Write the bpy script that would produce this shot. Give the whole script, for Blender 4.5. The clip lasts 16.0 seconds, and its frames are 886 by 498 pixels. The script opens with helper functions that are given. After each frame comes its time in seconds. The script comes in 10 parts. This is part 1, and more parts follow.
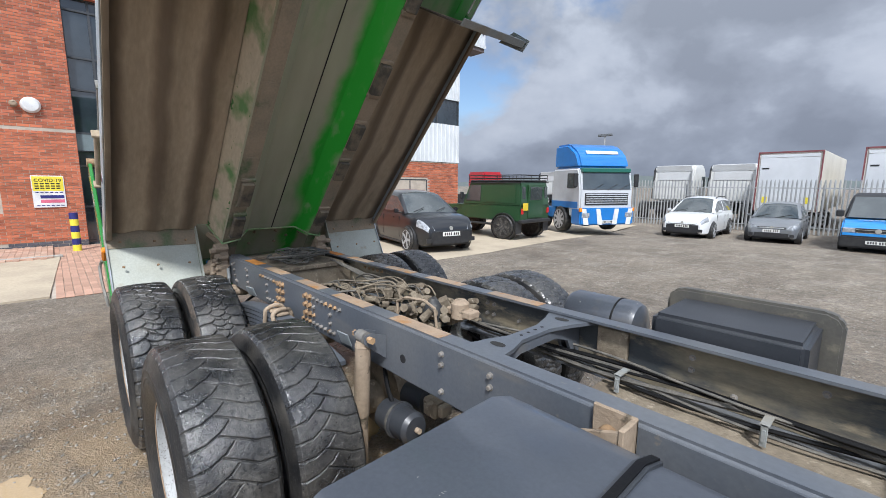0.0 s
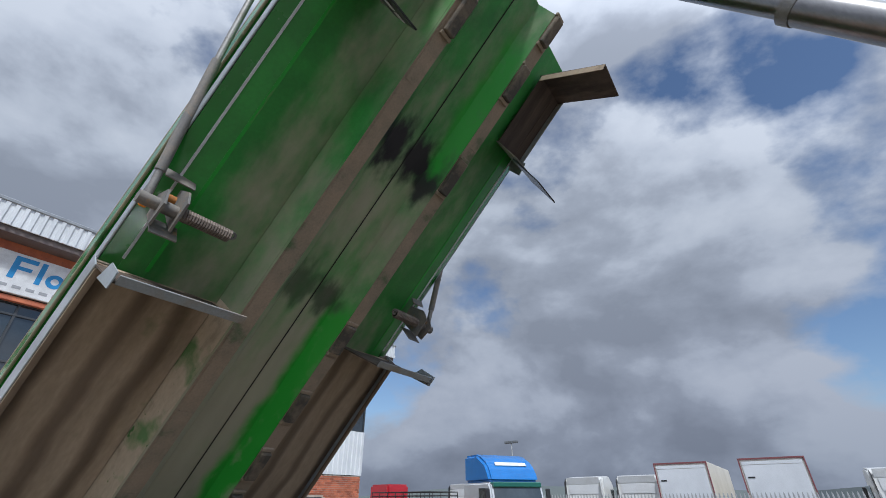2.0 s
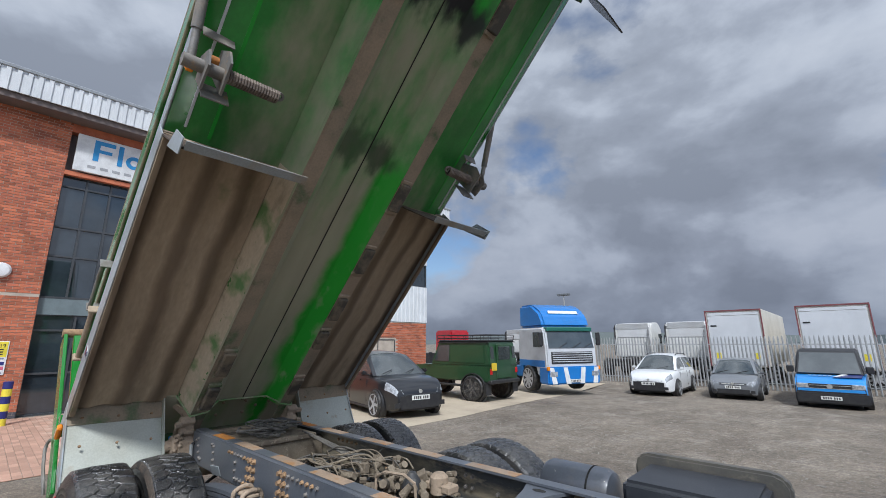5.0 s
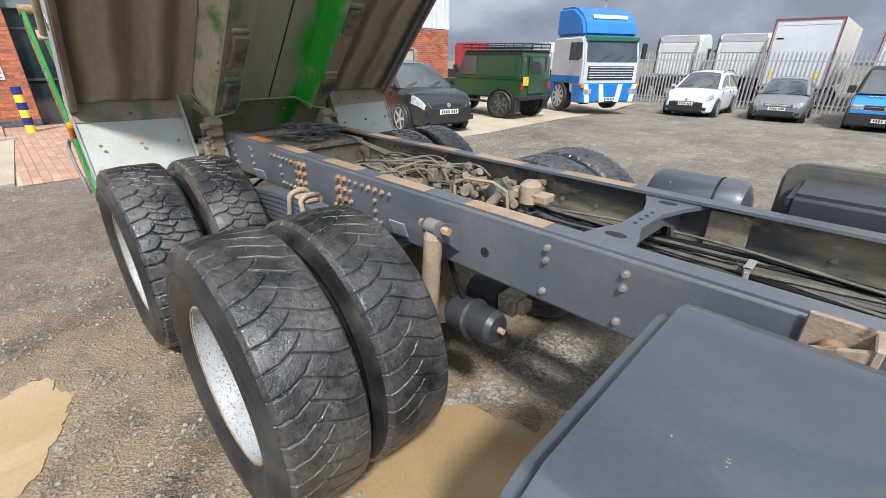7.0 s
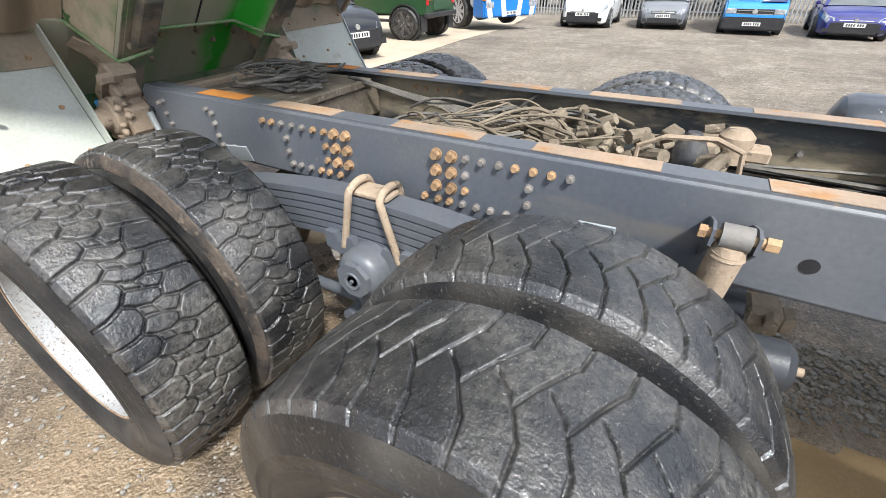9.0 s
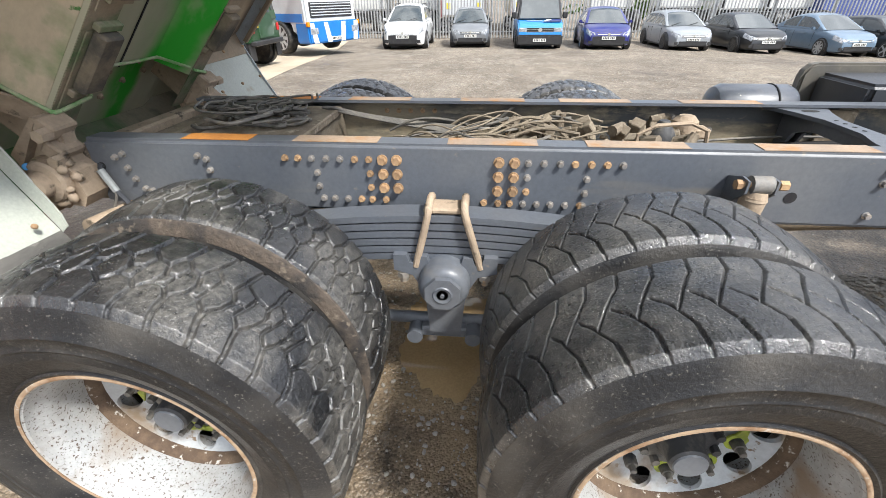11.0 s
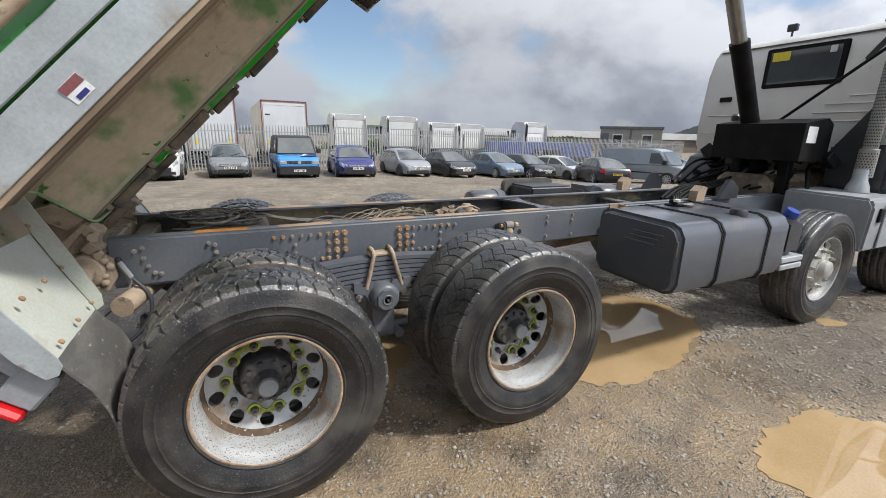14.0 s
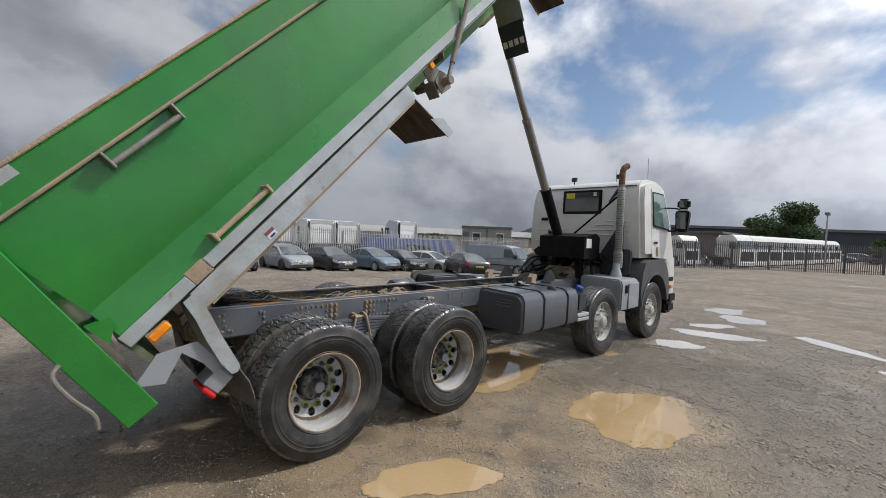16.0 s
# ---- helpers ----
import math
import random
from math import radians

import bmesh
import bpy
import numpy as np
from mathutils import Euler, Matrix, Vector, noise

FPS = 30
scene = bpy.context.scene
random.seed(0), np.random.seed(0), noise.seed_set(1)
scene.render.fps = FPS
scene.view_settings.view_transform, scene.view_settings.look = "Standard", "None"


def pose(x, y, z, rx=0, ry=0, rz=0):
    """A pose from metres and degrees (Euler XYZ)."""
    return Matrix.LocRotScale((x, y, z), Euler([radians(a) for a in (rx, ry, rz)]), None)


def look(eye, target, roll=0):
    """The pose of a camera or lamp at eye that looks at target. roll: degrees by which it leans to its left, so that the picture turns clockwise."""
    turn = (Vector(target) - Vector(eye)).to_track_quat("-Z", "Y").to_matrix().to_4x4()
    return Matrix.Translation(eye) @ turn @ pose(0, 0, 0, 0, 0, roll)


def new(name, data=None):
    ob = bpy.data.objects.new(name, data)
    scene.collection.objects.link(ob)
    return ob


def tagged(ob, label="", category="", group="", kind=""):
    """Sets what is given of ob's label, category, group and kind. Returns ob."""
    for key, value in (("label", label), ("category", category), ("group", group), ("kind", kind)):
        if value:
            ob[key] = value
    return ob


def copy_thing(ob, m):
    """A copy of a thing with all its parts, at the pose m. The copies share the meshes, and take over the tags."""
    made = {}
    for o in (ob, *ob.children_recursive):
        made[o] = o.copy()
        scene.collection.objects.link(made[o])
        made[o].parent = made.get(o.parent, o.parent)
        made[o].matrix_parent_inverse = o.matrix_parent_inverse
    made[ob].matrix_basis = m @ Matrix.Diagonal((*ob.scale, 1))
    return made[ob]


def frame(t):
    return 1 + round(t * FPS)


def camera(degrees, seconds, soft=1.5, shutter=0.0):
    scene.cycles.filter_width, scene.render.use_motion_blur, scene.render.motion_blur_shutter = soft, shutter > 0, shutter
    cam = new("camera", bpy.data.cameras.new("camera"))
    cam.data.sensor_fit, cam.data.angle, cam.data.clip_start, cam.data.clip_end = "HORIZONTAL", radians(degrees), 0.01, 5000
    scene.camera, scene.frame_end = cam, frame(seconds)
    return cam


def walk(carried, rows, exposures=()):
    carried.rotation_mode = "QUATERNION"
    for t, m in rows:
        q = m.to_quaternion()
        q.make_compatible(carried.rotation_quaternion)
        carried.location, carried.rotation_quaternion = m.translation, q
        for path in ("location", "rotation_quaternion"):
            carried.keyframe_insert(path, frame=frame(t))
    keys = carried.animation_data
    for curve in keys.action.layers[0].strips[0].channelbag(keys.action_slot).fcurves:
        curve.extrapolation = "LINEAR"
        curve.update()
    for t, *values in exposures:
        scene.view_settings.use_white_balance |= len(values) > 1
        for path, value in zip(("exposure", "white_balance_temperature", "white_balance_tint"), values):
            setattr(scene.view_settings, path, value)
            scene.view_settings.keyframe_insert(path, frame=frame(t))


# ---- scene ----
cam = camera(92.9, 16.0, soft=0.55)
PATH = [
    (0, (2.546, -1.443, 1.668), (1.093, -0.104, 1.364), 0.3),
    (0.5, (2.629, -1.561, 1.697), (1.163, -0.2, 1.715), 1.3),
    (1, (2.73, -1.651, 1.758), (1.351, -0.248, 2.115), 2.4),
    (1.5, (2.808, -1.685, 1.802), (1.577, -0.273, 2.503), 3.0),
    (2, (2.74, -1.719, 1.813), (1.748, -0.313, 2.832), -0.4),
    (2.5, (2.738, -1.736, 1.806), (1.943, -0.403, 3.067), -3.7),
    (3, (2.742, -1.747, 1.802), (2.082, -0.496, 3.217), -6.6),
    (3.5, (2.741, -1.755, 1.797), (2.108, -0.54, 3.254), -7.7),
    (4, (2.74, -1.747, 1.798), (1.946, -0.471, 3.117), -5.4),
    (4.5, (2.747, -1.73, 1.8), (1.656, -0.354, 2.757), -1.7),
    (5, (2.715, -1.698, 1.748), (1.386, -0.267, 2.18), -0.3),
    (5.2, (2.684, -1.678, 1.731), (1.298, -0.245, 1.889), -0.2),
    (7.3, (1.841, -1.458, 1.536), (0.591, -0.167, 0.659), 0.7),
    (7.5, (1.719, -1.442, 1.528), (0.499, -0.147, 0.614), 0.4),
    (8, (1.414, -1.361, 1.486), (0.297, -0.044, 0.478), 0.2),
    (8.5, (1.135, -1.337, 1.467), (0.154, 0.04, 0.399), 0.1),
    (9, (0.803, -1.438, 1.465), (-0.013, 0.019, 0.364), -0.6),
    (9.5, (0.544, -1.5, 1.457), (-0.073, 0.032, 0.328), -1.3),
    (9.7, (0.455, -1.514, 1.449), (-0.089, 0.048, 0.325), -1.5),
    (11.8, (0.075, -1.883, 1.509), (0.038, -0.116, 0.573), -0.1),
    (12, (0.054, -1.899, 1.507), (0.049, -0.116, 0.603), -0.1),
    (12.5, (-0.014, -2.03, 1.495), (0.112, -0.214, 0.667), 0.0),
    (13, (-0.142, -2.341, 1.515), (0.202, -0.515, 0.774), 0.5),
    (13.5, (-0.426, -2.604, 1.533), (0.185, -0.809, 0.896), 1.1),
    (14, (-0.733, -2.862, 1.583), (0.135, -1.137, 1.065), 1.4),
    (14.5, (-1.109, -3.21, 1.606), (-0.039, -1.566, 1.216), 1.7),
    (15, (-1.528, -3.477, 1.624), (-0.318, -1.908, 1.358), 2.0),
    (15.5, (-1.897, -3.769, 1.683), (-0.588, -2.265, 1.524), 2.1),
    (16, (-2.25, -4.044, 1.724), (-0.865, -2.603, 1.658), 2.3),
]
EXPOSURES = [(0, 0.62, 5800, 10), (1.0, 0.36, 5700, 10), (2.0, 0.18, 5650, 10), (3.5, -0.04, 5650, 10), (4.5, 0.14, 5700, 10), (5.2, 0.28, 5700, 10), (7.3, 0.84, 6000, 10), (9.7, 1.24, 6100, 10), (12.0, 1.12, 6250, 10), (13.0, 0.88, 6250, 10), (13.5, 0.74, 6250, 10), (14.3, 0.48, 6250, 10), (15.0, 0.28, 6150, 10), (15.5, 0.26, 6250, 10), (16.0, 0.16, 6250, 10)]
walk(cam, [(t, look(eye, target, roll)) for t, eye, target, roll in PATH], EXPOSURES)

# ---- light ----
SUN_DIR = Vector((0.49, -0.40, 0.80)).normalized()
sun_data = bpy.data.lights.new("sun", "SUN")
sun_data.energy, sun_data.angle, sun_data.color = 3.0, radians(6.0), (1.0, 0.95, 0.87)
sun = new("sun", sun_data)
sun.matrix_world = look(tuple(SUN_DIR * 60), (0, 0, 0))

world = bpy.data.worlds.new("sky")
scene.world = world
world.use_nodes = True


def wire_sky(nt):
    """A cloudy Nishita sky: cloud sheets laid on a plane overhead, grey below and white at the rims, blue gaps."""
    nt.nodes.clear()
    N, L = nt.nodes.new, nt.links.new

    def math_(op, a, b=None, c=None):
        n = N("ShaderNodeMath")
        n.operation = op
        for k, v in enumerate((a, b, c)):
            if v is None:
                continue
            if isinstance(v, (int, float)):
                n.inputs[k].default_value = v
            else:
                L(v, n.inputs[k])
        return n.outputs[0]

    def ramp(fac, stops):
        n = N("ShaderNodeValToRGB")
        el = n.color_ramp.elements
        while len(el) < len(stops):
            el.new(0.5)
        for e, (p, col) in zip(el, stops):
            e.position, e.color = p, (*col, 1)
        L(fac, n.inputs[0])
        return n.outputs[0]

    sky = N("ShaderNodeTexSky")
    sky.sky_type, sky.sun_disc = "NISHITA", False
    sky.sun_elevation = math.asin(SUN_DIR.z)
    sky.sun_rotation = math.atan2(SUN_DIR.x, SUN_DIR.y)
    co = N("ShaderNodeTexCoord")
    sep = N("ShaderNodeSeparateXYZ")
    L(co.outputs["Generated"], sep.inputs[0])
    up = math_("MAXIMUM", sep.outputs[2], 0.0)
    k = 1.0
    comb = N("ShaderNodeCombineXYZ")
    L(math_("MULTIPLY", sep.outputs[0], k), comb.inputs[0])
    L(math_("MULTIPLY", sep.outputs[1], k), comb.inputs[1])
    L(math_("MULTIPLY", sep.outputs[2], 1.55), comb.inputs[2])

    def clouds(scale, detail, rough, shift, warp):
        mp = N("ShaderNodeMapping")
        mp.inputs["Location"].default_value = shift
        mp.inputs["Scale"].default_value = (scale, scale, scale)
        L(comb.outputs[0], mp.inputs[0])
        n = N("ShaderNodeTexNoise")
        n.inputs["Scale"].default_value, n.inputs["Detail"].default_value = 1.0, detail
        n.inputs["Roughness"].default_value, n.inputs["Distortion"].default_value = rough, warp
        L(mp.outputs[0], n.inputs["Vector"])
        return n.outputs[0]

    cover = clouds(2.0, 11.0, 0.52, SKY_SHIFT, 0.1)
    toward = tuple(SKY_SHIFT[n] + 0.20 * SUN_DIR[n] for n in range(3))
    ahead = clouds(2.0, 11.0, 0.52, toward, 0.1)
    broad = clouds(1.1, 3.0, 0.50, (3.1, 7.7, 1.4), 0.0)
    mask = ramp(cover, [(0.388, (0, 0, 0)), (0.468, (1, 1, 1))])
    thick = math_("ADD", math_("MULTIPLY", cover, 0.55), math_("MULTIPLY", broad, 0.45))
    lit = math_("MULTIPLY_ADD", math_("SUBTRACT", cover, ahead), 1.9, 0.0)
    grey = ramp(math_("SUBTRACT", thick, lit), [(0.33, (0.70, 0.702, 0.708)), (0.44, (0.60, 0.61, 0.63)), (0.53, (0.46, 0.472, 0.50)), (0.66, (0.36, 0.372, 0.40))])
    tone = N("ShaderNodeMix")
    tone.data_type, tone.blend_type, tone.inputs[0].default_value = "RGBA", "MULTIPLY", 1.0
    low = ramp(up, [(0.0, (0.58, 0.60, 0.64)), (0.16, (0.74, 0.745, 0.775)), (0.50, (0.96, 0.96, 0.96))])
    L(grey, tone.inputs[6]), L(low, tone.inputs[7])
    facing = N("ShaderNodeVectorMath")
    facing.operation = "DOT_PRODUCT"
    facing.inputs[1].default_value = SUN_DIR
    L(co.outputs["Generated"], facing.inputs[0])
    glow = N("ShaderNodeMix")
    glow.data_type, glow.blend_type, glow.inputs[0].default_value = "RGBA", "MULTIPLY", 1.0
    L(tone.outputs[2], glow.inputs[6])
    L(ramp(math_("MAXIMUM", facing.outputs["Value"], 0.0), [(0.06, (0.43, 0.435, 0.44)), (0.35, (0.59, 0.59, 0.59)), (0.55, (0.80, 0.80, 0.80)), (0.76, (1.06, 1.05, 1.04)), (0.96, (1.32, 1.30, 1.28))]), glow.inputs[7])
    dim = N("ShaderNodeMix")
    dim.data_type, dim.blend_type, dim.inputs[0].default_value = "RGBA", "MULTIPLY", 1.0
    dim.inputs[7].default_value = (0.0525, 0.0525, 0.0525, 1)
    L(sky.outputs[0], dim.inputs[6])
    both = N("ShaderNodeMix")
    both.data_type = "RGBA"
    L(mask, both.inputs[0]), L(dim.outputs[2], both.inputs[6]), L(glow.outputs[2], both.inputs[7])
    bg = N("ShaderNodeBackground")
    bg.inputs[1].default_value = 1.72
    out = N("ShaderNodeOutputWorld")
    L(both.outputs[2], bg.inputs[0]), L(bg.outputs[0], out.inputs[0])


SKY_SHIFT = (0.95, -0.55, 0.35)
wire_sky(world.node_tree)
scene.view_settings.exposure = 0.0

# ---- materials ----


def mat(name, c1, c2=None, scale=3.0, mix=(0.42, 0.62), c3=None, scale3=25.0, mix3=(0.60, 0.68), rough=0.5, rough2=None, metal=0.0,
        bump=0.15, bscale=90.0, stretch=(1, 1, 1), coat=0.0, vary=0.0, spec=0.5, emit=None, glow=0.0, depth=0.004, coords="Object"):
    """Painted, rusty or stony surface: a base colour, a broad second tone, fine specks of a third, fine relief."""
    m = bpy.data.materials.new(name)
    m.use_nodes = True
    nt = m.node_tree
    N, L = nt.nodes.new, nt.links.new
    b = nt.nodes["Principled BSDF"]
    b.inputs["Metallic"].default_value, b.inputs["Roughness"].default_value = metal, rough
    b.inputs["Specular IOR Level"].default_value, b.inputs["Coat Weight"].default_value = spec, coat
    b.inputs["Coat Roughness"].default_value = 0.08
    co = N("ShaderNodeTexCoord")
    mp = N("ShaderNodeMapping")
    mp.inputs["Scale"].default_value = stretch
    L(co.outputs[coords], mp.inputs[0])

    def noise_(s, det=6.0, ro=0.6):
        n = N("ShaderNodeTexNoise")
        n.inputs["Scale"].default_value, n.inputs["Detail"].default_value, n.inputs["Roughness"].default_value = s, det, ro
        L(mp.outputs[0], n.inputs["Vector"])
        return n.outputs[0]

    def span(fac, a, z):
        n = N("ShaderNodeMapRange")
        n.inputs[1].default_value, n.inputs[2].default_value = a, z
        L(fac, n.inputs[0])
        return n.outputs[0]

    def blend(fac, a, z, mode="MIX"):
        n = N("ShaderNodeMix")
        n.data_type, n.blend_type = "RGBA", mode
        for k, v in ((0, fac), (6, a), (7, z)):
            if isinstance(v, tuple):
                n.inputs[k].default_value = (*v, 1)
            elif isinstance(v, float):
                n.inputs[k].default_value = v
            else:
                L(v, n.inputs[k])
        return n.outputs[2]

    fine = noise_(bscale)
    broad = noise_(scale)
    col = blend(span(broad, *mix), c1, c2 if c2 else tuple(0.82 * v for v in c1))
    if c3:
        col = blend(span(noise_(scale3), *mix3), col, c3)
    grain = span(fine, 0.25, 0.75)
    g = N("ShaderNodeMapRange")
    g.inputs[3].default_value, g.inputs[4].default_value = 0.86, 1.10
    L(grain, g.inputs[0])
    col = blend(1.0, col, g.outputs[0], "MULTIPLY")
    if vary:
        info = N("ShaderNodeObjectInfo")
        h = N("ShaderNodeMapRange")
        h.inputs[3].default_value, h.inputs[4].default_value = 1 - vary, 1 + vary
        L(info.outputs["Random"], h.inputs[0])
        col = blend(1.0, col, h.outputs[0], "MULTIPLY")
    L(col, b.inputs["Base Color"])
    if rough2 is not None:
        r = N("ShaderNodeMapRange")
        r.inputs[1].default_value, r.inputs[2].default_value = mix[0], mix[1]
        r.inputs[3].default_value, r.inputs[4].default_value = rough, rough2
        L(broad, r.inputs[0])
        L(r.outputs[0], b.inputs["Roughness"])
    if bump:
        n = N("ShaderNodeBump")
        n.inputs["Strength"].default_value, n.inputs["Distance"].default_value = bump, depth
        L(fine, n.inputs["Height"])
        L(n.outputs[0], b.inputs["Normal"])
    if emit:
        b.inputs["Emission Color"].default_value, b.inputs["Emission Strength"].default_value = (*emit, 1), glow
    return m


def glass_mat(name, tint=(0.05, 0.06, 0.065), rough=0.03):
    """Dark glazing of a parked vehicle or a window with an unlit room behind it."""
    return mat(name, tint, tuple(1.5 * v for v in tint), scale=1.2, rough=rough, bump=0.0, spec=0.8, coat=0.3)


M = {}
M["green"] = mat("green_paint", (0.018, 0.205, 0.024), (0.014, 0.165, 0.019), 1.3, c3=(0.10, 0.30, 0.10), scale3=9, mix3=(0.66, 0.72), rough=0.34, rough2=0.5, bump=0.05, bscale=30)
M["green_side"] = mat("scratched_green_paint", (0.018, 0.190, 0.022), (0.015, 0.160, 0.019), 1.1, c3=(0.16, 0.34, 0.15), scale3=34, mix3=(0.735, 0.75), rough=0.20, rough2=0.32, bump=0.05, bscale=4.0, depth=0.05, spec=0.6, coat=0.25)
M["spring"] = mat("tan_dusty_spring", (0.23, 0.185, 0.15), (0.15, 0.12, 0.10), 14, rough=0.7, bump=0.3)
M["under"] = mat("dusty_green_steel", (0.035, 0.125, 0.030), (0.24, 0.215, 0.15), 1.5, (0.40, 0.58), c3=(0.13, 0.115, 0.08), scale3=5, mix3=(0.52, 0.66), rough=0.75, bump=0.3, bscale=45, stretch=(0.35, 1.4, 1))
M["bay"] = mat("green_steel_light_dust", (0.016, 0.16, 0.024), (0.05, 0.13, 0.045), 1.6, (0.46, 0.66), c3=(0.22, 0.20, 0.14), scale3=2.2, mix3=(0.56, 0.74), rough=0.6, bump=0.2, bscale=40, stretch=(0.4, 1.2, 1))
M["fresh"] = mat("fresh_green_streak", (0.026, 0.33, 0.026), (0.034, 0.20, 0.03), 2.2, (0.5, 0.7), c3=(0.15, 0.14, 0.09), scale3=3.5, mix3=(0.6, 0.72), rough=0.5, bump=0.1, stretch=(0.4, 2, 1))
M["web"] = mat("tan_dusty_web", (0.58, 0.49, 0.35), (0.49, 0.405, 0.285), 2.0, (0.38, 0.62), c3=(0.30, 0.245, 0.17), scale3=6, mix3=(0.58, 0.72), rough=0.85, bump=0.3, bscale=40, stretch=(0.5, 1, 1))
M["guard"] = mat("brown_dusty_mudguard", (0.46, 0.365, 0.255), (0.36, 0.28, 0.19), 1.6, (0.38, 0.64), c3=(0.15, 0.115, 0.08), scale3=3.0, mix3=(0.55, 0.75), rough=0.85, bump=0.3, bscale=50, stretch=(0.30, 1.0, 1))
M["guard_dark"] = mat("dark_brown_mudguard", (0.060, 0.042, 0.030), (0.115, 0.085, 0.062), 2.4, (0.42, 0.62), c3=(0.04, 0.026, 0.018), scale3=2.6, mix3=(0.48, 0.66), rough=0.85, bump=0.4, bscale=60, stretch=(0.3, 2.2, 1))
M["runner"] = mat("dusty_tan_runner", (0.34, 0.265, 0.185), (0.24, 0.205, 0.145), 3, c3=(0.06, 0.14, 0.045), scale3=3, mix3=(0.56, 0.70), rough=0.85, bump=0.4, bscale=70)
M["galv"] = mat("dull_galvanised", (0.42, 0.46, 0.48), (0.34, 0.37, 0.38), 4, c3=(0.24, 0.17, 0.10), scale3=7, mix3=(0.62, 0.72), rough=0.36, metal=0.25, bump=0.08)
M["rear_plate"] = mat("pale_grey_green_plate", (0.47, 0.49, 0.43), (0.40, 0.40, 0.33), 2.0, (0.45, 0.66), c3=(0.33, 0.26, 0.17), scale3=5, mix3=(0.62, 0.76), rough=0.5, bump=0.12)
M["flap_grey"] = mat("scuffed_grey_rubber", (0.085, 0.082, 0.076), (0.16, 0.152, 0.138), 5, (0.42, 0.64), c3=(0.30, 0.285, 0.255), scale3=30, mix3=(0.62, 0.70), rough=0.75, bump=0.4, bscale=90, stretch=(1, 0.4, 1))
M["lip"] = mat("chipped_pale_green_lip", (0.16, 0.33, 0.11), (0.36, 0.36, 0.24), 14, (0.40, 0.60), rough=0.6, bump=0.3)
M["galv_dirty"] = mat("muddy_galvanised", (0.27, 0.285, 0.28), (0.26, 0.215, 0.155), 2.2, (0.50, 0.66), c3=(0.20, 0.14, 0.08), scale3=8, mix3=(0.62, 0.72), rough=0.55, bump=0.2)
M["chassis"] = mat("grey_blue_chassis_paint", (0.098, 0.109, 0.127), (0.130, 0.137, 0.146), 1.6, c3=(0.22, 0.19, 0.15), scale3=28, mix3=(0.66, 0.80), rough=0.36, rough2=0.52, bump=0.12, bscale=60)
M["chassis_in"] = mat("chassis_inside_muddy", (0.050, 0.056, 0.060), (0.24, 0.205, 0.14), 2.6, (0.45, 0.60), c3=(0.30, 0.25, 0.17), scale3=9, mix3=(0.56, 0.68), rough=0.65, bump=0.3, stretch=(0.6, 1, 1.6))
M["flange_patch"] = mat("worn_tan_primer", (0.37, 0.27, 0.185), (0.26, 0.20, 0.15), 4, c3=(0.36, 0.19, 0.075), scale3=9, mix3=(0.56, 0.68), rough=0.6, bump=0.2)
M["orange_rust"] = mat("orange_rust", (0.46, 0.19, 0.035), (0.33, 0.13, 0.03), 9, rough=0.8, bump=0.4)
M["rust_bolt"] = mat("rusty_bolt", (0.36, 0.235, 0.125), (0.25, 0.155, 0.085), 40, rough=0.75, bump=0.5, bscale=200, vary=0.25)
M["bolt"] = mat("grey_bolt", (0.25, 0.24, 0.23), (0.33, 0.29, 0.24), 40, rough=0.55, metal=0.3, bump=0.3, vary=0.2)


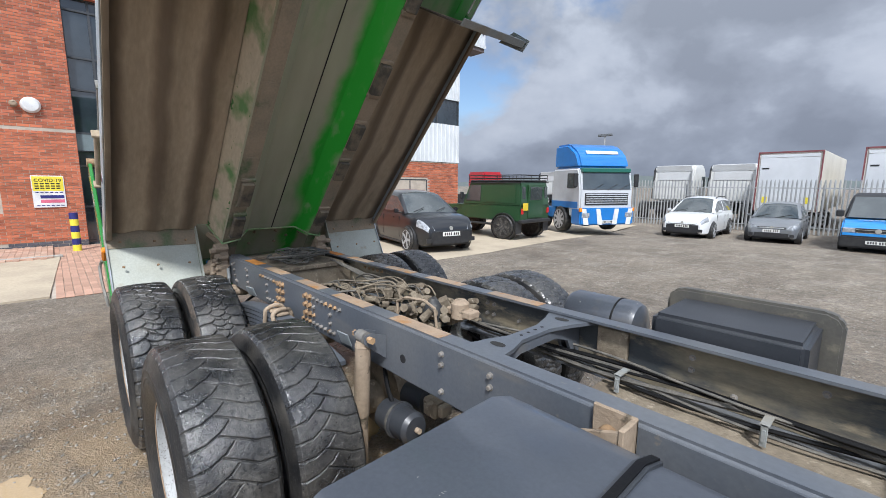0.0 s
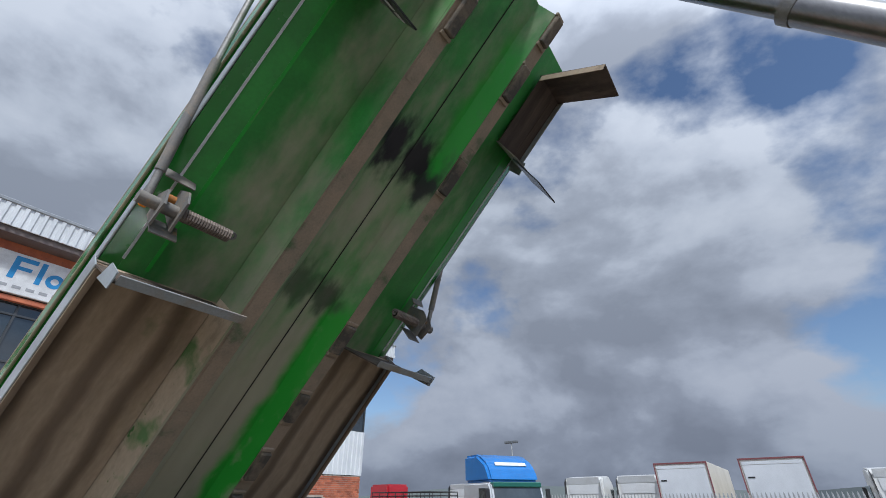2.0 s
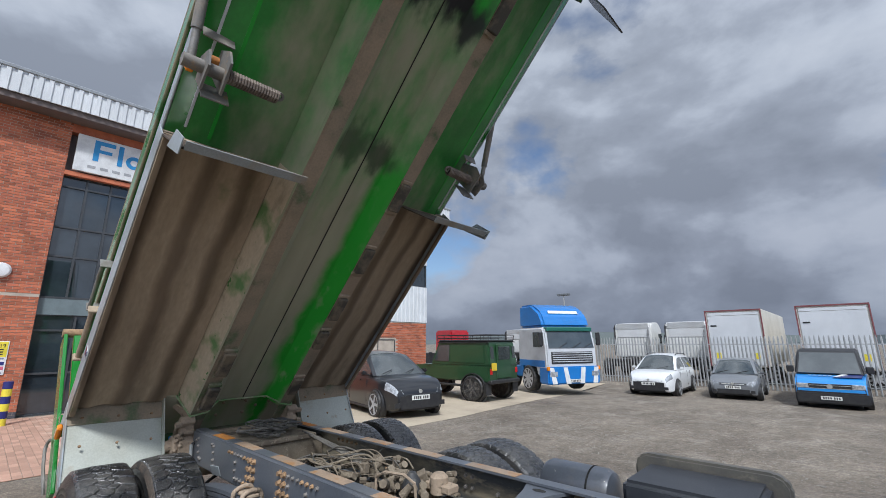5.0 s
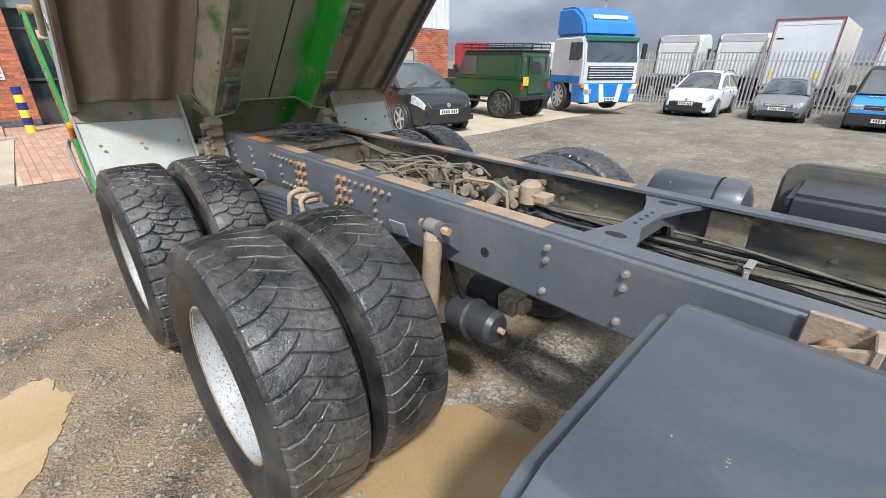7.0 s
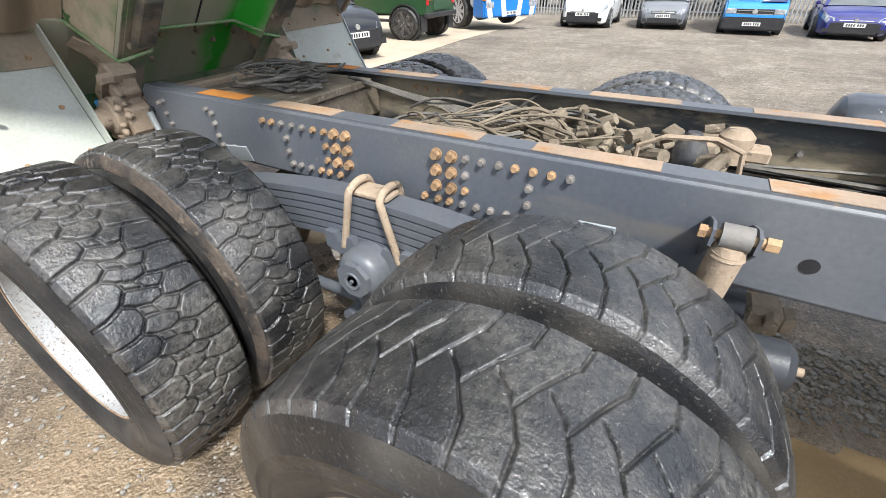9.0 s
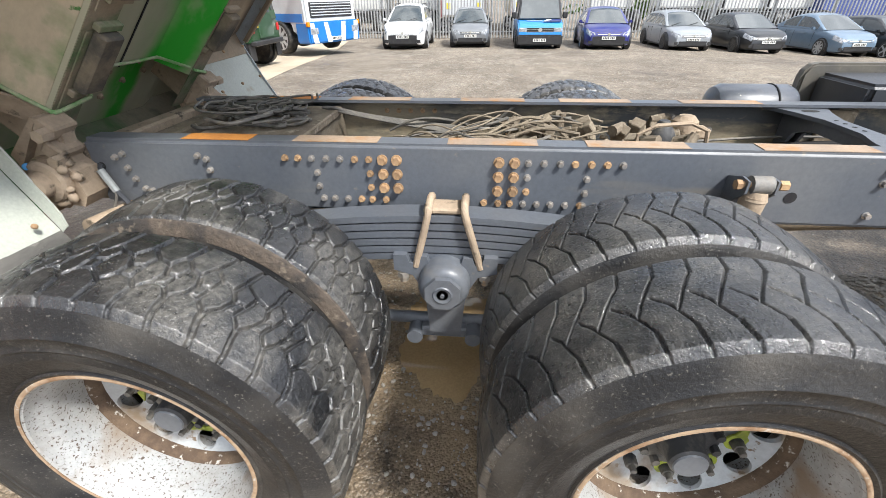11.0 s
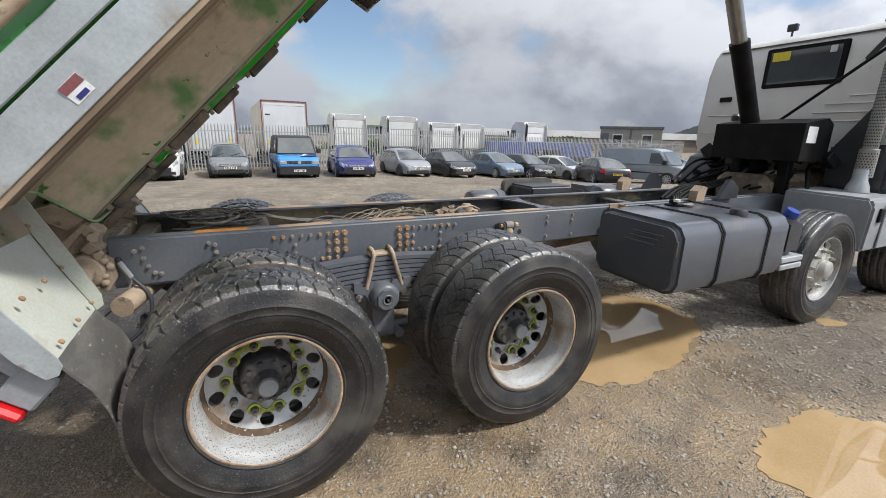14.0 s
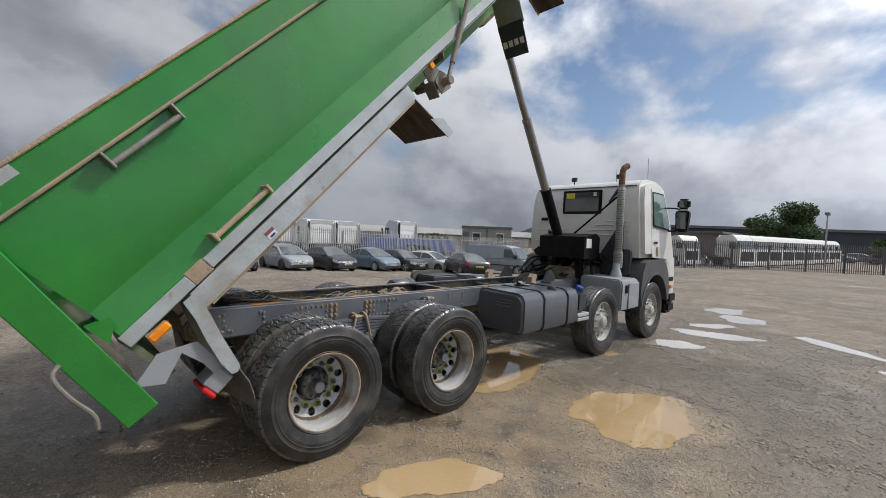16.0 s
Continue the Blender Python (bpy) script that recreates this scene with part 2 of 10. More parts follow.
def rubber(name, dust, spread, seed):
    """Wet worn rubber: black, patchily shiny, with dried mud and fine pale grit on it."""
    m = mat(name, (0.013, 0.0135, 0.0145), (0.022, 0.022, 0.023), 7, rough=0.2, coat=0.8, bump=0.0, spec=0.5)
    nt = m.node_tree
    N, L = nt.nodes.new, nt.links.new
    b = nt.nodes["Principled BSDF"]
    co = nt.nodes["Texture Coordinate"].outputs["Object"]
    mp = N("ShaderNodeMapping")
    mp.inputs["Location"].default_value = (seed, 2 * seed, 0)
    L(co, mp.inputs[0])

    def noise_(s, det=5.0, ro=0.6):
        n = N("ShaderNodeTexNoise")
        n.inputs["Scale"].default_value, n.inputs["Detail"].default_value, n.inputs["Roughness"].default_value = s, det, ro
        L(mp.outputs[0], n.inputs["Vector"])
        return n.outputs[0]

    def span(fac, a, z, lo=0.0, hi=1.0):
        n = N("ShaderNodeMapRange")
        for k, v in enumerate((a, z, lo, hi)):
            n.inputs[k + 1].default_value = v
        L(fac, n.inputs[0])
        return n.outputs[0]

    def times(x, y, op="MULTIPLY"):
        n = N("ShaderNodeMath")
        n.operation = op
        for k, v in enumerate((x, y)):
            if isinstance(v, float):
                n.inputs[k].default_value = v
            else:
                L(v, n.inputs[k])
        return n.outputs[0]

    def blend(fac, a, z):
        n = N("ShaderNodeMix")
        n.data_type = "RGBA"
        L(fac, n.inputs[0])
        for k, v in ((6, a), (7, z)):
            if isinstance(v, tuple):
                n.inputs[k].default_value = (*v, 1)
            else:
                L(v, n.inputs[k])
        return n.outputs[2]
    base = b.inputs["Base Color"].links[0].from_socket
    patchy = span(noise_(4.5), spread, spread + 0.22)
    film = times(patchy, span(noise_(70.0, 8.0, 0.75), 0.36, 0.60))
    col = blend(times(film, dust), base, (0.25, 0.235, 0.205))
    grit = times(span(noise_(300.0, 3.0), 0.63, 0.67), span(noise_(9.0), 0.40, 0.62, 0.12, 1.0))
    col = blend(times(grit, 0.85), col, (0.36, 0.345, 0.31))
    L(col, b.inputs["Base Color"])
    L(times(span(noise_(26.0), 0.30, 0.70, 0.16, 0.44), times(film, 0.35), "ADD"), b.inputs["Roughness"])
    bp = N("ShaderNodeBump")
    bp.inputs["Strength"].default_value, bp.inputs["Distance"].default_value = 0.9, 0.0030
    L(times(times(noise_(70.0), times(noise_(260.0, 3.0), 0.45), "ADD"), times(grit, 0.5), "ADD"), bp.inputs["Height"])
    L(bp.outputs[0], b.inputs["Normal"])
    L(bp.outputs[0], b.inputs["Coat Normal"])
    b.inputs["Coat Roughness"].default_value = 0.13
    return m


M["tyre"] = rubber("wet_worn_rubber", 0.42, 0.41, 1.0)
M["tyre_dry"] = rubber("dusty_worn_rubber", 0.55, 0.42, 4.0)
M["tyre_side"] = mat("smooth_sidewall_rubber", (0.013, 0.0133, 0.0143), (0.021, 0.0214, 0.0225), 2.2, c3=(0.11, 0.104, 0.093), scale3=150, mix3=(0.60, 0.67), rough=0.36, rough2=0.56, bump=0.9, bscale=110, depth=0.0025, spec=0.4)
M["rim_disc"] = mat("grey_wheel_disc", (0.43, 0.455, 0.47), (0.36, 0.365, 0.36), 5, (0.45, 0.65), c3=(0.17, 0.12, 0.08), scale3=34, mix3=(0.60, 0.66), rough=0.42, bump=0.2)
M["gutter"] = mat("brown_caked_mud_ring", (0.075, 0.048, 0.030), (0.125, 0.085, 0.053), 14, c3=(0.48, 0.45, 0.40), scale3=45, mix3=(0.60, 0.68), rough=0.85, bump=0.6, bscale=120)
M["rim"] = mat("chipped_white_rim", (0.36, 0.37, 0.37), (0.30, 0.29, 0.27), 5, (0.45, 0.65), c3=(0.085, 0.06, 0.045), scale3=140, mix3=(0.575, 0.61), rough=0.5, bump=0.3)
M["rim_edge"] = mat("rusty_rim_edge", (0.36, 0.26, 0.17), (0.22, 0.13, 0.07), 18, c3=(0.5, 0.47, 0.42), scale3=40, rough=0.75, bump=0.5)
M["alloy"] = mat("dull_silver_wheel", (0.50, 0.50, 0.47), (0.36, 0.35, 0.30), 9, c3=(0.2, 0.18, 0.13), scale3=30, rough=0.42, metal=0.5, bump=0.2)
M["hub"] = mat("dark_muddy_hub", (0.035, 0.036, 0.038), (0.17, 0.155, 0.13), 9, (0.48, 0.66), rough=0.6, bump=0.3)
M["yellow"] = mat("lime_nut_pointer", (0.36, 0.43, 0.04), (0.24, 0.26, 0.06), 20, rough=0.6)
M["mud"] = mat("dried_mud_on_metal", (0.235, 0.195, 0.14), (0.15, 0.12, 0.085), 9, c3=(0.34, 0.29, 0.22), scale3=22, rough=0.9, bump=0.6, bscale=70, depth=0.008)
M["mud_dark"] = mat("dark_caked_mud", (0.085, 0.066, 0.050), (0.022, 0.020, 0.019), 9, (0.42, 0.58), c3=(0.17, 0.14, 0.105), scale3=30, mix3=(0.58, 0.68), rough=0.85, bump=0.7, bscale=80, depth=0.008)
M["mud_tan"] = mat("tan_muddy_casting", (0.38, 0.295, 0.21), (0.28, 0.215, 0.15), 8, c3=(0.10, 0.08, 0.055), scale3=14, rough=0.85, bump=0.5, bscale=60, depth=0.008)
M["black"] = mat("black_steel", (0.005, 0.005, 0.006), (0.010, 0.010, 0.010), 5, rough=0.5, bump=0.1, spec=0.16)
M["plastic"] = mat("dark_grey_plastic", (0.030, 0.033, 0.039), (0.042, 0.045, 0.051), 4, c3=(0.10, 0.09, 0.075), scale3=20, mix3=(0.68, 0.78), rough=0.38, bump=0.15, bscale=120)
M["tank"] = mat("grey_painted_tank", (0.068, 0.076, 0.092), (0.056, 0.063, 0.077), 1.6, c3=(0.40, 0.38, 0.33), scale3=30, mix3=(0.71, 0.74), rough=0.28, rough2=0.42, bump=0.06, coat=0.5)
M["lid_rim"] = mat("faded_dusty_plastic", (0.085, 0.082, 0.074), (0.125, 0.115, 0.095), 4, c3=(0.20, 0.18, 0.14), scale3=16, mix3=(0.6, 0.75), rough=0.55, bump=0.2)
M["pad"] = mat("dusty_rubber_pad", (0.075, 0.068, 0.055), (0.20, 0.16, 0.11), 7, (0.42, 0.6), rough=0.8, bump=0.3)
M["chrome"] = mat("polished_ram_steel", (0.33, 0.32, 0.31), (0.25, 0.24, 0.23), 5, rough=0.30, metal=1.0, bump=0.03, stretch=(1, 1, 0.2))
M["steel"] = mat("bare_grey_steel", (0.30, 0.29, 0.27), (0.22, 0.20, 0.17), 8, rough=0.5, metal=0.6, bump=0.15)
M["bracket"] = mat("worn_grey_bracket", (0.17, 0.165, 0.155), (0.24, 0.21, 0.17), 9, c3=(0.30, 0.20, 0.11), scale3=20, rough=0.65, bump=0.3)
M["cable"] = mat("dusty_cable", (0.10, 0.095, 0.085), (0.17, 0.155, 0.13), 15, rough=0.7, bump=0.2, vary=0.35)
# Near-black: the dark inside of holes put into the colour; also the floor seam.
M["gap_dark"] = mat("flat_gap_dark", (0.012, 0.011, 0.014), (0.03, 0.03, 0.026), 4, rough=0.9)
M["white"] = mat("white_cab_paint", (0.66, 0.66, 0.64), (0.60, 0.60, 0.57), 2, c3=(0.42, 0.40, 0.34), scale3=5, mix3=(0.66, 0.78), rough=0.3, bump=0.02, coat=0.3)
M["fender"] = mat("dark_grey_plastic_wing", (0.060, 0.064, 0.070), (0.078, 0.080, 0.083), 3, c3=(0.15, 0.135, 0.11), scale3=8, mix3=(0.64, 0.78), rough=0.5, bump=0.06)
M["cab_pane"] = mat("grey_rear_glass", (0.075, 0.085, 0.088), (0.055, 0.062, 0.065), 1.5, rough=0.04, bump=0.0, spec=0.6)
M["cab_step"] = mat("silver_grey_paint", (0.27, 0.29, 0.31), (0.22, 0.235, 0.25), 3, c3=(0.33, 0.29, 0.22), scale3=9, mix3=(0.68, 0.78), rough=0.4, bump=0.05)
M["rust_pipe"] = mat("rusty_exhaust_tip", (0.22, 0.12, 0.065), (0.12, 0.07, 0.045), 12, rough=0.8, bump=0.4)
M["glass"] = mat("dark_vehicle_glass", (0.045, 0.054, 0.054), (0.070, 0.080, 0.080), 1.2, rough=0.03, bump=0.0, spec=1.0, coat=0.5)
M["car_alloy"] = mat("silver_car_wheel", (0.46, 0.47, 0.48), (0.38, 0.39, 0.40), 6, rough=0.4, metal=0.15, bump=0.0)
M["pane"] = glass_mat("office_window_glass", (0.022, 0.03, 0.037), 0.02)
M["green_glass"] = glass_mat("greenish_cab_glass", (0.10, 0.16, 0.145), 0.04)
M["red"] = mat("red_lens", (0.50, 0.008, 0.010), (0.40, 0.008, 0.010), 20, rough=0.32, bump=0.2, bscale=220)
M["amber"] = mat("amber_lens", (0.80, 0.26, 0.01), (0.7, 0.2, 0.01), 20, rough=0.15, bump=0.2, bscale=220)
M["lamp"] = mat("clear_headlamp", (0.50, 0.52, 0.54), (0.26, 0.27, 0.28), 12, rough=0.10, bump=0.0, metal=0.3, coat=0.5)
M["blue_cap"] = mat("blue_filler_cap", (0.02, 0.06, 0.32), rough=0.4)
M["plate_white"] = mat("white_number_plate", (0.72, 0.72, 0.68), rough=0.4, bump=0.0)
M["plate_yellow"] = mat("yellow_number_plate", (0.72, 0.52, 0.03), rough=0.4, bump=0.0)
M["ink"] = mat("black_print", (0.015, 0.015, 0.016), rough=0.6, bump=0.0)
M["sign_white"] = mat("white_sign_board", (0.70, 0.71, 0.71), rough=0.45, bump=0.0)
M["sign_yellow"] = mat("yellow_sign_print", (0.78, 0.66, 0.05), rough=0.45, bump=0.0)
M["sign_blue"] = mat("blue_sign_print", (0.03, 0.25, 0.55), rough=0.45, bump=0.0)
M["sign_navy"] = mat("navy_print", (0.02, 0.025, 0.16), rough=0.5, bump=0.0)
M["sign_pink"] = mat("pink_print", (0.62, 0.14, 0.22), rough=0.5, bump=0.0)
M["sign_grey"] = mat("grey_print", (0.35, 0.36, 0.37), rough=0.5, bump=0.0)


# ---- shapes ----
def box(bm, x0, x1, y0, y1, z0, z1, bev=0.0, m=None, seg=1):
    got = bmesh.ops.create_cube(bm, size=1.0)["verts"]
    bmesh.ops.scale(bm, vec=(x1 - x0, y1 - y0, z1 - z0), verts=got)
    bmesh.ops.translate(bm, vec=((x0 + x1) / 2, (y0 + y1) / 2, (z0 + z1) / 2), verts=got)
    if bev:
        edges = {e for v in got for e in v.link_edges}
        got = bmesh.ops.bevel(bm, geom=list(edges), offset=bev, segments=seg, affect="EDGES")["verts"]
        got = list({v for v in got})
    if m is not None:
        bmesh.ops.transform(bm, matrix=m, verts=[v for v in got if v.is_valid])
    return bm


def rod(bm, p, q, r, r2=None, n=14, caps=True):
    p, q = Vector(p), Vector(q)
    d = q - p
    m = Matrix.Translation((p + q) / 2) @ d.to_track_quat("Z", "Y").to_matrix().to_4x4()
    bmesh.ops.create_cone(bm, cap_ends=caps, segments=n, radius1=r, radius2=r if r2 is None else r2, depth=d.length, matrix=m)
    return bm


def hose(bm, pts, r, n=8, rounds=2):
    """A round bar or cable that follows softened points."""
    pts = [Vector(p) for p in pts]
    for _ in range(rounds):
        soft = [pts[0]]
        for a, b in zip(pts, pts[1:]):
            soft += [a.lerp(b, 0.25), a.lerp(b, 0.75)]
        pts = soft + [pts[-1]]
    side = Vector((0.31, 0.83, 0.47))
    rings = []
    for i, p in enumerate(pts):
        d = (pts[min(i + 1, len(pts) - 1)] - pts[max(i - 1, 0)]).normalized()
        a = d.cross(side).normalized()
        b = d.cross(a)
        rings.append([bm.verts.new(p + r * (math.cos(t) * a + math.sin(t) * b)) for t in (2 * math.pi * k / n for k in range(n))])
    for s, t in zip(rings, rings[1:]):
        for k in range(n):
            bm.faces.new((s[k], s[(k + 1) % n], t[(k + 1) % n], t[k]))
    bm.faces.new(rings[0][::-1]), bm.faces.new(rings[-1])
    return bm


def prism(bm, poly, a, b, axis="y", m=None):
    """A flat outline drawn out along an axis from a to b. poly: (x, z) for y, (y, z) for x, (x, y) for z."""
    def put(p, t):
        return {"y": (p[0], t, p[1]), "x": (t, p[0], p[1]), "z": (p[0], p[1], t)}[axis]
    lo = [bm.verts.new(put(p, a)) for p in poly]
    hi = [bm.verts.new(put(p, b)) for p in poly]
    faces = [bm.faces.new(lo), bm.faces.new(hi[::-1])]
    n = len(poly)
    for k in range(n):
        faces.append(bm.faces.new((lo[k], hi[k], hi[(k + 1) % n], lo[(k + 1) % n])))
    bmesh.ops.recalc_face_normals(bm, faces=faces)
    if m is not None:
        bmesh.ops.transform(bm, matrix=m, verts=lo + hi)
    return bm


def slab(bm, quad, thick):
    """A plate through four corners, of some thickness."""
    quad = [Vector(p) for p in quad]
    nrm = (quad[1] - quad[0]).cross(quad[3] - quad[0]).normalized() * thick / 2
    lo, hi = [bm.verts.new(p - nrm) for p in quad], [bm.verts.new(p + nrm) for p in quad]
    faces = [bm.faces.new(lo[::-1]), bm.faces.new(hi)]
    for k in range(4):
        faces.append(bm.faces.new((lo[k], lo[(k + 1) % 4], hi[(k + 1) % 4], hi[k])))
    bmesh.ops.recalc_face_normals(bm, faces=faces)
    return bm


def lathe(bm, prof, n=48, axis="y", at=(0, 0, 0), closed=False):
    """Turn (radius, along) pairs round an axis."""
    rings = []
    for r, a in prof:
        ring = []
        for k in range(n):
            t = 2 * math.pi * k / n
            c, s = r * math.cos(t), r * math.sin(t)
            p = {"y": (c, a, s), "x": (a, c, s), "z": (c, s, a)}[axis]
            ring.append(bm.verts.new(Vector(p) + Vector(at)))
        rings.append(ring)
    faces = []
    pairs = list(zip(rings, rings[1:])) + ([(rings[-1], rings[0])] if closed else [])
    for s, t in pairs:
        for k in range(n):
            faces.append(bm.faces.new((s[k], s[(k + 1) % n], t[(k + 1) % n], t[k])))
    if not closed:
        for ring, (r, _) in ((rings[0], prof[0]), (rings[-1], prof[-1])):
            if r > 1e-4:
                faces.append(bm.faces.new(ring))
    bmesh.ops.remove_doubles(bm, verts=[v for ring in rings for v in ring], dist=1e-5)
    bmesh.ops.recalc_face_normals(bm, faces=[f for f in faces if f.is_valid])
    return bm


def mesh_of(name, bm, material, smooth=35.0):
    me = bpy.data.meshes.new(name)
    bm.normal_update()
    if smooth:
        lim = radians(smooth)
        for f in bm.faces:
            f.smooth = True
        for e in bm.edges:
            if len(e.link_faces) == 2 and e.link_faces[0].normal.angle(e.link_faces[1].normal, 0) > lim:
                e.smooth = False
    bm.to_mesh(me)
    bm.free()
    me.materials.append(material)
    return me


def part(name, bm, material, parent=None, label="", smooth=35.0, m=None):
    """Link a bmesh as ONE mesh object under a thing or part."""
    ob = new(name, mesh_of(name, bm, material, smooth) if not isinstance(bm, bpy.types.Mesh) else bm)
    if parent is not None:
        ob.parent = parent
    if m is not None:
        ob.matrix_basis = m
    return tagged(ob, label)


def thing(name, label, category, m=None, group="", kind=""):
    ob = new(name)
    if m is not None:
        ob.matrix_basis = m
    return tagged(ob, label, category, group, kind)


def solid(name, bm, material, label, category, m=None, group="", kind="", smooth=35.0):
    ob = part(name, bm, material, None, "", smooth, m)
    return tagged(ob, label, category, group, kind)


def fresh():
    return bmesh.new()


def flaked(m, colour, scale, a, z, stretch=(1, 1, 1)):
    """Patches of another paint that show through a coat of dust."""
    nt = m.node_tree
    b = nt.nodes["Principled BSDF"]
    mp = nt.nodes.new("ShaderNodeMapping")
    mp.inputs["Scale"].default_value = stretch
    nt.links.new(nt.nodes["Texture Coordinate"].outputs["Object"], mp.inputs[0])
    n = nt.nodes.new("ShaderNodeTexNoise")
    n.inputs["Scale"].default_value, n.inputs["Detail"].default_value = scale, 7.0
    nt.links.new(mp.outputs[0], n.inputs["Vector"])
    r = nt.nodes.new("ShaderNodeMapRange")
    r.inputs[1].default_value, r.inputs[2].default_value = a, z
    nt.links.new(n.outputs[0], r.inputs[0])
    mix = nt.nodes.new("ShaderNodeMix")
    mix.data_type = "RGBA"
    nt.links.new(r.outputs[0], mix.inputs[0])
    nt.links.new(b.inputs["Base Color"].links[0].from_socket, mix.inputs[6])
    mix.inputs[7].default_value = (*colour, 1)
    nt.links.new(mix.outputs[2], b.inputs["Base Color"])


flaked(M["web"], (0.13, 0.24, 0.085), 3.4, 0.54, 0.66)
flaked(M["web"], (0.06, 0.17, 0.04), 13.0, 0.66, 0.69)
flaked(M["guard"], (0.12, 0.16, 0.07), 3.0, 0.64, 0.76)


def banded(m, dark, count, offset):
    """Soft darker stripes that run along a folded plate, by its width: fold shading painted in."""
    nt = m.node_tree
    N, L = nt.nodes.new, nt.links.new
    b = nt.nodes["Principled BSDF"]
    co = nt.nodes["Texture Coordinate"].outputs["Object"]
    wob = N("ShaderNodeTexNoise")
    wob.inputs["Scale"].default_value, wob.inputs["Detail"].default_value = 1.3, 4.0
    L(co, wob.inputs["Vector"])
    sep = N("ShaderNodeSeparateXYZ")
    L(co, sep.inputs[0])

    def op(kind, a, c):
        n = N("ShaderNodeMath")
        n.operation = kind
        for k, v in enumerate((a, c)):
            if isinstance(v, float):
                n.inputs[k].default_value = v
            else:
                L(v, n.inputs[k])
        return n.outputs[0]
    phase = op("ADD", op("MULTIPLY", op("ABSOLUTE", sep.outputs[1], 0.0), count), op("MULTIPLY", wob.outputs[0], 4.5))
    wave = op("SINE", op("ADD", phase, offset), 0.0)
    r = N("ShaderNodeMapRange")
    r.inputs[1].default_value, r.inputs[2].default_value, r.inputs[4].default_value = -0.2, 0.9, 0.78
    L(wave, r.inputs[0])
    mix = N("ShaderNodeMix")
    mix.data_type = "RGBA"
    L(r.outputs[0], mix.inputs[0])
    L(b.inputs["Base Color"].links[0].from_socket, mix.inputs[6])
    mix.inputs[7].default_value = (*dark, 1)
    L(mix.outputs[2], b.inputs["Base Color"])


# Light and dark of the lining's folds go into its colour here.
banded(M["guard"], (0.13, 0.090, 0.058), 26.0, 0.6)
flaked(M["rim"], (0.22, 0.165, 0.115), 6.0, 0.56, 0.72)
flaked(M["rim_disc"], (0.20, 0.15, 0.10), 8.0, 0.55, 0.70)
flaked(M["chassis"], (0.20, 0.175, 0.14), 3.0, 0.60, 0.80, (0.4, 1, 2))
flaked(M["tyre_side"], (0.075, 0.069, 0.060), 4.0, 0.46, 0.72)
flaked(M["tank"], (0.11, 0.10, 0.085), 4.0, 0.60, 0.80, (1, 1, 2))
flaked(M["galv"], (0.30, 0.27, 0.22), 2.5, 0.56, 0.72)

# ---- ground ----
# puddles: middle, half axes, turn in degrees, seed
MUDDY = [(1.95, -0.50, 1.12, 0.70, 8, 1), (2.08, -2.40, 0.70, 0.55, -25, 22), (-0.22, -1.93, 0.42, 0.24, -30, 3), (0.04, -0.15, 0.26, 0.40, 0, 4),
         (-0.70, -1.38, 0.20, 0.11, 25, 10), (4.10, -1.26, 0.13, 0.09, 0, 12)]
CLEAR = [(5.68, -1.64, 0.48, 0.28, -35, 5), (7.18, -1.90, 0.36, 0.66, 20, 6), (8.20, -1.60, 0.46, 0.26, -35, 7), (9.75, -1.85, 0.52, 0.50, 25, 8), (10.9, -1.25, 0.55, 0.45, 20, 11),
         (8.05, -3.55, 0.22, 0.80, -38, 15), (6.3, -4.4, 0.12, 0.40, -35, 14)]


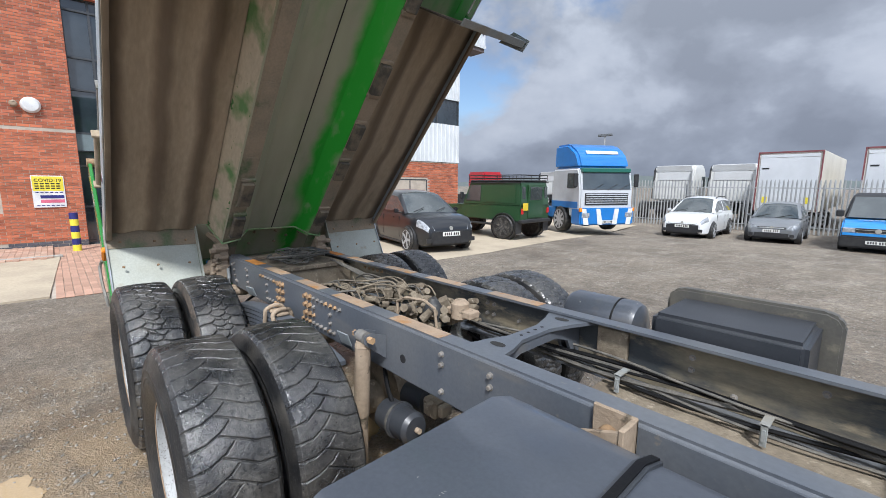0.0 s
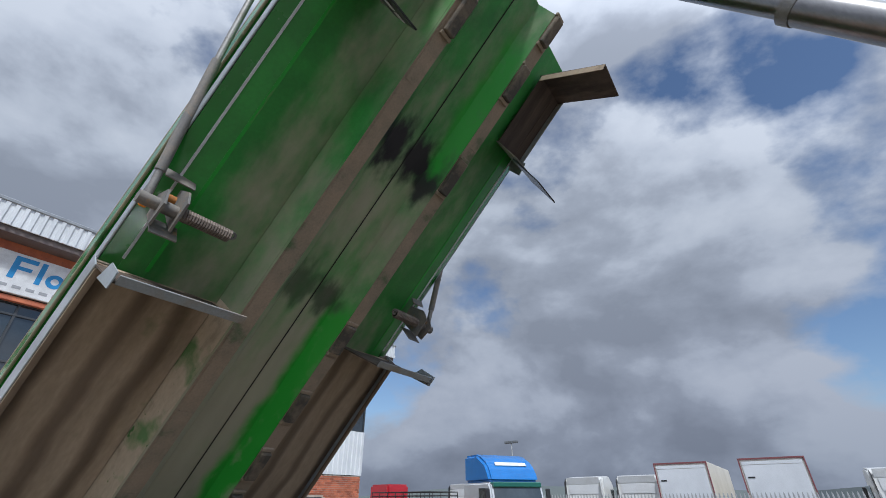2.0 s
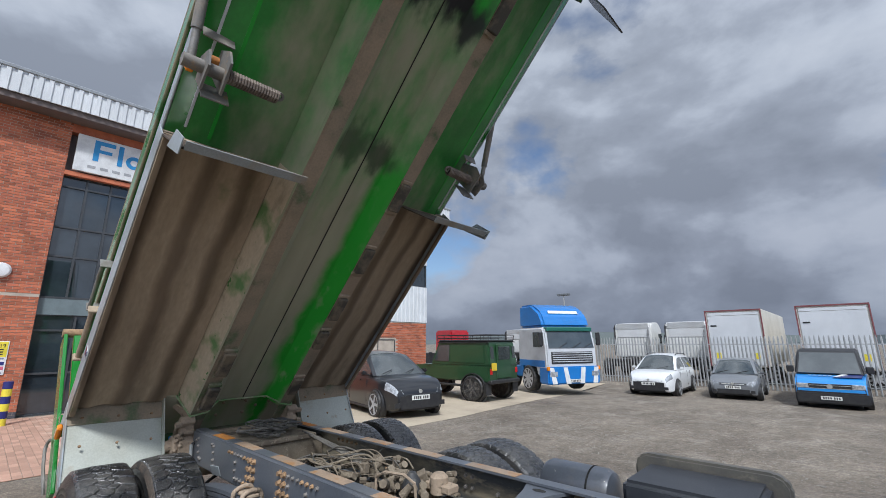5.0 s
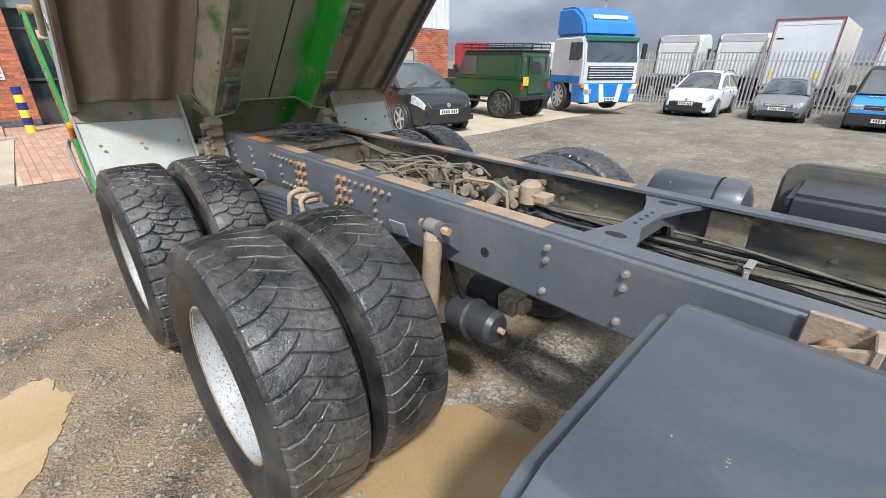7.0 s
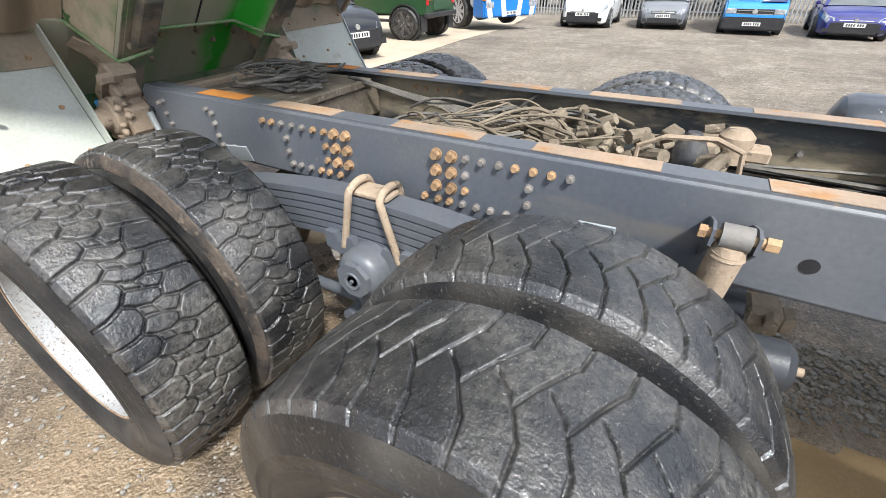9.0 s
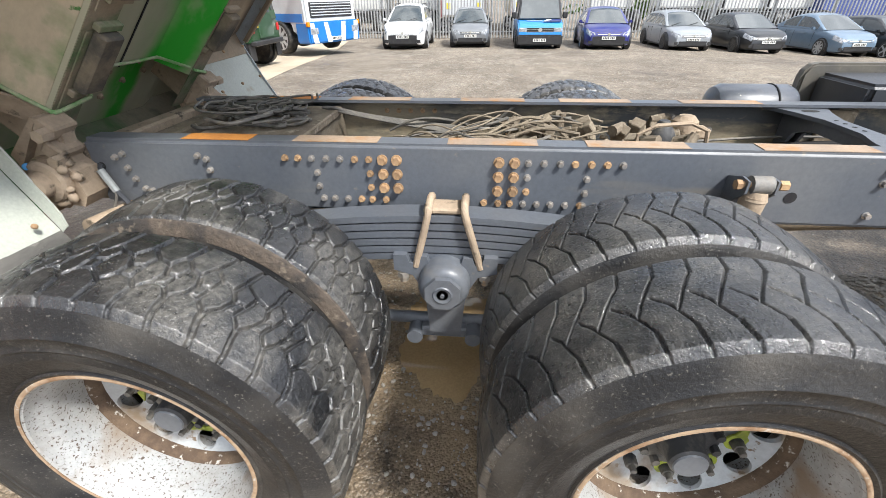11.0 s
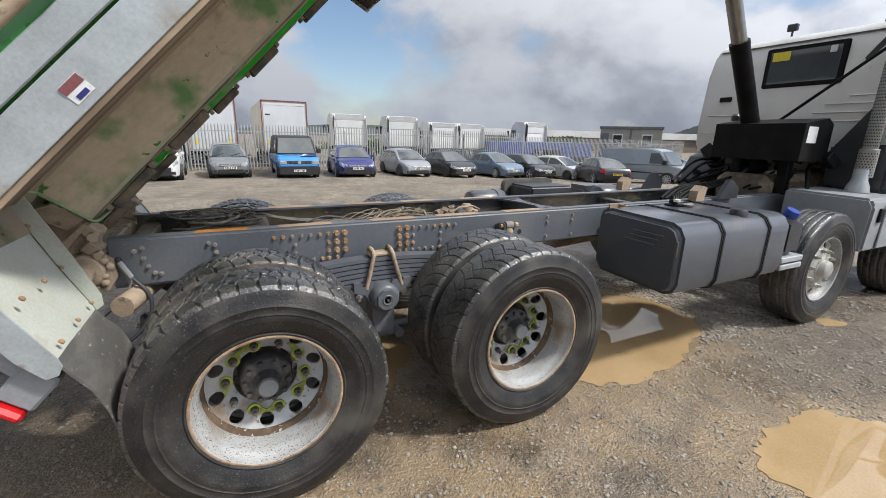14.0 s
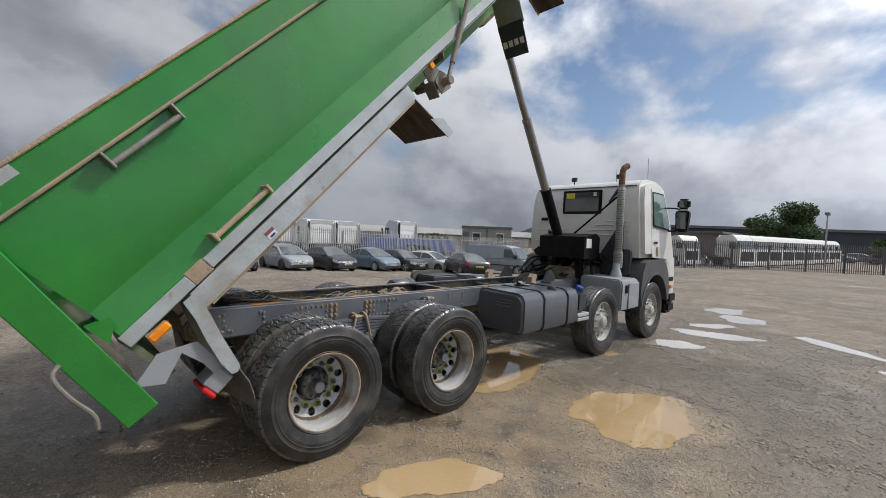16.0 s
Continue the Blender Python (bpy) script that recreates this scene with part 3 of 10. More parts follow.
def ground_material():
    """Rolled stone and tarmac: two sizes of chips, broad dry and damp patches, wetter round the lorry."""
    m = mat("yard_surface", (0.214, 0.180, 0.138), (0.152, 0.126, 0.097), 0.35, (0.38, 0.62), c3=(0.252, 0.223, 0.180), scale3=1.7, mix3=(0.50, 0.72), rough=0.85, bump=0.0)
    nt = m.node_tree
    N, L = nt.nodes.new, nt.links.new
    b = nt.nodes["Principled BSDF"]
    base = b.inputs["Base Color"].links[0].from_socket
    co = nt.nodes["Texture Coordinate"].outputs["Object"]

    def rng(fac, a, z, lo=0.0, hi=1.0):
        n = N("ShaderNodeMapRange")
        for k, v in enumerate((a, z, lo, hi)):
            n.inputs[k + 1].default_value = v
        L(fac, n.inputs[0])
        return n.outputs[0]

    def mixc(fac, a, z, mode="MIX"):
        n = N("ShaderNodeMix")
        n.data_type, n.blend_type = "RGBA", mode
        for k, v in ((0, fac), (6, a), (7, z)):
            if isinstance(v, tuple):
                n.inputs[k].default_value = (*v, 1)
            elif isinstance(v, float):
                n.inputs[k].default_value = v
            else:
                L(v, n.inputs[k])
        return n.outputs[2]

    def mathn(op, a, c):
        n = N("ShaderNodeMath")
        n.operation = op
        for k, v in enumerate((a, c)):
            if isinstance(v, float):
                n.inputs[k].default_value = v
            else:
                L(v, n.inputs[k])
        return n.outputs[0]

    def chips(scale):
        v = N("ShaderNodeTexVoronoi")
        v.inputs["Scale"].default_value = scale
        L(co, v.inputs["Vector"])
        bw = N("ShaderNodeRGBToBW")
        L(v.outputs["Color"], bw.inputs[0])
        return v.outputs["Distance"], bw.outputs[0]

    d1, v1 = chips(120.0)
    d2, v2 = chips(48.0)
    col = mixc(1.0, base, rng(v1, 0.2, 0.8, 0.60, 1.38), "MULTIPLY")
    big = mathn("MULTIPLY", rng(v2, 0.74, 0.80), rng(d2, 0.32, 0.20))
    col = mixc(big, col, (0.42, 0.40, 0.36))
    turn = N("ShaderNodeMapping")
    turn.inputs["Rotation"].default_value = (0, 0, radians(38))
    turn.inputs["Scale"].default_value = (1.9, 0.75, 1)
    L(co, turn.inputs[0])
    track = N("ShaderNodeTexNoise")
    track.inputs["Scale"].default_value, track.inputs["Detail"].default_value, track.inputs["Roughness"].default_value = 1.0, 8.0, 0.65
    L(turn.outputs[0], track.inputs["Vector"])
    clod = N("ShaderNodeTexNoise")
    clod.inputs["Scale"].default_value, clod.inputs["Detail"].default_value = 7.0, 6.0
    L(co, clod.inputs["Vector"])
    col = mixc(1.0, col, rng(track.outputs[0], 0.36, 0.60, 0.86, 1.06), "MULTIPLY")
    pit = N("ShaderNodeTexNoise")
    pit.inputs["Scale"].default_value, pit.inputs["Detail"].default_value, pit.inputs["Roughness"].default_value = 22.0, 6.0, 0.7
    L(co, pit.inputs["Vector"])
    col = mixc(1.0, col, rng(pit.outputs[0], 0.36, 0.64, 0.66, 1.36), "MULTIPLY")
    col = mixc(1.0, col, rng(clod.outputs[0], 0.34, 0.66, 0.82, 1.14), "MULTIPLY")
    wetn = N("ShaderNodeTexNoise")
    wetn.inputs["Scale"].default_value, wetn.inputs["Detail"].default_value = 0.55, 5.0
    L(co, wetn.inputs["Vector"])
    dist = N("ShaderNodeVectorMath")
    dist.operation = "DISTANCE"
    dist.inputs[1].default_value = (1.5, -1.6, 0)
    L(co, dist.inputs[0])
    near = rng(dist.outputs["Value"], 3.5, 9.0, 1.0, 0.0)
    wet = mathn("MULTIPLY", near, rng(wetn.outputs[0], 0.36, 0.60, 0.35, 1.0))
    streak = N("ShaderNodeTexNoise")
    streak.inputs["Scale"].default_value, streak.inputs["Detail"].default_value = 0.32, 5.0
    L(co, streak.inputs["Vector"])
    wet = mathn("MAXIMUM", wet, mathn("MULTIPLY", rng(streak.outputs[0], 0.56, 0.66), 0.6))
    col = mixc(wet, col, mixc(1.0, col, (0.64, 0.59, 0.525), "MULTIPLY"))
    mudd = N("ShaderNodeVectorMath")
    mudd.operation = "DISTANCE"
    mudd.inputs[1].default_value = (0.2, -1.5, 0)
    L(co, mudd.inputs[0])
    mudn = N("ShaderNodeTexNoise")
    mudn.inputs["Scale"].default_value, mudn.inputs["Detail"].default_value = 2.6, 6.0
    L(co, mudn.inputs["Vector"])
    mud = mathn("MULTIPLY", rng(mudd.outputs["Value"], 0.9, 3.0, 1.0, 0.0), rng(mudn.outputs[0], 0.36, 0.58))
    film = None
    for x, y, rx, ry, a, _ in MUDDY[:5]:
        mp = N("ShaderNodeMapping")
        mp.vector_type = "TEXTURE"
        mp.inputs["Location"].default_value, mp.inputs["Rotation"].default_value, mp.inputs["Scale"].default_value = (x, y, 0), (0, 0, radians(a)), (rx, ry, 1)
        L(co, mp.inputs[0])
        ln = N("ShaderNodeVectorMath")
        ln.operation = "LENGTH"
        L(mp.outputs[0], ln.inputs[0])
        k = mathn("ADD", ln.outputs["Value"], rng(mudn.outputs[0], 0.3, 0.7, -0.35, 0.35))
        k = rng(k, 1.05, 1.5, 1.0, 0.0)
        film = k if film is None else mathn("MAXIMUM", film, k)
    mud = mathn("MAXIMUM", mud, film)
    col = mixc(mud, col, mixc(1.0, mixc(0.62, col, (0.34, 0.25, 0.15)), rng(v1, 0.2, 0.8, 0.85, 1.1), "MULTIPLY"))
    wet = mathn("MAXIMUM", wet, mud)
    L(col, b.inputs["Base Color"])
    shine = mathn("MULTIPLY", rng(track.outputs[0], 0.50, 0.60), rng(wetn.outputs[0], 0.46, 0.60))
    L(mathn("SUBTRACT", rng(wet, 0.0, 1.0, 0.9, 0.30), mathn("MULTIPLY", shine, 0.22)), b.inputs["Roughness"])
    h = mathn("ADD", mathn("ADD", mathn("ADD", mathn("MULTIPLY", d1, -0.5), mathn("MULTIPLY", pit.outputs[0], 1.2)), mathn("MULTIPLY", mathn("ADD", track.outputs[0], clod.outputs[0]), 1.6)), mathn("MULTIPLY", rng(d2, 0.5, 0.1), mathn("MULTIPLY", v2, 0.8)))
    bp = N("ShaderNodeBump")
    bp.inputs["Strength"].default_value, bp.inputs["Distance"].default_value = 0.8, 0.012
    L(h, bp.inputs["Height"])
    L(bp.outputs[0], b.inputs["Normal"])
    return m


M["yard"] = ground_material()
M["water"] = mat("muddy_puddle_water", (0.40, 0.285, 0.155), (0.34, 0.235, 0.12), 1.2, rough=0.015, bump=0.0, spec=0.6)
# Muddy base made paler: part of the sky's glare is put into the colour.
M["rainwater"] = mat("muddy_glare_puddle", (0.40, 0.35, 0.28), (0.32, 0.28, 0.22), 1.2, rough=0.012, bump=0.0, spec=1.0, coat=1.0)
M["concrete"] = mat("pale_concrete", (0.44, 0.37, 0.27), (0.36, 0.30, 0.22), 0.8, c3=(0.30, 0.26, 0.20), scale3=3, mix3=(0.6, 0.75), rough=0.85, bump=0.3, bscale=25)
M["paver"] = mat("red_block_paver", (0.40, 0.24, 0.17), (0.46, 0.33, 0.25), 3, c3=(0.30, 0.20, 0.15), scale3=15, rough=0.85, vary=0.18)
M["kerb"] = mat("grey_kerb_stone", (0.36, 0.34, 0.30), rough=0.85, bump=0.3)
M["stone"] = mat("loose_stone_chips", (0.21, 0.195, 0.17), (0.32, 0.295, 0.255), 6, c3=(0.10, 0.092, 0.08), scale3=11, rough=0.8)

FALL = [(2.0, 0.0), (4.5, -0.07), (7.0, -0.14), (12.0, -0.26), (16.0, -0.40), (19.0, -0.50), (26.0, -0.52)]


def fall(y, x=0.0):
    """The yard drops gently from the lorry towards the fence, more so at the far end of the car row."""
    if y <= FALL[0][0]:
        return 0.0
    z = FALL[-1][1]
    for (a, za), (b, zb) in zip(FALL, FALL[1:]):
        if y <= b:
            z = za + (zb - za) * (y - a) / (b - a)
            break
    dip = 0.035 * (min(x, 20.0) - 5.0) if x > 5.0 else 0.0
    return z - dip * max(0.0, min(1.0, (y - 4.5) / 11.5)) * max(0.0, min(1.0, (30.0 - x) / 8.0))


bm = fresh()
side = [-400, -60, -20, -8, 0, 5, 8, 12, 16, 20, 22, 26, 30, 60, 400]
deep = [-400, -60, -20, -8, 0, 2, 4.5, 7, 9.5, 12, 16, 19, 26, 60, 400]
grid = [[bm.verts.new((x, y, fall(y, x))) for y in deep] for x in side]
for i in range(len(side) - 1):
    for j in range(len(deep) - 1):
        bm.faces.new((grid[i][j], grid[i + 1][j], grid[i + 1][j + 1], grid[i][j + 1]))
solid("ground", bm, M["yard"], "grey stony yard, damp round the lorry", "ground", kind="structure", smooth=0)


def puddle(cx, cy, rx, ry, turn, seed, clear=False):
    bm = fresh()
    rnd = random.Random(seed)
    ph = [rnd.uniform(0, 6.28) for _ in range(6)]
    n = 180
    ring = []
    for k in range(n):
        t = 2 * math.pi * k / n
        w = 1 + 0.13 * math.sin(2 * t + ph[0]) + 0.10 * math.sin(3 * t + ph[1]) + 0.07 * math.sin(5 * t + ph[2]) + 0.035 * math.sin(9 * t + ph[3]) + 0.022 * math.sin(17 * t + ph[4]) + 0.016 * math.sin(31 * t + ph[5]) + rnd.uniform(-0.022, 0.022)
        x, y = rx * w * math.cos(t), ry * w * math.sin(t)
        c, s = math.cos(radians(turn)), math.sin(radians(turn))
        ring.append(bm.verts.new((cx + c * x - s * y, cy + s * x + c * y, 0.004)))
    bm.faces.new(ring)
    return solid("water", bm, M["rainwater"] if clear else M["water"], "shallow rain puddle that mirrors the sky" if clear else "brown muddy puddle on the stony yard", "puddle", group="puddles", kind="structure", smooth=0)


for spot in MUDDY[:4] + MUDDY[5:]:
    puddle(*spot)
for spot in CLEAR:
    puddle(*spot, True)


def dry(x, y):
    for cx, cy, rx, ry, a, _ in MUDDY + CLEAR:
        c, s = math.cos(radians(a)), math.sin(radians(a))
        u, v = (c * (x - cx) + s * (y - cy)) / rx, (c * (y - cy) - s * (x - cx)) / ry
        if u * u + v * v < 0.94:
            return False
    return True


def pebbles(name, count, x0, x1, y0, y1, lo, hi, seed):
    """Loose chips lying on the yard, joined: nobody could count them."""
    rnd = random.Random(seed)
    ico = bmesh.new()
    bmesh.ops.create_icosphere(ico, subdivisions=1, radius=1.0)
    vs = np.array([v.co[:] for v in ico.verts])
    fs = np.array([[v.index for v in f.verts] for f in ico.faces])
    ico.free()
    rng = np.random.default_rng(seed)
    allv, allf = [], []
    for k in range(count):
        s = lo + (hi - lo) * rnd.random() ** 3
        v = vs * (1 + 0.35 * (rng.random(vs.shape) - 0.5)) * np.array([s, s * rnd.uniform(0.6, 1), s * rnd.uniform(0.35, 0.7)])
        a = rnd.uniform(0, 6.28)
        r = np.array([[math.cos(a), -math.sin(a), 0], [math.sin(a), math.cos(a), 0], [0, 0, 1]])
        allf.append(fs + len(vs) * k)
        x, y = rnd.uniform(x0, x1), rnd.uniform(y0, y1)
        for _ in range(6):
            if dry(x, y):
                break
            x, y = rnd.uniform(x0, x1), rnd.uniform(y0, y1)
        allv.append(v @ r.T + np.array([x, y, fall(y, x) + s * 0.22]))
    me = bpy.data.meshes.new(name)
    me.from_pydata(np.concatenate(allv).tolist(), [], np.concatenate(allf).tolist())
    me.materials.append(M["stone"])
    return tagged(new(name, me), "loose grey stone chips scattered on the yard", "gravel", kind="stuff")


pebbles("gravel", 15000, -2.4, 4.4, -4.2, 0.4, 0.004, 0.015, 5)
pebbles("gravel", 9000, 2.2, 8.5, -5.6, -0.9, 0.005, 0.02, 6)
pebbles("gravel", 13000, 0.9, 4.6, -1.05, 0.6, 0.005, 0.020, 9)
pebbles("gravel", 9000, 0.6, 5.5, -3.6, -1.0, 0.003, 0.010, 10)
pebbles("gravel", 5000, -4.5, 9.0, 1.8, 9.5, 0.006, 0.022, 7)

bm = fresh()
strip = [(2.0, -5.2), (4.5, -4.6), (7.0, -4.8), (9.5, -5.2), (12.0, -5.5), (14.0, -5.7), (16.0, -6.0), (22.0, -7.2)]
rows_ = [[bm.verts.new((x, y, fall(y) + 0.008)) for x in (-14.0, edge)] for y, edge in strip]
for p, q in zip(rows_, rows_[1:]):
    bm.faces.new((p[0], p[1], q[1], q[0]))
prism(bm, [(-10.0, -9.0), (-5.68, -9.0), (-5.68, -1.62), (-10.0, -1.45)], 0.0, 0.03, "z")
solid("pavement", bm, M["concrete"], "pale tan concrete apron beside the brick office", "pavement", kind="structure", smooth=0)

kerb = solid("kerb", box(fresh(), -10.1, -9.98, -9.0, -1.4, 0, 0.07, 0.01), M["kerb"], "low grey kerb along the block paving", "kerb", kind="structure")

# ---- brick office ----
FX = -12.2
office = thing("office_building", "two-storey red brick office with white cladding and dark glazing", "building", pose(FX, 0, 0))
M["mortar"] = mat("lime_mortar", (0.46, 0.40, 0.33), rough=0.9)
M["brick"] = mat("red_orange_brick", (0.43, 0.135, 0.065), (0.33, 0.10, 0.055), 2.5, c3=(0.22, 0.085, 0.06), scale3=14, rough=0.85, bump=0.3, vary=0.30)
M["brick_dark"] = mat("blue_black_brick", (0.075, 0.075, 0.09), (0.11, 0.10, 0.11), 5, rough=0.7, vary=0.2)
M["clad"] = mat("white_profiled_cladding", (0.66, 0.68, 0.69), (0.58, 0.60, 0.61), 1, rough=0.4, bump=0.02)
M["frame_dark"] = mat("dark_window_frame", (0.05, 0.055, 0.06), rough=0.45)
M["spandrel"] = mat("grey_green_spandrel", (0.16, 0.20, 0.21), rough=0.3)
M["soffit"] = mat("brown_grey_fascia", (0.15, 0.12, 0.11), rough=0.6)


def wall_box(name, y0, y1, z0, z1, material, depth=0.3, front=0.0, label=""):
    return part(name, box(fresh(), front - depth, front, y0, y1, z0, z1), material, office, label)


wall_left = wall_box("wall", -9.0, -2.36, 0, 2.78, M["mortar"])
wall_pier = wall_box("wall", -2.36, -0.84, 0, 7.85, M["mortar"])
wall_right = wall_box("wall", 2.4, 13.1, -0.6, 2.66, M["mortar"])
part("wall", box(fresh(), -14.0, -0.3, 12.8, 13.1, -0.6, 7.6), M["mortar"], office)
part("wall", box(fresh(), -14.0, -0.3, -9.0, 12.8, -0.6, 7.4), M["soffit"], office)


def brick_cells(y0, y1, z0, z1, holes=()):
    row = 0
    z = z0
    while z + 0.066 <= z1 + 1e-6:
        y = y0 - (0.1125 if row % 2 else 0)
        while y < y1 - 0.01:
            a, b = max(y, y0), min(y + 0.215, y1)
            if b - a > 0.05 and not any(b > h[0] and a < h[1] and z + 0.066 > h[2] and z < h[3] for h in holes):
                yield a, b, z, row
            y += 0.225
        z += 0.075
        row += 1


def joined_bricks(name, cells, parent, material):
    vs, fs = [], []
    for a, b, z, row in cells:
        k = len(vs)
        d = 0.008
        vs += [(0, a, z), (0, b, z), (0, b, z + 0.065), (0, a, z + 0.065), (d, a + 0.002, z + 0.002), (d, b - 0.002, z + 0.002), (d, b - 0.002, z + 0.063), (d, a + 0.002, z + 0.063)]
        fs += [(k + 4, k + 5, k + 6, k + 7), (k, k + 1, k + 5, k + 4), (k + 1, k + 2, k + 6, k + 5), (k + 2, k + 3, k + 7, k + 6), (k + 3, k, k + 4, k + 7)]
    me = bpy.data.meshes.new(name)
    me.from_pydata(vs, [], fs)
    me.materials.append(material)
    ob = part(name, me, material, parent)
    return tagged(ob, kind="stuff")


def island_tint(material, amount=0.3):
    """Give each joined brick its own tone."""
    nt = material.node_tree
    b = nt.nodes["Principled BSDF"]
    src = b.inputs["Base Color"].links[0].from_socket
    geo = nt.nodes.new("ShaderNodeNewGeometry")
    r = nt.nodes.new("ShaderNodeMapRange")
    r.inputs[3].default_value, r.inputs[4].default_value = 1 - amount, 1 + amount
    nt.links.new(geo.outputs["Random Per Island"], r.inputs[0])
    x = nt.nodes.new("ShaderNodeMix")
    x.data_type, x.blend_type, x.inputs[0].default_value = "RGBA", "MULTIPLY", 1.0
    nt.links.new(src, x.inputs[6]), nt.links.new(r.outputs[0], x.inputs[7])
    nt.links.new(x.outputs[2], b.inputs["Base Color"])


M["brick_rest"] = mat("red_orange_brickwork", (0.43, 0.135, 0.065), (0.33, 0.10, 0.055), 2.5, c3=(0.22, 0.085, 0.06), scale3=14, rough=0.85, bump=0.3)
island_tint(M["brick_rest"], 0.34)
joined_bricks("brickwork", brick_cells(-9.0, -2.36, 0.16, 2.78, [(-6.5, -2.44, 0.95, 2.20)]), wall_left, M["brick_rest"])
joined_bricks("brickwork", brick_cells(2.4, 13.1, -0.515, 2.66, [(7.2, 11.15, 0.92, 1.92)]), wall_right, M["brick_rest"])
joined_bricks("brickwork", brick_cells(-2.36, -0.84, 3.01, 7.85), wall_pier, M["brick_rest"])


def window(y0, y1, z0, z1, cols, rows, front=0.0, depth=0.10):
    fr = fresh()
    t = 0.05
    for k in range(cols + 1):
        y = y0 + (y1 - y0) * k / cols
        box(fr, front - depth, front - 0.02, y - t / 2, y + t / 2, z0, z1)
    for z in rows:
        box(fr, front - depth + 0.003, front - 0.023, y0, y1, z - t / 2, z + t / 2)
    w = part("window", fr, M["frame_dark"], office, "dark grey window frame")
    edges = [z0] + list(rows[1:-1]) + [z1]
    for k in range(cols):
        for a, b in zip(edges, edges[1:]):
            ya, yb = y0 + (y1 - y0) * k / cols, y0 + (y1 - y0) * (k + 1) / cols
            part("pane", box(fresh(), front - depth + 0.02, front - depth + 0.03, ya + 0.02, yb - 0.02, a + 0.02, b - 0.02), M["pane"], w)
    return w


part("recess", box(fresh(), -0.28, 0.004, -6.5, -2.44, 0.98, 2.16), M["soffit"], office)
window(-6.5, -2.46, 1.0, 2.14, 3, (1.0, 2.14), 0.03, 0.08)
window(7.3, 11.1, 0.98, 1.86, 4, (0.98, 1.86), 0.03, 0.08)
window(-0.84, 2.4, 2.95, 6.30, 6, (2.95, 4.05, 4.85, 6.0, 6.30), -0.12, 0.1)
part("spandrel", box(fresh(), -0.25, -0.15, -0.84, 2.4, 2.50, 2.95), M["spandrel"], office, "grey green panel over the entrance")
window(-0.84, 2.4, 0.02, 2.50, 4, (0.02, 1.02, 2.1, 2.50), -0.16, 0.1)
part("reveal", box(fresh(), -0.3, -0.26, -0.84, 2.4, 0, 7.85), M["soffit"], office)
part("header", box(fresh(), -0.26, 0.006, -0.84, 2.4, 6.30, 6.42), M["brick_rest"], office)
part("header", box(fresh(), -0.26, -0.01, -0.84, 2.4, 7.56, 7.85), M["brick_rest"], office)


def cladding(y0, y1, z0, z1, front=0.02, pitch=0.25):
    poly = []
    y = y0
    while y < y1 - 0.02:
        for dy, x in ((0, 0.0), (0.06, 0.0), (0.08, 0.035), (0.14, 0.035), (0.16, 0.0)):
            if y + dy <= y1:
                poly.append((front + x, y + dy))
        y += pitch
    poly += [(front, y1), (front - 0.1, y1), (front - 0.1, y0)]
    return part("cladding", prism(fresh(), poly, z0, z1, "z"), M["clad"], office, "white ribbed metal cladding", 0)


cladding(-9.0, -2.38, 2.80, 4.66)
cladding(-9.0, -2.38, 5.60, 7.85)
window(-9.0, -2.38, 4.66, 5.60, 5, (4.66, 5.60), 0.03, 0.1)
cladding(2.4, 13.14, 2.68, 4.40)
cladding(2.4, 13.14, 5.52, 7.5)
window(2.4, 13.08, 4.40, 5.52, 8, (4.40, 5.52), 0.03, 0.1)
part("soffit", box(fresh(), -0.3, 0.55, -9.2, 14.2, 7.80, 7.98), M["soffit"], office, "brown underside of the eaves")
poly = [(0.6, 7.98), (0.6, 8.12), (-6.0, 9.6), (-6.0, 9.4)]
part("roof", prism(fresh(), poly, -9.2, 14.3, "y"), M["clad"], office, "low white ribbed metal roof", 0)
rr = fresh()
y = -9.1
while y < 14.2:
    prism(rr, [(0.64, 7.95), (0.64, 8.55), (0.60, 8.55), (0.60, 7.95)], y, y + 0.09, "y")
    y += 0.20
prism(rr, [(0.605, 7.96), (0.605, 8.52), (0.57, 8.52), (0.57, 7.96)], -9.15, 14.2, "y")
part("fascia", rr, M["clad"], office, "white ribbed fascia along the eaves", 0)
part("gutter", box(fresh(), 0.56, 0.66, -9.2, 14.3, 8.55, 8.66, 0.02), M["cab_step"], office, "grey capping")

board = part("sign", box(fresh(), -0.05, 0.06, -0.70, 3.2, 6.46, 7.54, 0.01), M["sign_white"], office, "white name board with blue shapes over the entrance")
lg = fresh()
for y, w, h in ((-0.32, 0.13, 0.62), (0.24, 0.12, 0.62)):
    box(lg, 0.061, 0.066, y, y + w, 6.84, 6.84 + h)
box(lg, 0.061, 0.066, -0.19, 0.16, 7.34, 7.46)
box(lg, 0.061, 0.066, -0.19, 0.10, 7.10, 7.20)
for y in (0.46, 0.92, 1.38, 1.84):
    lathe(lg, [(0.20, 0.061), (0.20, 0.066), (0.09, 0.066), (0.09, 0.061)], 24, "x", (0, y + 0.18, 7.04), True)
tagged(part("shape", lg, M["sign_blue"], board, "blue block shapes"), kind="stuff")
lg = fresh()
for k in range(9):
    box(lg, 0.061, 0.066, -0.4 + 0.28 * k, -0.22 + 0.28 * k, 6.60, 6.68)
tagged(part("shape", lg, M["sign_grey"], board, "grey bars"), kind="stuff")

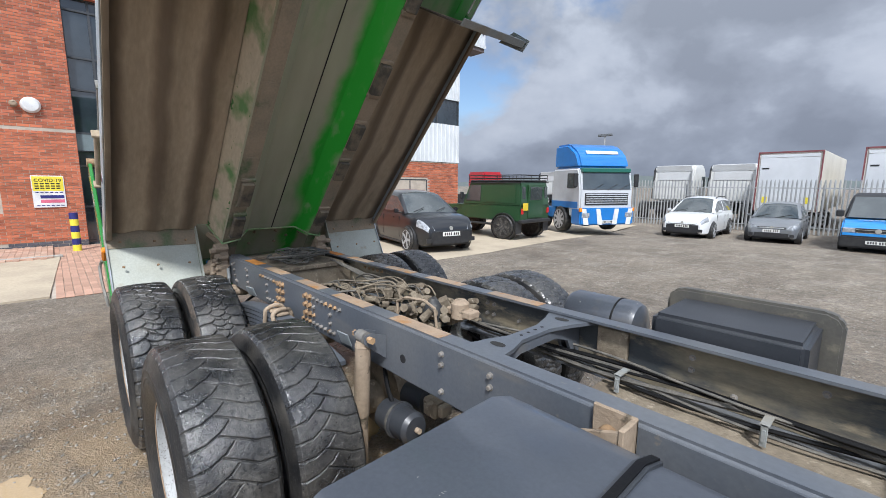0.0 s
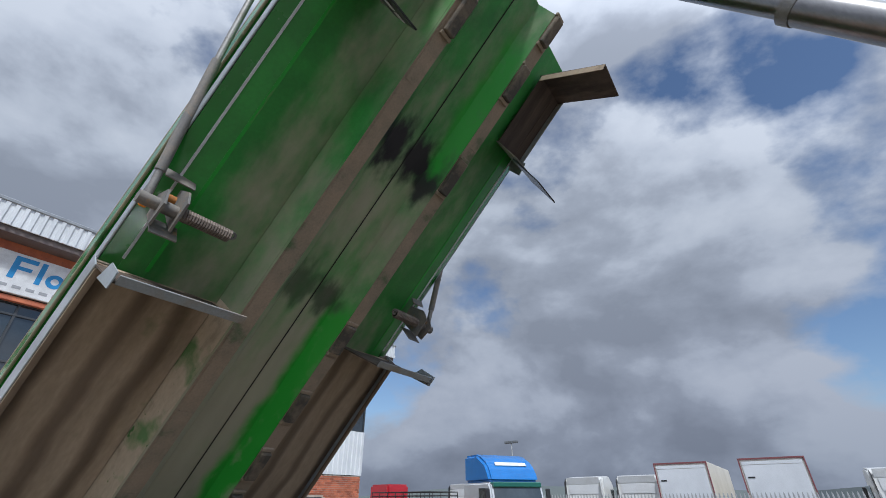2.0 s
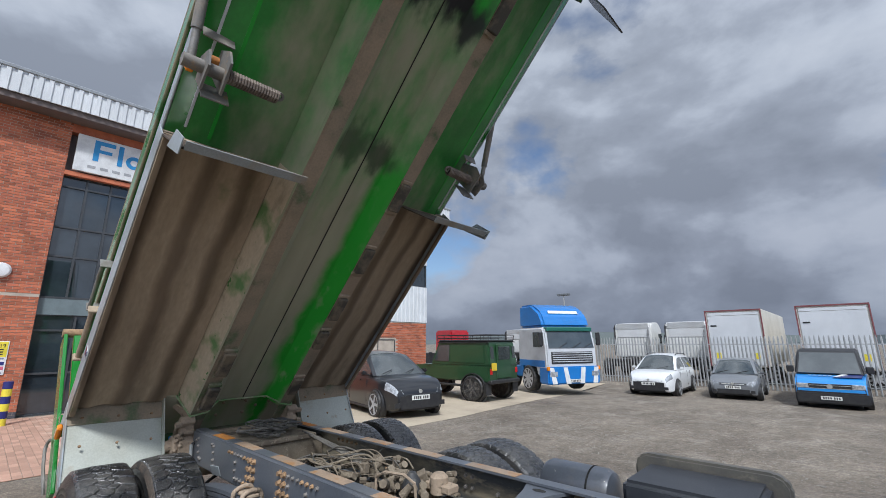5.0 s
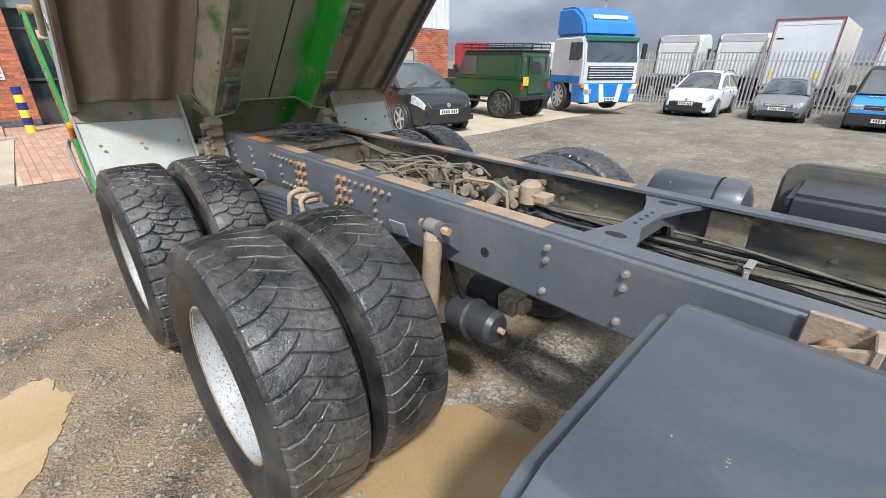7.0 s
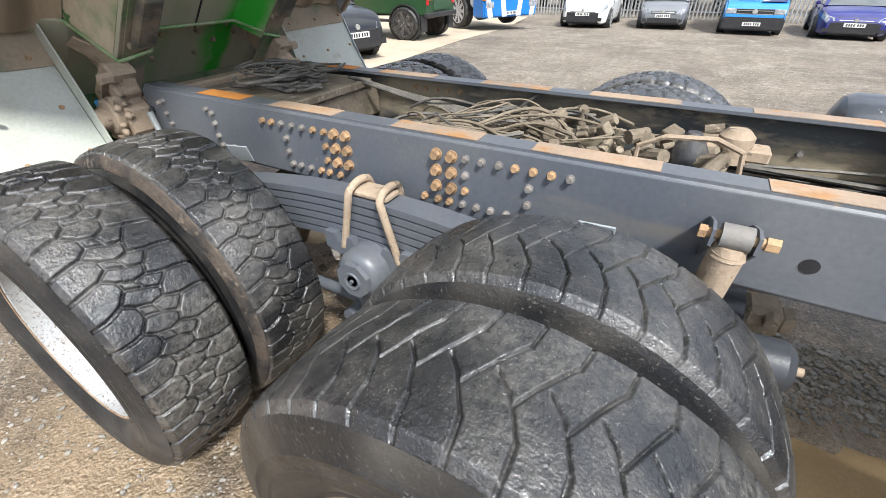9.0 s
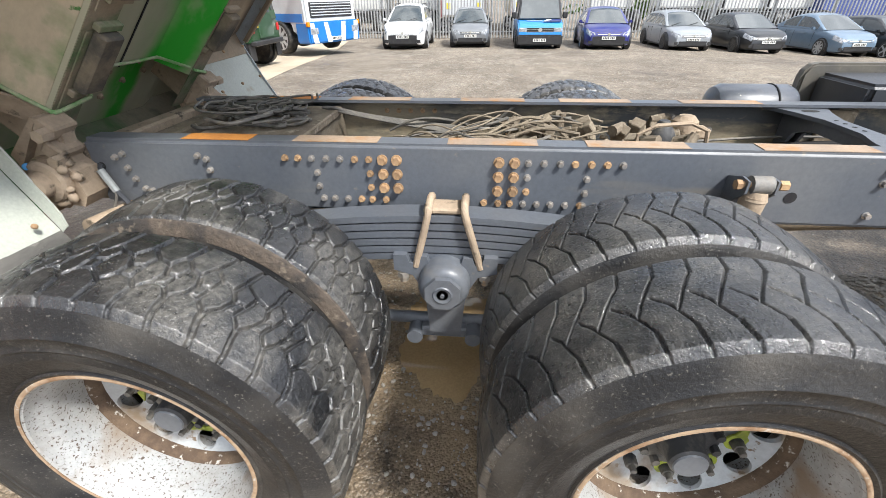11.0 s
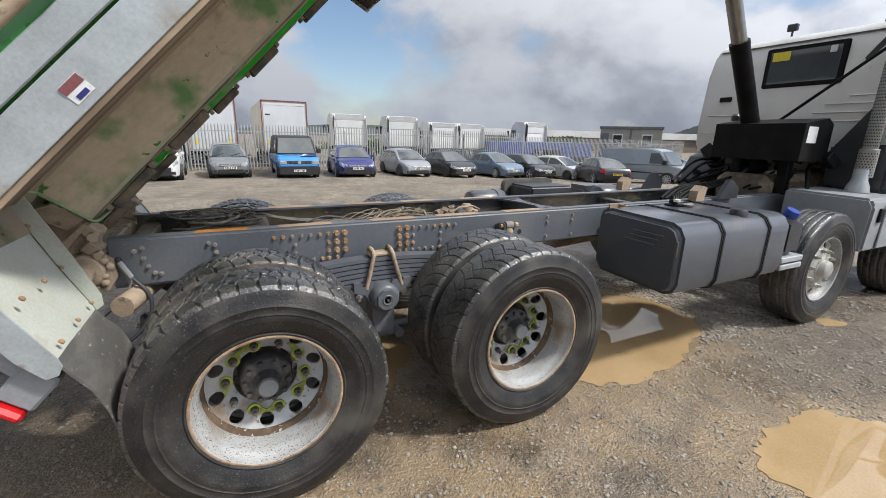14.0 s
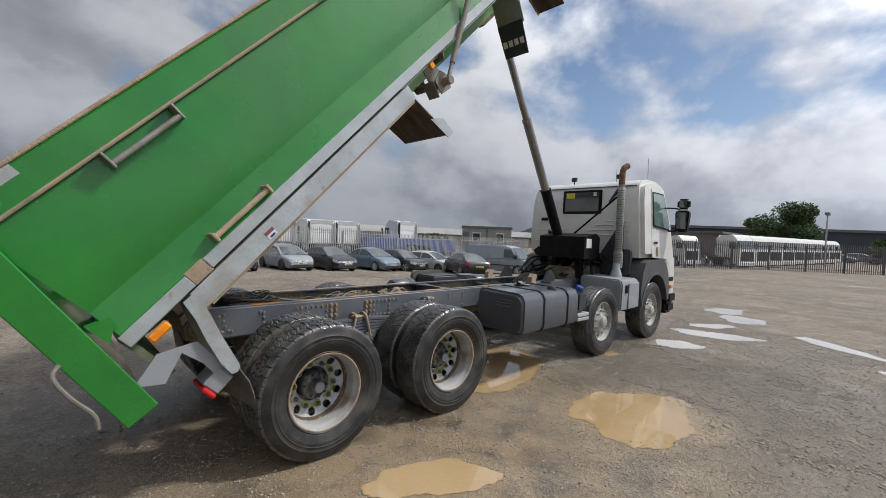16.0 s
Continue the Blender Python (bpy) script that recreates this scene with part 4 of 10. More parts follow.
notice = solid("notice_board", box(fresh(), 0, 0.02, -0.31, 0.31, -0.40, 0.40, 0.004), M["sign_white"], "white and yellow safety notice fixed to the brick wall", "sign", pose(FX + 0.012, -1.50, 1.43))
part("panel", box(fresh(), 0.0205, 0.023, -0.29, 0.29, 0.02, 0.38), M["sign_yellow"], notice, "yellow printed panel")
part("panel", box(fresh(), 0.0205, 0.023, -0.17, 0.28, -0.17, -0.09), M["sign_navy"], notice)
part("panel", box(fresh(), 0.0205, 0.023, -0.17, 0.28, -0.28, -0.20), M["sign_pink"], notice)


def lettering(text, size, m, material, parent=None, name="lettering", label="", depth=0.002):
    cu = bpy.data.curves.new(name, "FONT")
    cu.body, cu.size, cu.extrude, cu.align_x, cu.align_y = text, size, depth, "CENTER", "CENTER"
    ob = new("text_source", cu)
    me = bpy.data.meshes.new_from_object(ob)
    bpy.data.objects.remove(ob)
    me.materials.append(material)
    out = part(name, me, material, parent, label, m=m)
    return out


lettering("COVID-19", 0.115, pose(0.026, 0, 0.28, 90, 0, 90), M["ink"], notice)
bars = fresh()
for z in (0.185, 0.125, 0.07):
    for k in range(5):
        box(bars, 0.0235, 0.025, -0.25 + 0.10 * k, -0.175 + 0.10 * k, z, z + 0.03)
tagged(part("print", bars, M["ink"], notice), kind="stuff")
bars = fresh()
for z in (-0.03, -0.36):
    for k in range(6):
        box(bars, 0.0205, 0.023, -0.25 + 0.09 * k, -0.19 + 0.09 * k, z, z + 0.02)
tagged(part("print", bars, M["sign_navy"], notice), kind="stuff")

lampw = thing("wall_light", "white oval bulkhead light on the brick wall", "light", pose(FX + 0.01, -1.62, 3.53))
part("housing", lathe(fresh(), [(0.19, 0), (0.19, 0.04), (0.15, 0.09), (0.0, 0.11)], 28, "x"), M["sign_white"], lampw)
sens = part("sensor", lathe(fresh(), [(0.075, 0), (0.075, 0.09), (0.05, 0.12), (0, 0.13)], 18, "x"), M["mud_tan"], lampw, "small tan sensor box")
sens.location = (0, -0.30, 0.0)

bol = thing("bollard", "blue and yellow banded bollard on the block paving", "bollard", pose(-11.0, -1.12, 0.012))
for k in range(6):
    part("band", lathe(fresh(), [(0.0, 0.155 * k), (0.085, 0.155 * k), (0.085, 0.155 * k + 0.155), (0.0, 0.155 * k + 0.155)], 20, "z"), M["sign_navy"] if k % 2 else M["sign_yellow"], bol)

# ---- palisade fence ----
M["fence"] = mat("galvanised_fence", (0.42, 0.43, 0.43), (0.34, 0.35, 0.35), 3, rough=0.5, metal=0.4, bump=0.05, vary=0.12)


M["fence_dark"] = mat("dark_weathered_fence", (0.135, 0.132, 0.135), (0.10, 0.098, 0.10), 3, rough=0.6, metal=0.2, bump=0.05, vary=0.12)


def pale_mesh(h, material):
    bm = fresh()
    w = 0.034
    for s in (-1, 1):
        lo = [bm.verts.new(p) for p in ((0, -0.018, 0.05), (s * w, 0.0, 0.05), (s * w, 0.0, h - 0.14), (s * w * 0.55, 0.0, h - 0.05), (0, -0.008, h))]
        bm.faces.new(lo if s > 0 else lo[::-1])
        back = [bm.verts.new(p) for p in ((0, -0.010, 0.05), (s * w, 0.008, 0.05), (s * w, 0.008, h - 0.14), (s * w * 0.55, 0.008, h - 0.05), (0, 0.0, h))]
        bm.faces.new(back[::-1] if s > 0 else back)
    return mesh_of("pale", bm, material, 0)


def palisade(p, q, h, pitch, label, material):
    p, q = Vector(p), Vector(q)
    d = q - p
    turn = math.degrees(math.atan2(d.y, d.x))
    f = thing("fence", label, "fence", pose(p.x, p.y, p.z, 0, 0, turn))
    me = pale_mesh(h, material)
    n = int(d.length / pitch)
    for k in range(n + 1):
        part("pale", me, None, f, m=pose(k * pitch, 0, 0))
    for z in (0.32, h - 0.42):
        part("rail", box(fresh(), 0, d.length, 0.010, 0.05, z, z + 0.05), material, f)
    post = mesh_of("post", box(fresh(), -0.05, 0.05, 0.052, 0.14, 0, h - 0.25), material)
    k = 0.0
    while k <= d.length:
        part("post", post, None, f, m=pose(k, 0, 0))
        k += 2.75
    return f


palisade((-13.6, 23.5, -0.53), (19.0, 23.35, -0.56), 2.50, 0.16, "galvanised steel palisade fence behind the parked cars", M["fence"])
palisade((19.0, 23.35, -0.66), (40.0, 25.2, -0.60), 2.36, 0.16, "galvanised steel palisade fence by the site cabin", M["fence"])
palisade((29.7, 13.0, -0.22), (35.5, 6.2, -0.16), 2.35, 0.155, "dark palisade fence round the far lorry park", M["fence_dark"])
palisade((35.5, 6.2, -0.12), (62.0, -24.8, 0.0), 2.35, 0.155, "dark palisade fence round the far lorry park", M["fence_dark"])

# ---- beyond the fence ----
M["grass"] = mat("scrub_leaves", (0.055, 0.10, 0.022), (0.09, 0.14, 0.03), 3, rough=0.8)
# Haze of the distance is put into the hill's pale bluish colour.
M["hill"] = mat("far_hill", (0.15, 0.18, 0.19), (0.18, 0.21, 0.20), 0.02, rough=0.9, bump=0)
M["roof_white"] = mat("long_white_roof", (0.62, 0.63, 0.63), (0.55, 0.55, 0.55), 0.5, rough=0.5, bump=0)
M["wall_brown"] = mat("far_brown_wall", (0.20, 0.165, 0.135), (0.16, 0.13, 0.11), 0.4, rough=0.8)
M["wall_dark"] = mat("far_dark_cladding", (0.028, 0.036, 0.048), (0.035, 0.045, 0.06), 0.3, rough=0.5)
M["cabin"] = mat("grey_cabin_panel", (0.30, 0.29, 0.26), (0.25, 0.245, 0.22), 1, rough=0.6)
M["cabin_roof"] = mat("cabin_roof_edge", (0.13, 0.14, 0.15), rough=0.6)
M["blue_tarp"] = mat("blue_curtain_side", (0.05, 0.075, 0.24), (0.06, 0.09, 0.27), 1, rough=0.6)
M["trailer"] = mat("white_trailer_panel", (0.62, 0.64, 0.66), (0.56, 0.58, 0.60), 0.8, rough=0.4, bump=0.0)
M["trailer_side"] = mat("cream_trailer_side", (0.66, 0.63, 0.56), (0.58, 0.55, 0.48), 0.6, rough=0.5, bump=0.0)
M["trailer_red"] = mat("dull_red_frame", (0.20, 0.065, 0.07), rough=0.5, bump=0.0)


def leafy(name, label, centre, radii, count, leaf, seed, trunk=True):
    """A tree or bush: tapered trunk and limbs, and a crown of many small leaf sprays in uneven clumps."""
    rnd = random.Random(seed)
    c = Vector(centre)
    t = thing(name, label, "tree" if trunk else "bush", pose(c.x, c.y, fall(c.y)))
    top = c.z
    clumps = []
    for _ in range(26):
        v = Vector((rnd.gauss(0, 1), rnd.gauss(0, 1), rnd.gauss(0, 1))).normalized() * rnd.uniform(0.35, 1.0)
        if v.z < -0.55:
            v.z *= 0.5
        clumps.append((Vector((v.x * radii[0], v.y * radii[1], top + v.z * radii[2])), rnd.uniform(0.22, 0.42)))
    if trunk:
        tb = fresh()
        hose(tb, [(0, 0, -0.3), (0.1, 0.0, top * 0.4), (0.0, 0.1, top)], radii[0] * 0.06)
        for p, _ in clumps[::3]:
            hose(tb, [(0, 0, top * 0.45), p * 0.5 + Vector((0, 0, top * 0.3)), p], radii[0] * 0.018, 5)
        part("trunk", tb, M["wall_brown"], t)
    else:
        sb = fresh()
        for p, _ in clumps[::2]:
            hose(sb, [(p.x * 0.3, p.y * 0.3, -0.1), p * 0.6, p], 0.03, 5)
        part("stem", sb, M["wall_brown"], t)
    vs, fs = [], []
    for _ in range(count):
        p, r = rnd.choice(clumps)
        d = Vector((rnd.gauss(0, 1), rnd.gauss(0, 1), rnd.gauss(0, 1))).normalized() * rnd.random() ** 0.4 * r
        o = p + Vector((d.x * radii[0], d.y * radii[1], d.z * radii[2]))
        if o.z < 0.05:
            continue
        a = Vector((rnd.gauss(0, 1), rnd.gauss(0, 1), rnd.gauss(0, 1))).normalized() * leaf * rnd.uniform(0.6, 1.3)
        b = a.cross(Vector((rnd.gauss(0, 1), rnd.gauss(0, 1), rnd.gauss(0, 1)))).normalized() * leaf * 0.5
        k = len(vs)
        vs += [tuple(o - a), tuple(o + b), tuple(o + a), tuple(o - b)]
        fs.append((k, k + 1, k + 2, k + 3))
    me = bpy.data.meshes.new("crown")
    me.from_pydata(vs, [], fs)
    me.materials.append(M["grass"] if not trunk else M["leaf"])
    tagged(part("crown", me, None, t, "dense green leaves"), kind="stuff")
    return t


M["leaf"] = mat("tree_leaves", (0.050, 0.095, 0.030), (0.075, 0.125, 0.040), 1.2, rough=0.7, bump=0)
leafy("tree", "broad dark green tree beyond the lorry park", (72, 5.5, 5.0), (4.7, 4.7, 3.5), 24000, 0.17, 3)
leafy("bush", "low green bush behind the fence", (84, -7.0, 2.6), (5.0, 4.0, 1.6), 1600, 0.4, 4, False)
leafy("bush", "light green scrub behind the fence", (36, 41, 1.5), (6.5, 2.0, 1.1), 2200, 0.22, 5, False)
leafy("bush", "light green scrub behind the fence", (13, 38, 0.95), (6.5, 1.9, 1.05), 1600, 0.2, 6, False)


def hill(name, x, y, w, h, seed):
    rnd = random.Random(seed)
    poly = [(-w, -1)]
    for k in range(41):
        t = k / 40 * 2 - 1
        poly.append((t * w, h * (1 - t * t) ** 0.8 * (1 + 0.08 * math.sin(5 * t + seed) + 0.03 * rnd.uniform(-1, 1))))
    poly.append((w, -1))
    bm = prism(fresh(), poly, -6, 6, "y")
    ang = math.degrees(math.atan2(y, x)) - 90
    return solid(name, bm, M["hill"], "far hill under cloud", "hill", pose(x, y, 0, 0, 0, ang), kind="structure")


hill("backdrop", 303, 193, 26, 13, 1)
hill("backdrop", 120, 380, 150, 9, 2)
hill("backdrop", -160, 380, 200, 10, 3)

wh = thing("warehouse", "long low warehouse with a white roof edge", "building", pose(65, 58, -0.5, 0, 0, -14) @ Matrix.Scale(1.25, 4))
part("wall", box(fresh(), -26, 40, -0.2, 9, 0, 1.9), M["wall_brown"], wh)
part("roof", box(fresh(), -26.3, 40.3, -0.6, 9.3, 1.95, 2.9), M["roof_white"], wh, "white roof edge")
wh = thing("warehouse", "dark clad warehouse beyond the lorry park", "building", pose(120, -14, 0, 0, 0, -60))
part("wall", box(fresh(), -70, 80, 0, 30, 0, 5.4), M["wall_dark"], wh)
part("roof", box(fresh(), -70.5, 80.5, -0.5, 30.5, 5.4, 5.9), M["cabin_roof"], wh)
wh = thing("warehouse", "low brown warehouse behind the lorry park", "building", pose(80, 18.5, 0, 0, 0, 0))
part("wall", box(fresh(), 0, 14, -3.8, 5.5, 0, 3.85), M["wall_brown"], wh)
part("roof", box(fresh(), -0.3, 14.3, -4.1, 5.8, 3.85, 4.2), M["cabin_roof"], wh)
cabin = thing("site_cabin", "grey portable site cabin with two small windows", "cabin", pose(33.9, 30.4, -0.28, 0, 0, -49.3) @ Matrix.Diagonal((0.76, 1.0, 1.10, 1)))
part("wall", box(fresh(), 0, 7.6, 0, 2.9, 0.0, 2.75, 0.04), M["cabin"], cabin)
part("roof", box(fresh(), -0.12, 7.72, -0.12, 3.02, 2.70, 2.95, 0.03), M["cabin_roof"], cabin, "dark roof edge")
for x in (1.6, 5.2):
    w = part("window", box(fresh(), x, x + 1.25, -0.05, -0.004, 1.2, 2.25, 0.01), M["sign_white"], cabin)
    part("pane", box(fresh(), x + 0.1, x + 1.15, -0.06, -0.051, 1.3, 2.15), M["pane"], w)
part("door", box(fresh(), 0.15, 1.1, -0.04, -0.004, 0.2, 2.3), M["cabin_roof"], cabin)
part("post", box(fresh(), 3.7, 3.95, -0.06, -0.004, 0.15, 2.75), M["cabin_roof"], cabin)


def lamp_post(x, y, h, label):
    lp = thing("street_lamp", label, "street lamp", pose(x, y, fall(y)))
    part("pole", rod(fresh(), (0, 0, -0.25), (0, 0, h), 0.09, 0.06, 10), M["fence"], lp)
    part("head", box(fresh(), -0.75, 0.75, -0.18, 0.18, h - 0.02, h + 0.22, 0.03), M["cabin_roof"], lp, "dark twin lamp head")
    return lp


lamp_post(-20, 43, 7.4, "slim grey yard lamp post behind the lorries")
lamp_post(41, 18.6, 7.6, "tall yard lamp post behind the cab")
lamp_post(55, -0.1, 5.3, "yard lamp post in the lorry park")
lamp_post(84, -8, 5.0, "yard lamp post in the lorry park")

# ---- the tipper lorry ----
truck = thing("tipper_truck", "eight-wheel tipper lorry with white cab, grey chassis and raised green body", "lorry")
RAIL_Y, RAIL_TOP, RAIL_LOW = 0.385, 1.062, 0.808


def rail(sign):
    """A C-section chassis rail, open towards the middle."""
    y, w, t = sign * RAIL_Y, sign * 0.085, sign * 0.010
    poly = [(y, RAIL_LOW), (y, RAIL_TOP), (y - w, RAIL_TOP), (y - w, RAIL_TOP - 0.012), (y - t, RAIL_TOP - 0.012), (y - t, RAIL_LOW + 0.012), (y - w, RAIL_LOW + 0.012), (y - w, RAIL_LOW)]
    bm = prism(fresh(), poly, -1.30, 6.9, "x")
    long = [e for e in bm.edges if abs((e.verts[0].co - e.verts[1].co).x) > 2 and abs(e.verts[0].co.y - y) < 1e-4]
    bmesh.ops.bevel(bm, geom=long, offset=0.014, segments=3, affect="EDGES")
    return part("rail", bm, M["chassis"], truck, "grey painted chassis rail with worn patches")


near_rail, far_rail = rail(-1), rail(1)
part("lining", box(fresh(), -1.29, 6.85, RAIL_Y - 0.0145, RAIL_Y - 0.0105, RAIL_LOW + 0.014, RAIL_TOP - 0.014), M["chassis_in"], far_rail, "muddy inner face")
for sign, r in ((-1, near_rail), (1, far_rail)):
    for a, b, k in ((-0.93, -0.68, "orange_rust"), (-0.52, -0.22, "flange_patch"), (0.02, 0.32, "flange_patch"), (0.48, 0.80, "flange_patch"), (1.02, 1.36, "flange_patch")):
        ys = sorted((sign * (RAIL_Y - 0.013), sign * (RAIL_Y - 0.084)))
        part("patch", box(fresh(), a, b, ys[0], ys[1], RAIL_TOP + 0.0005, RAIL_TOP + 0.0025), M[k], r, "bare primer patch" if k == "flange_patch" else "rusty worn patch")


def hex_bolt(r, h):
    bm = fresh()
    lathe(bm, [(0, 0), (r * 1.25, 0), (r * 1.25, h * 0.2), (0, h * 0.2)], 14, "y")
    bmesh.ops.create_cone(bm, cap_ends=True, segments=6, radius1=r, radius2=r * 0.92, depth=h, matrix=pose(0, h * 0.6, 0, -90, 0, 0))
    return bm


bolt_small = mesh_of("bolt", hex_bolt(0.0100, 0.013), M["bolt"])
bolt_rusty = mesh_of("bolt", hex_bolt(0.0100, 0.013), M["rust_bolt"])
bolt_big = mesh_of("bolt", hex_bolt(0.0150, 0.020), M["rust_bolt"])
TURNED = pose(0, 0, 0, 0, 0, 180)


def bolts(me, spots, y=-RAIL_Y, parent=near_rail, out=-1):
    for x, z in spots:
        m = pose(x, y, z, 0, 25 + 17 * (x * 31 % 1), 0)
        part("bolt", me, None, parent, m=m @ TURNED if out < 0 else m)


R1, R2, R3, R4 = 1.008, 0.957, 0.906, 0.860
bolts(bolt_big, [(x, z) for x in (-0.203, -0.153, 0.195, 0.247) for z in (R1, R2, R3)])
bolts(bolt_rusty, [(x, R1) for x in (-0.55, -0.503, -0.30, 0.445, 0.497, 0.548)] + [(-0.25, R1), (-0.25, R2), (-0.25, R3), (0.293, R3)])
bolts(bolt_small, [(x, R1) for x in (-0.454, -0.402, -0.352, 0.293, 0.344, 0.397, 0.598)] + [(0.293, R2), (0.49, R2), (0.49, R3), (0.49, R4)])
bolts(bolt_small, [(x, R4) for x in (0.286, 0.333, 0.38, 0.43, 0.53)] + [(-0.44, R2), (-0.44, R3), (-0.43, R4), (-0.39, R4), (-0.34, R4)])
bolts(bolt_rusty, [(x, R4) for x in (0.24, 0.20, 0.15, 0.48, -0.20, -0.25, -0.29)])
bolts(bolt_small, [(-1.2, 0.995), (-1.165, 1.008), (-1.165, 0.955), (-1.15, 0.912), (-1.125, 0.875), (-1.10, 0.868), (-0.875, 1.008), (-0.845, 0.996), (-0.842, 0.955), (-0.84, 0.905), (-0.83, 0.868), (-0.76, 0.868)])
bolts(bolt_small, [(x, z) for x in (1.395, 1.645, 2.75, 3.4) for z in (1.012, 0.968, 0.857)] + [(2.95, 0.93)])
# Flat dark discs stand in for holes drilled through the rail.
part("hole", lathe(fresh(), [(0.019, -RAIL_Y - 0.0005), (0.019, -RAIL_Y - 0.002), (0.0, -RAIL_Y - 0.002)], 18, "y", (1.143, 0, 0.912)), M["gap_dark"], near_rail)
part("hole", lathe(fresh(), [(0.014, -RAIL_Y - 0.0005), (0.014, -RAIL_Y - 0.002), (0.0, -RAIL_Y - 0.002)], 18, "y", (-1.268, 0, 0.960)), M["gap_dark"], near_rail)
bolts(bolt_small, [(x, z) for x in (0.97, 1.02) for z in (0.985, 0.925)] + [(1.20, 0.93), (1.75, 0.98), (1.77, 0.90), (2.05, 0.99), (2.05, 0.94), (2.2, 0.88), (2.45, 0.99), (2.8, 0.92), (3.0, 0.98), (3.05, 0.9)], RAIL_Y - 0.0145, far_rail)
bolts(bolt_rusty, [(-0.35 + 0.06 * k, 1.0) for k in range(5)] + [(0.25 + 0.07 * k, 0.90) for k in range(5)], RAIL_Y - 0.0145, far_rail)

# crossmember with waisted ends, pierced for cables
bm = fresh()
outline = [(1.44, -0.30), (1.62, -0.30), (1.60, -0.20), (1.565, -0.10), (1.565, 0.10), (1.60, 0.22), (1.66, 0.365), (1.40, 0.365), (1.46, 0.22), (1.495, 0.10), (1.495, -0.10), (1.46, -0.20)]
prism(bm, outline, 1.030, 1.046, "z")
arch = [(-0.30, 1.03), (0.365, 1.03), (0.365, 0.84), (0.31, 0.86), (0.26, 0.95), (0.16, 0.985), (-0.10, 0.985), (-0.20, 0.95), (-0.25, 0.86), (-0.30, 0.84)]
prism(bm, arch, 1.50, 1.515, "x"), prism(bm, arch, 1.545, 1.56, "x")
xm = part("crossmember", bm, M["chassis"], truck, "scuffed grey crossmember with lightening holes")
for y in (-0.21, 0.25):
    hole = lathe(fresh(), [(0.036, 1.047), (0.036, 1.0475), (0.0, 1.0475)], 18, "z")
    bmesh.ops.scale(hole, vec=(1, 0.55, 1), verts=hole.verts)
    part("hole", hole, M["gap_dark"], xm, m=pose(1.53, y, 0))
for k in range(4):
    part("hole", lathe(fresh(), [(0.008, 1.047), (0.008, 1.0475), (0, 1.0475)], 10, "z"), M["gap_dark"], xm, m=pose(1.53, -0.06 + 0.05 * k, 0))
part("plate", box(fresh(), 1.66, 1.80, 0.345, 0.369, 0.83, 1.03, 0.004), M["mud"], xm, "muddy mounting plate")
for x in (-1.22, -0.62, 2.75, 4.1):
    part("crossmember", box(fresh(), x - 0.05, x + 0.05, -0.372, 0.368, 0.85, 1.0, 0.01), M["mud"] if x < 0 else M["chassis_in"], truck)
part("crossmember", box(fresh(), -0.98, -0.55, -0.29, 0.29, 1.0, 1.035, 0.006), M["mud"], truck, "muddy plate between the rail ends")

# middle of the chassis: floor of mud, axles, shafts, valves
part("axle_beam", rod(rod(fresh(), (-0.675, -1.0, 0.505), (-0.675, 1.0, 0.505), 0.085), (-0.675, -0.2, 0.52), (-0.675, 0.2, 0.52), 0.20, 0.20, 18), M["mud"], truck)
part("axle_beam", rod(rod(fresh(), (0.675, -1.0, 0.505), (0.675, 1.0, 0.505), 0.085), (0.675, -0.22, 0.54), (0.675, 0.22, 0.54), 0.22, 0.22, 18), M["mud"], truck)
part("axle_beam", rod(fresh(), (3.95, -1.0, 0.47), (3.95, 1.0, 0.47), 0.07), M["black"], truck)
part("axle_beam", rod(fresh(), (5.87, -1.0, 0.47), (5.87, 1.0, 0.47), 0.07), M["black"], truck)
part("prop_shaft", rod(fresh(), (0.85, 0, 0.62), (4.6, 0, 0.85), 0.055), M["mud"], truck)
part("gearbox", box(fresh(), 4.5, 6.6, -0.3, 0.3, 0.62, 1.25, 0.08), M["mud"], truck, "muddy gearbox and engine block")
part("tray", box(fresh(), 1.75, 3.6, -0.28, 0.26, 0.80, 0.83), M["mud"], truck, "mud-covered tray between the rails")

rnd = random.Random(11)
vb = fresh()
for k in range(70):
    x, y = rnd.uniform(0.25, 1.0), rnd.uniform(-0.10, 0.30)
    z = 0.90 + 0.10 * rnd.random()
    s = rnd.uniform(0.010, 0.028)
    m = pose(x, y, z, rnd.uniform(0, 90), rnd.uniform(0, 90), rnd.uniform(0, 90))
    if k % 3:
        bmesh.ops.create_cone(vb, cap_ends=True, segments=10, radius1=s, radius2=s * 0.8, depth=s * 3, matrix=m)
    else:
        box(vb, -s * 1.4, s * 1.4, -s, s, -s, s, 0.004, m)
tagged(part("valve_block", vb, M["mud"], truck, "mud-caked valves and pipe unions"), kind="stuff")
for k in range(30):
    pts = [(rnd.uniform(-0.35, 0.1), rnd.uniform(-0.2, 0.3), 0.93)]
    for _ in range(4):
        p = pts[-1]
        pts.append((p[0] + rnd.uniform(0.08, 0.22), min(0.32, max(-0.28, p[1] + rnd.uniform(-0.12, 0.12))), 0.92 + rnd.uniform(0, 0.12)))
    part("hose", hose(fresh(), pts, rnd.uniform(0.003, 0.0075), 6), M["mud"] if k % 3 else M["cable"], truck)
bracket = fresh()
hose(bracket, [(0.72, -0.10, 0.94), (0.72, -0.10, 1.06), (0.98, -0.06, 1.07), (1.0, -0.06, 0.94)], 0.008, 6, 1)
part("pipe_hoop", bracket, M["mud_tan"], truck)
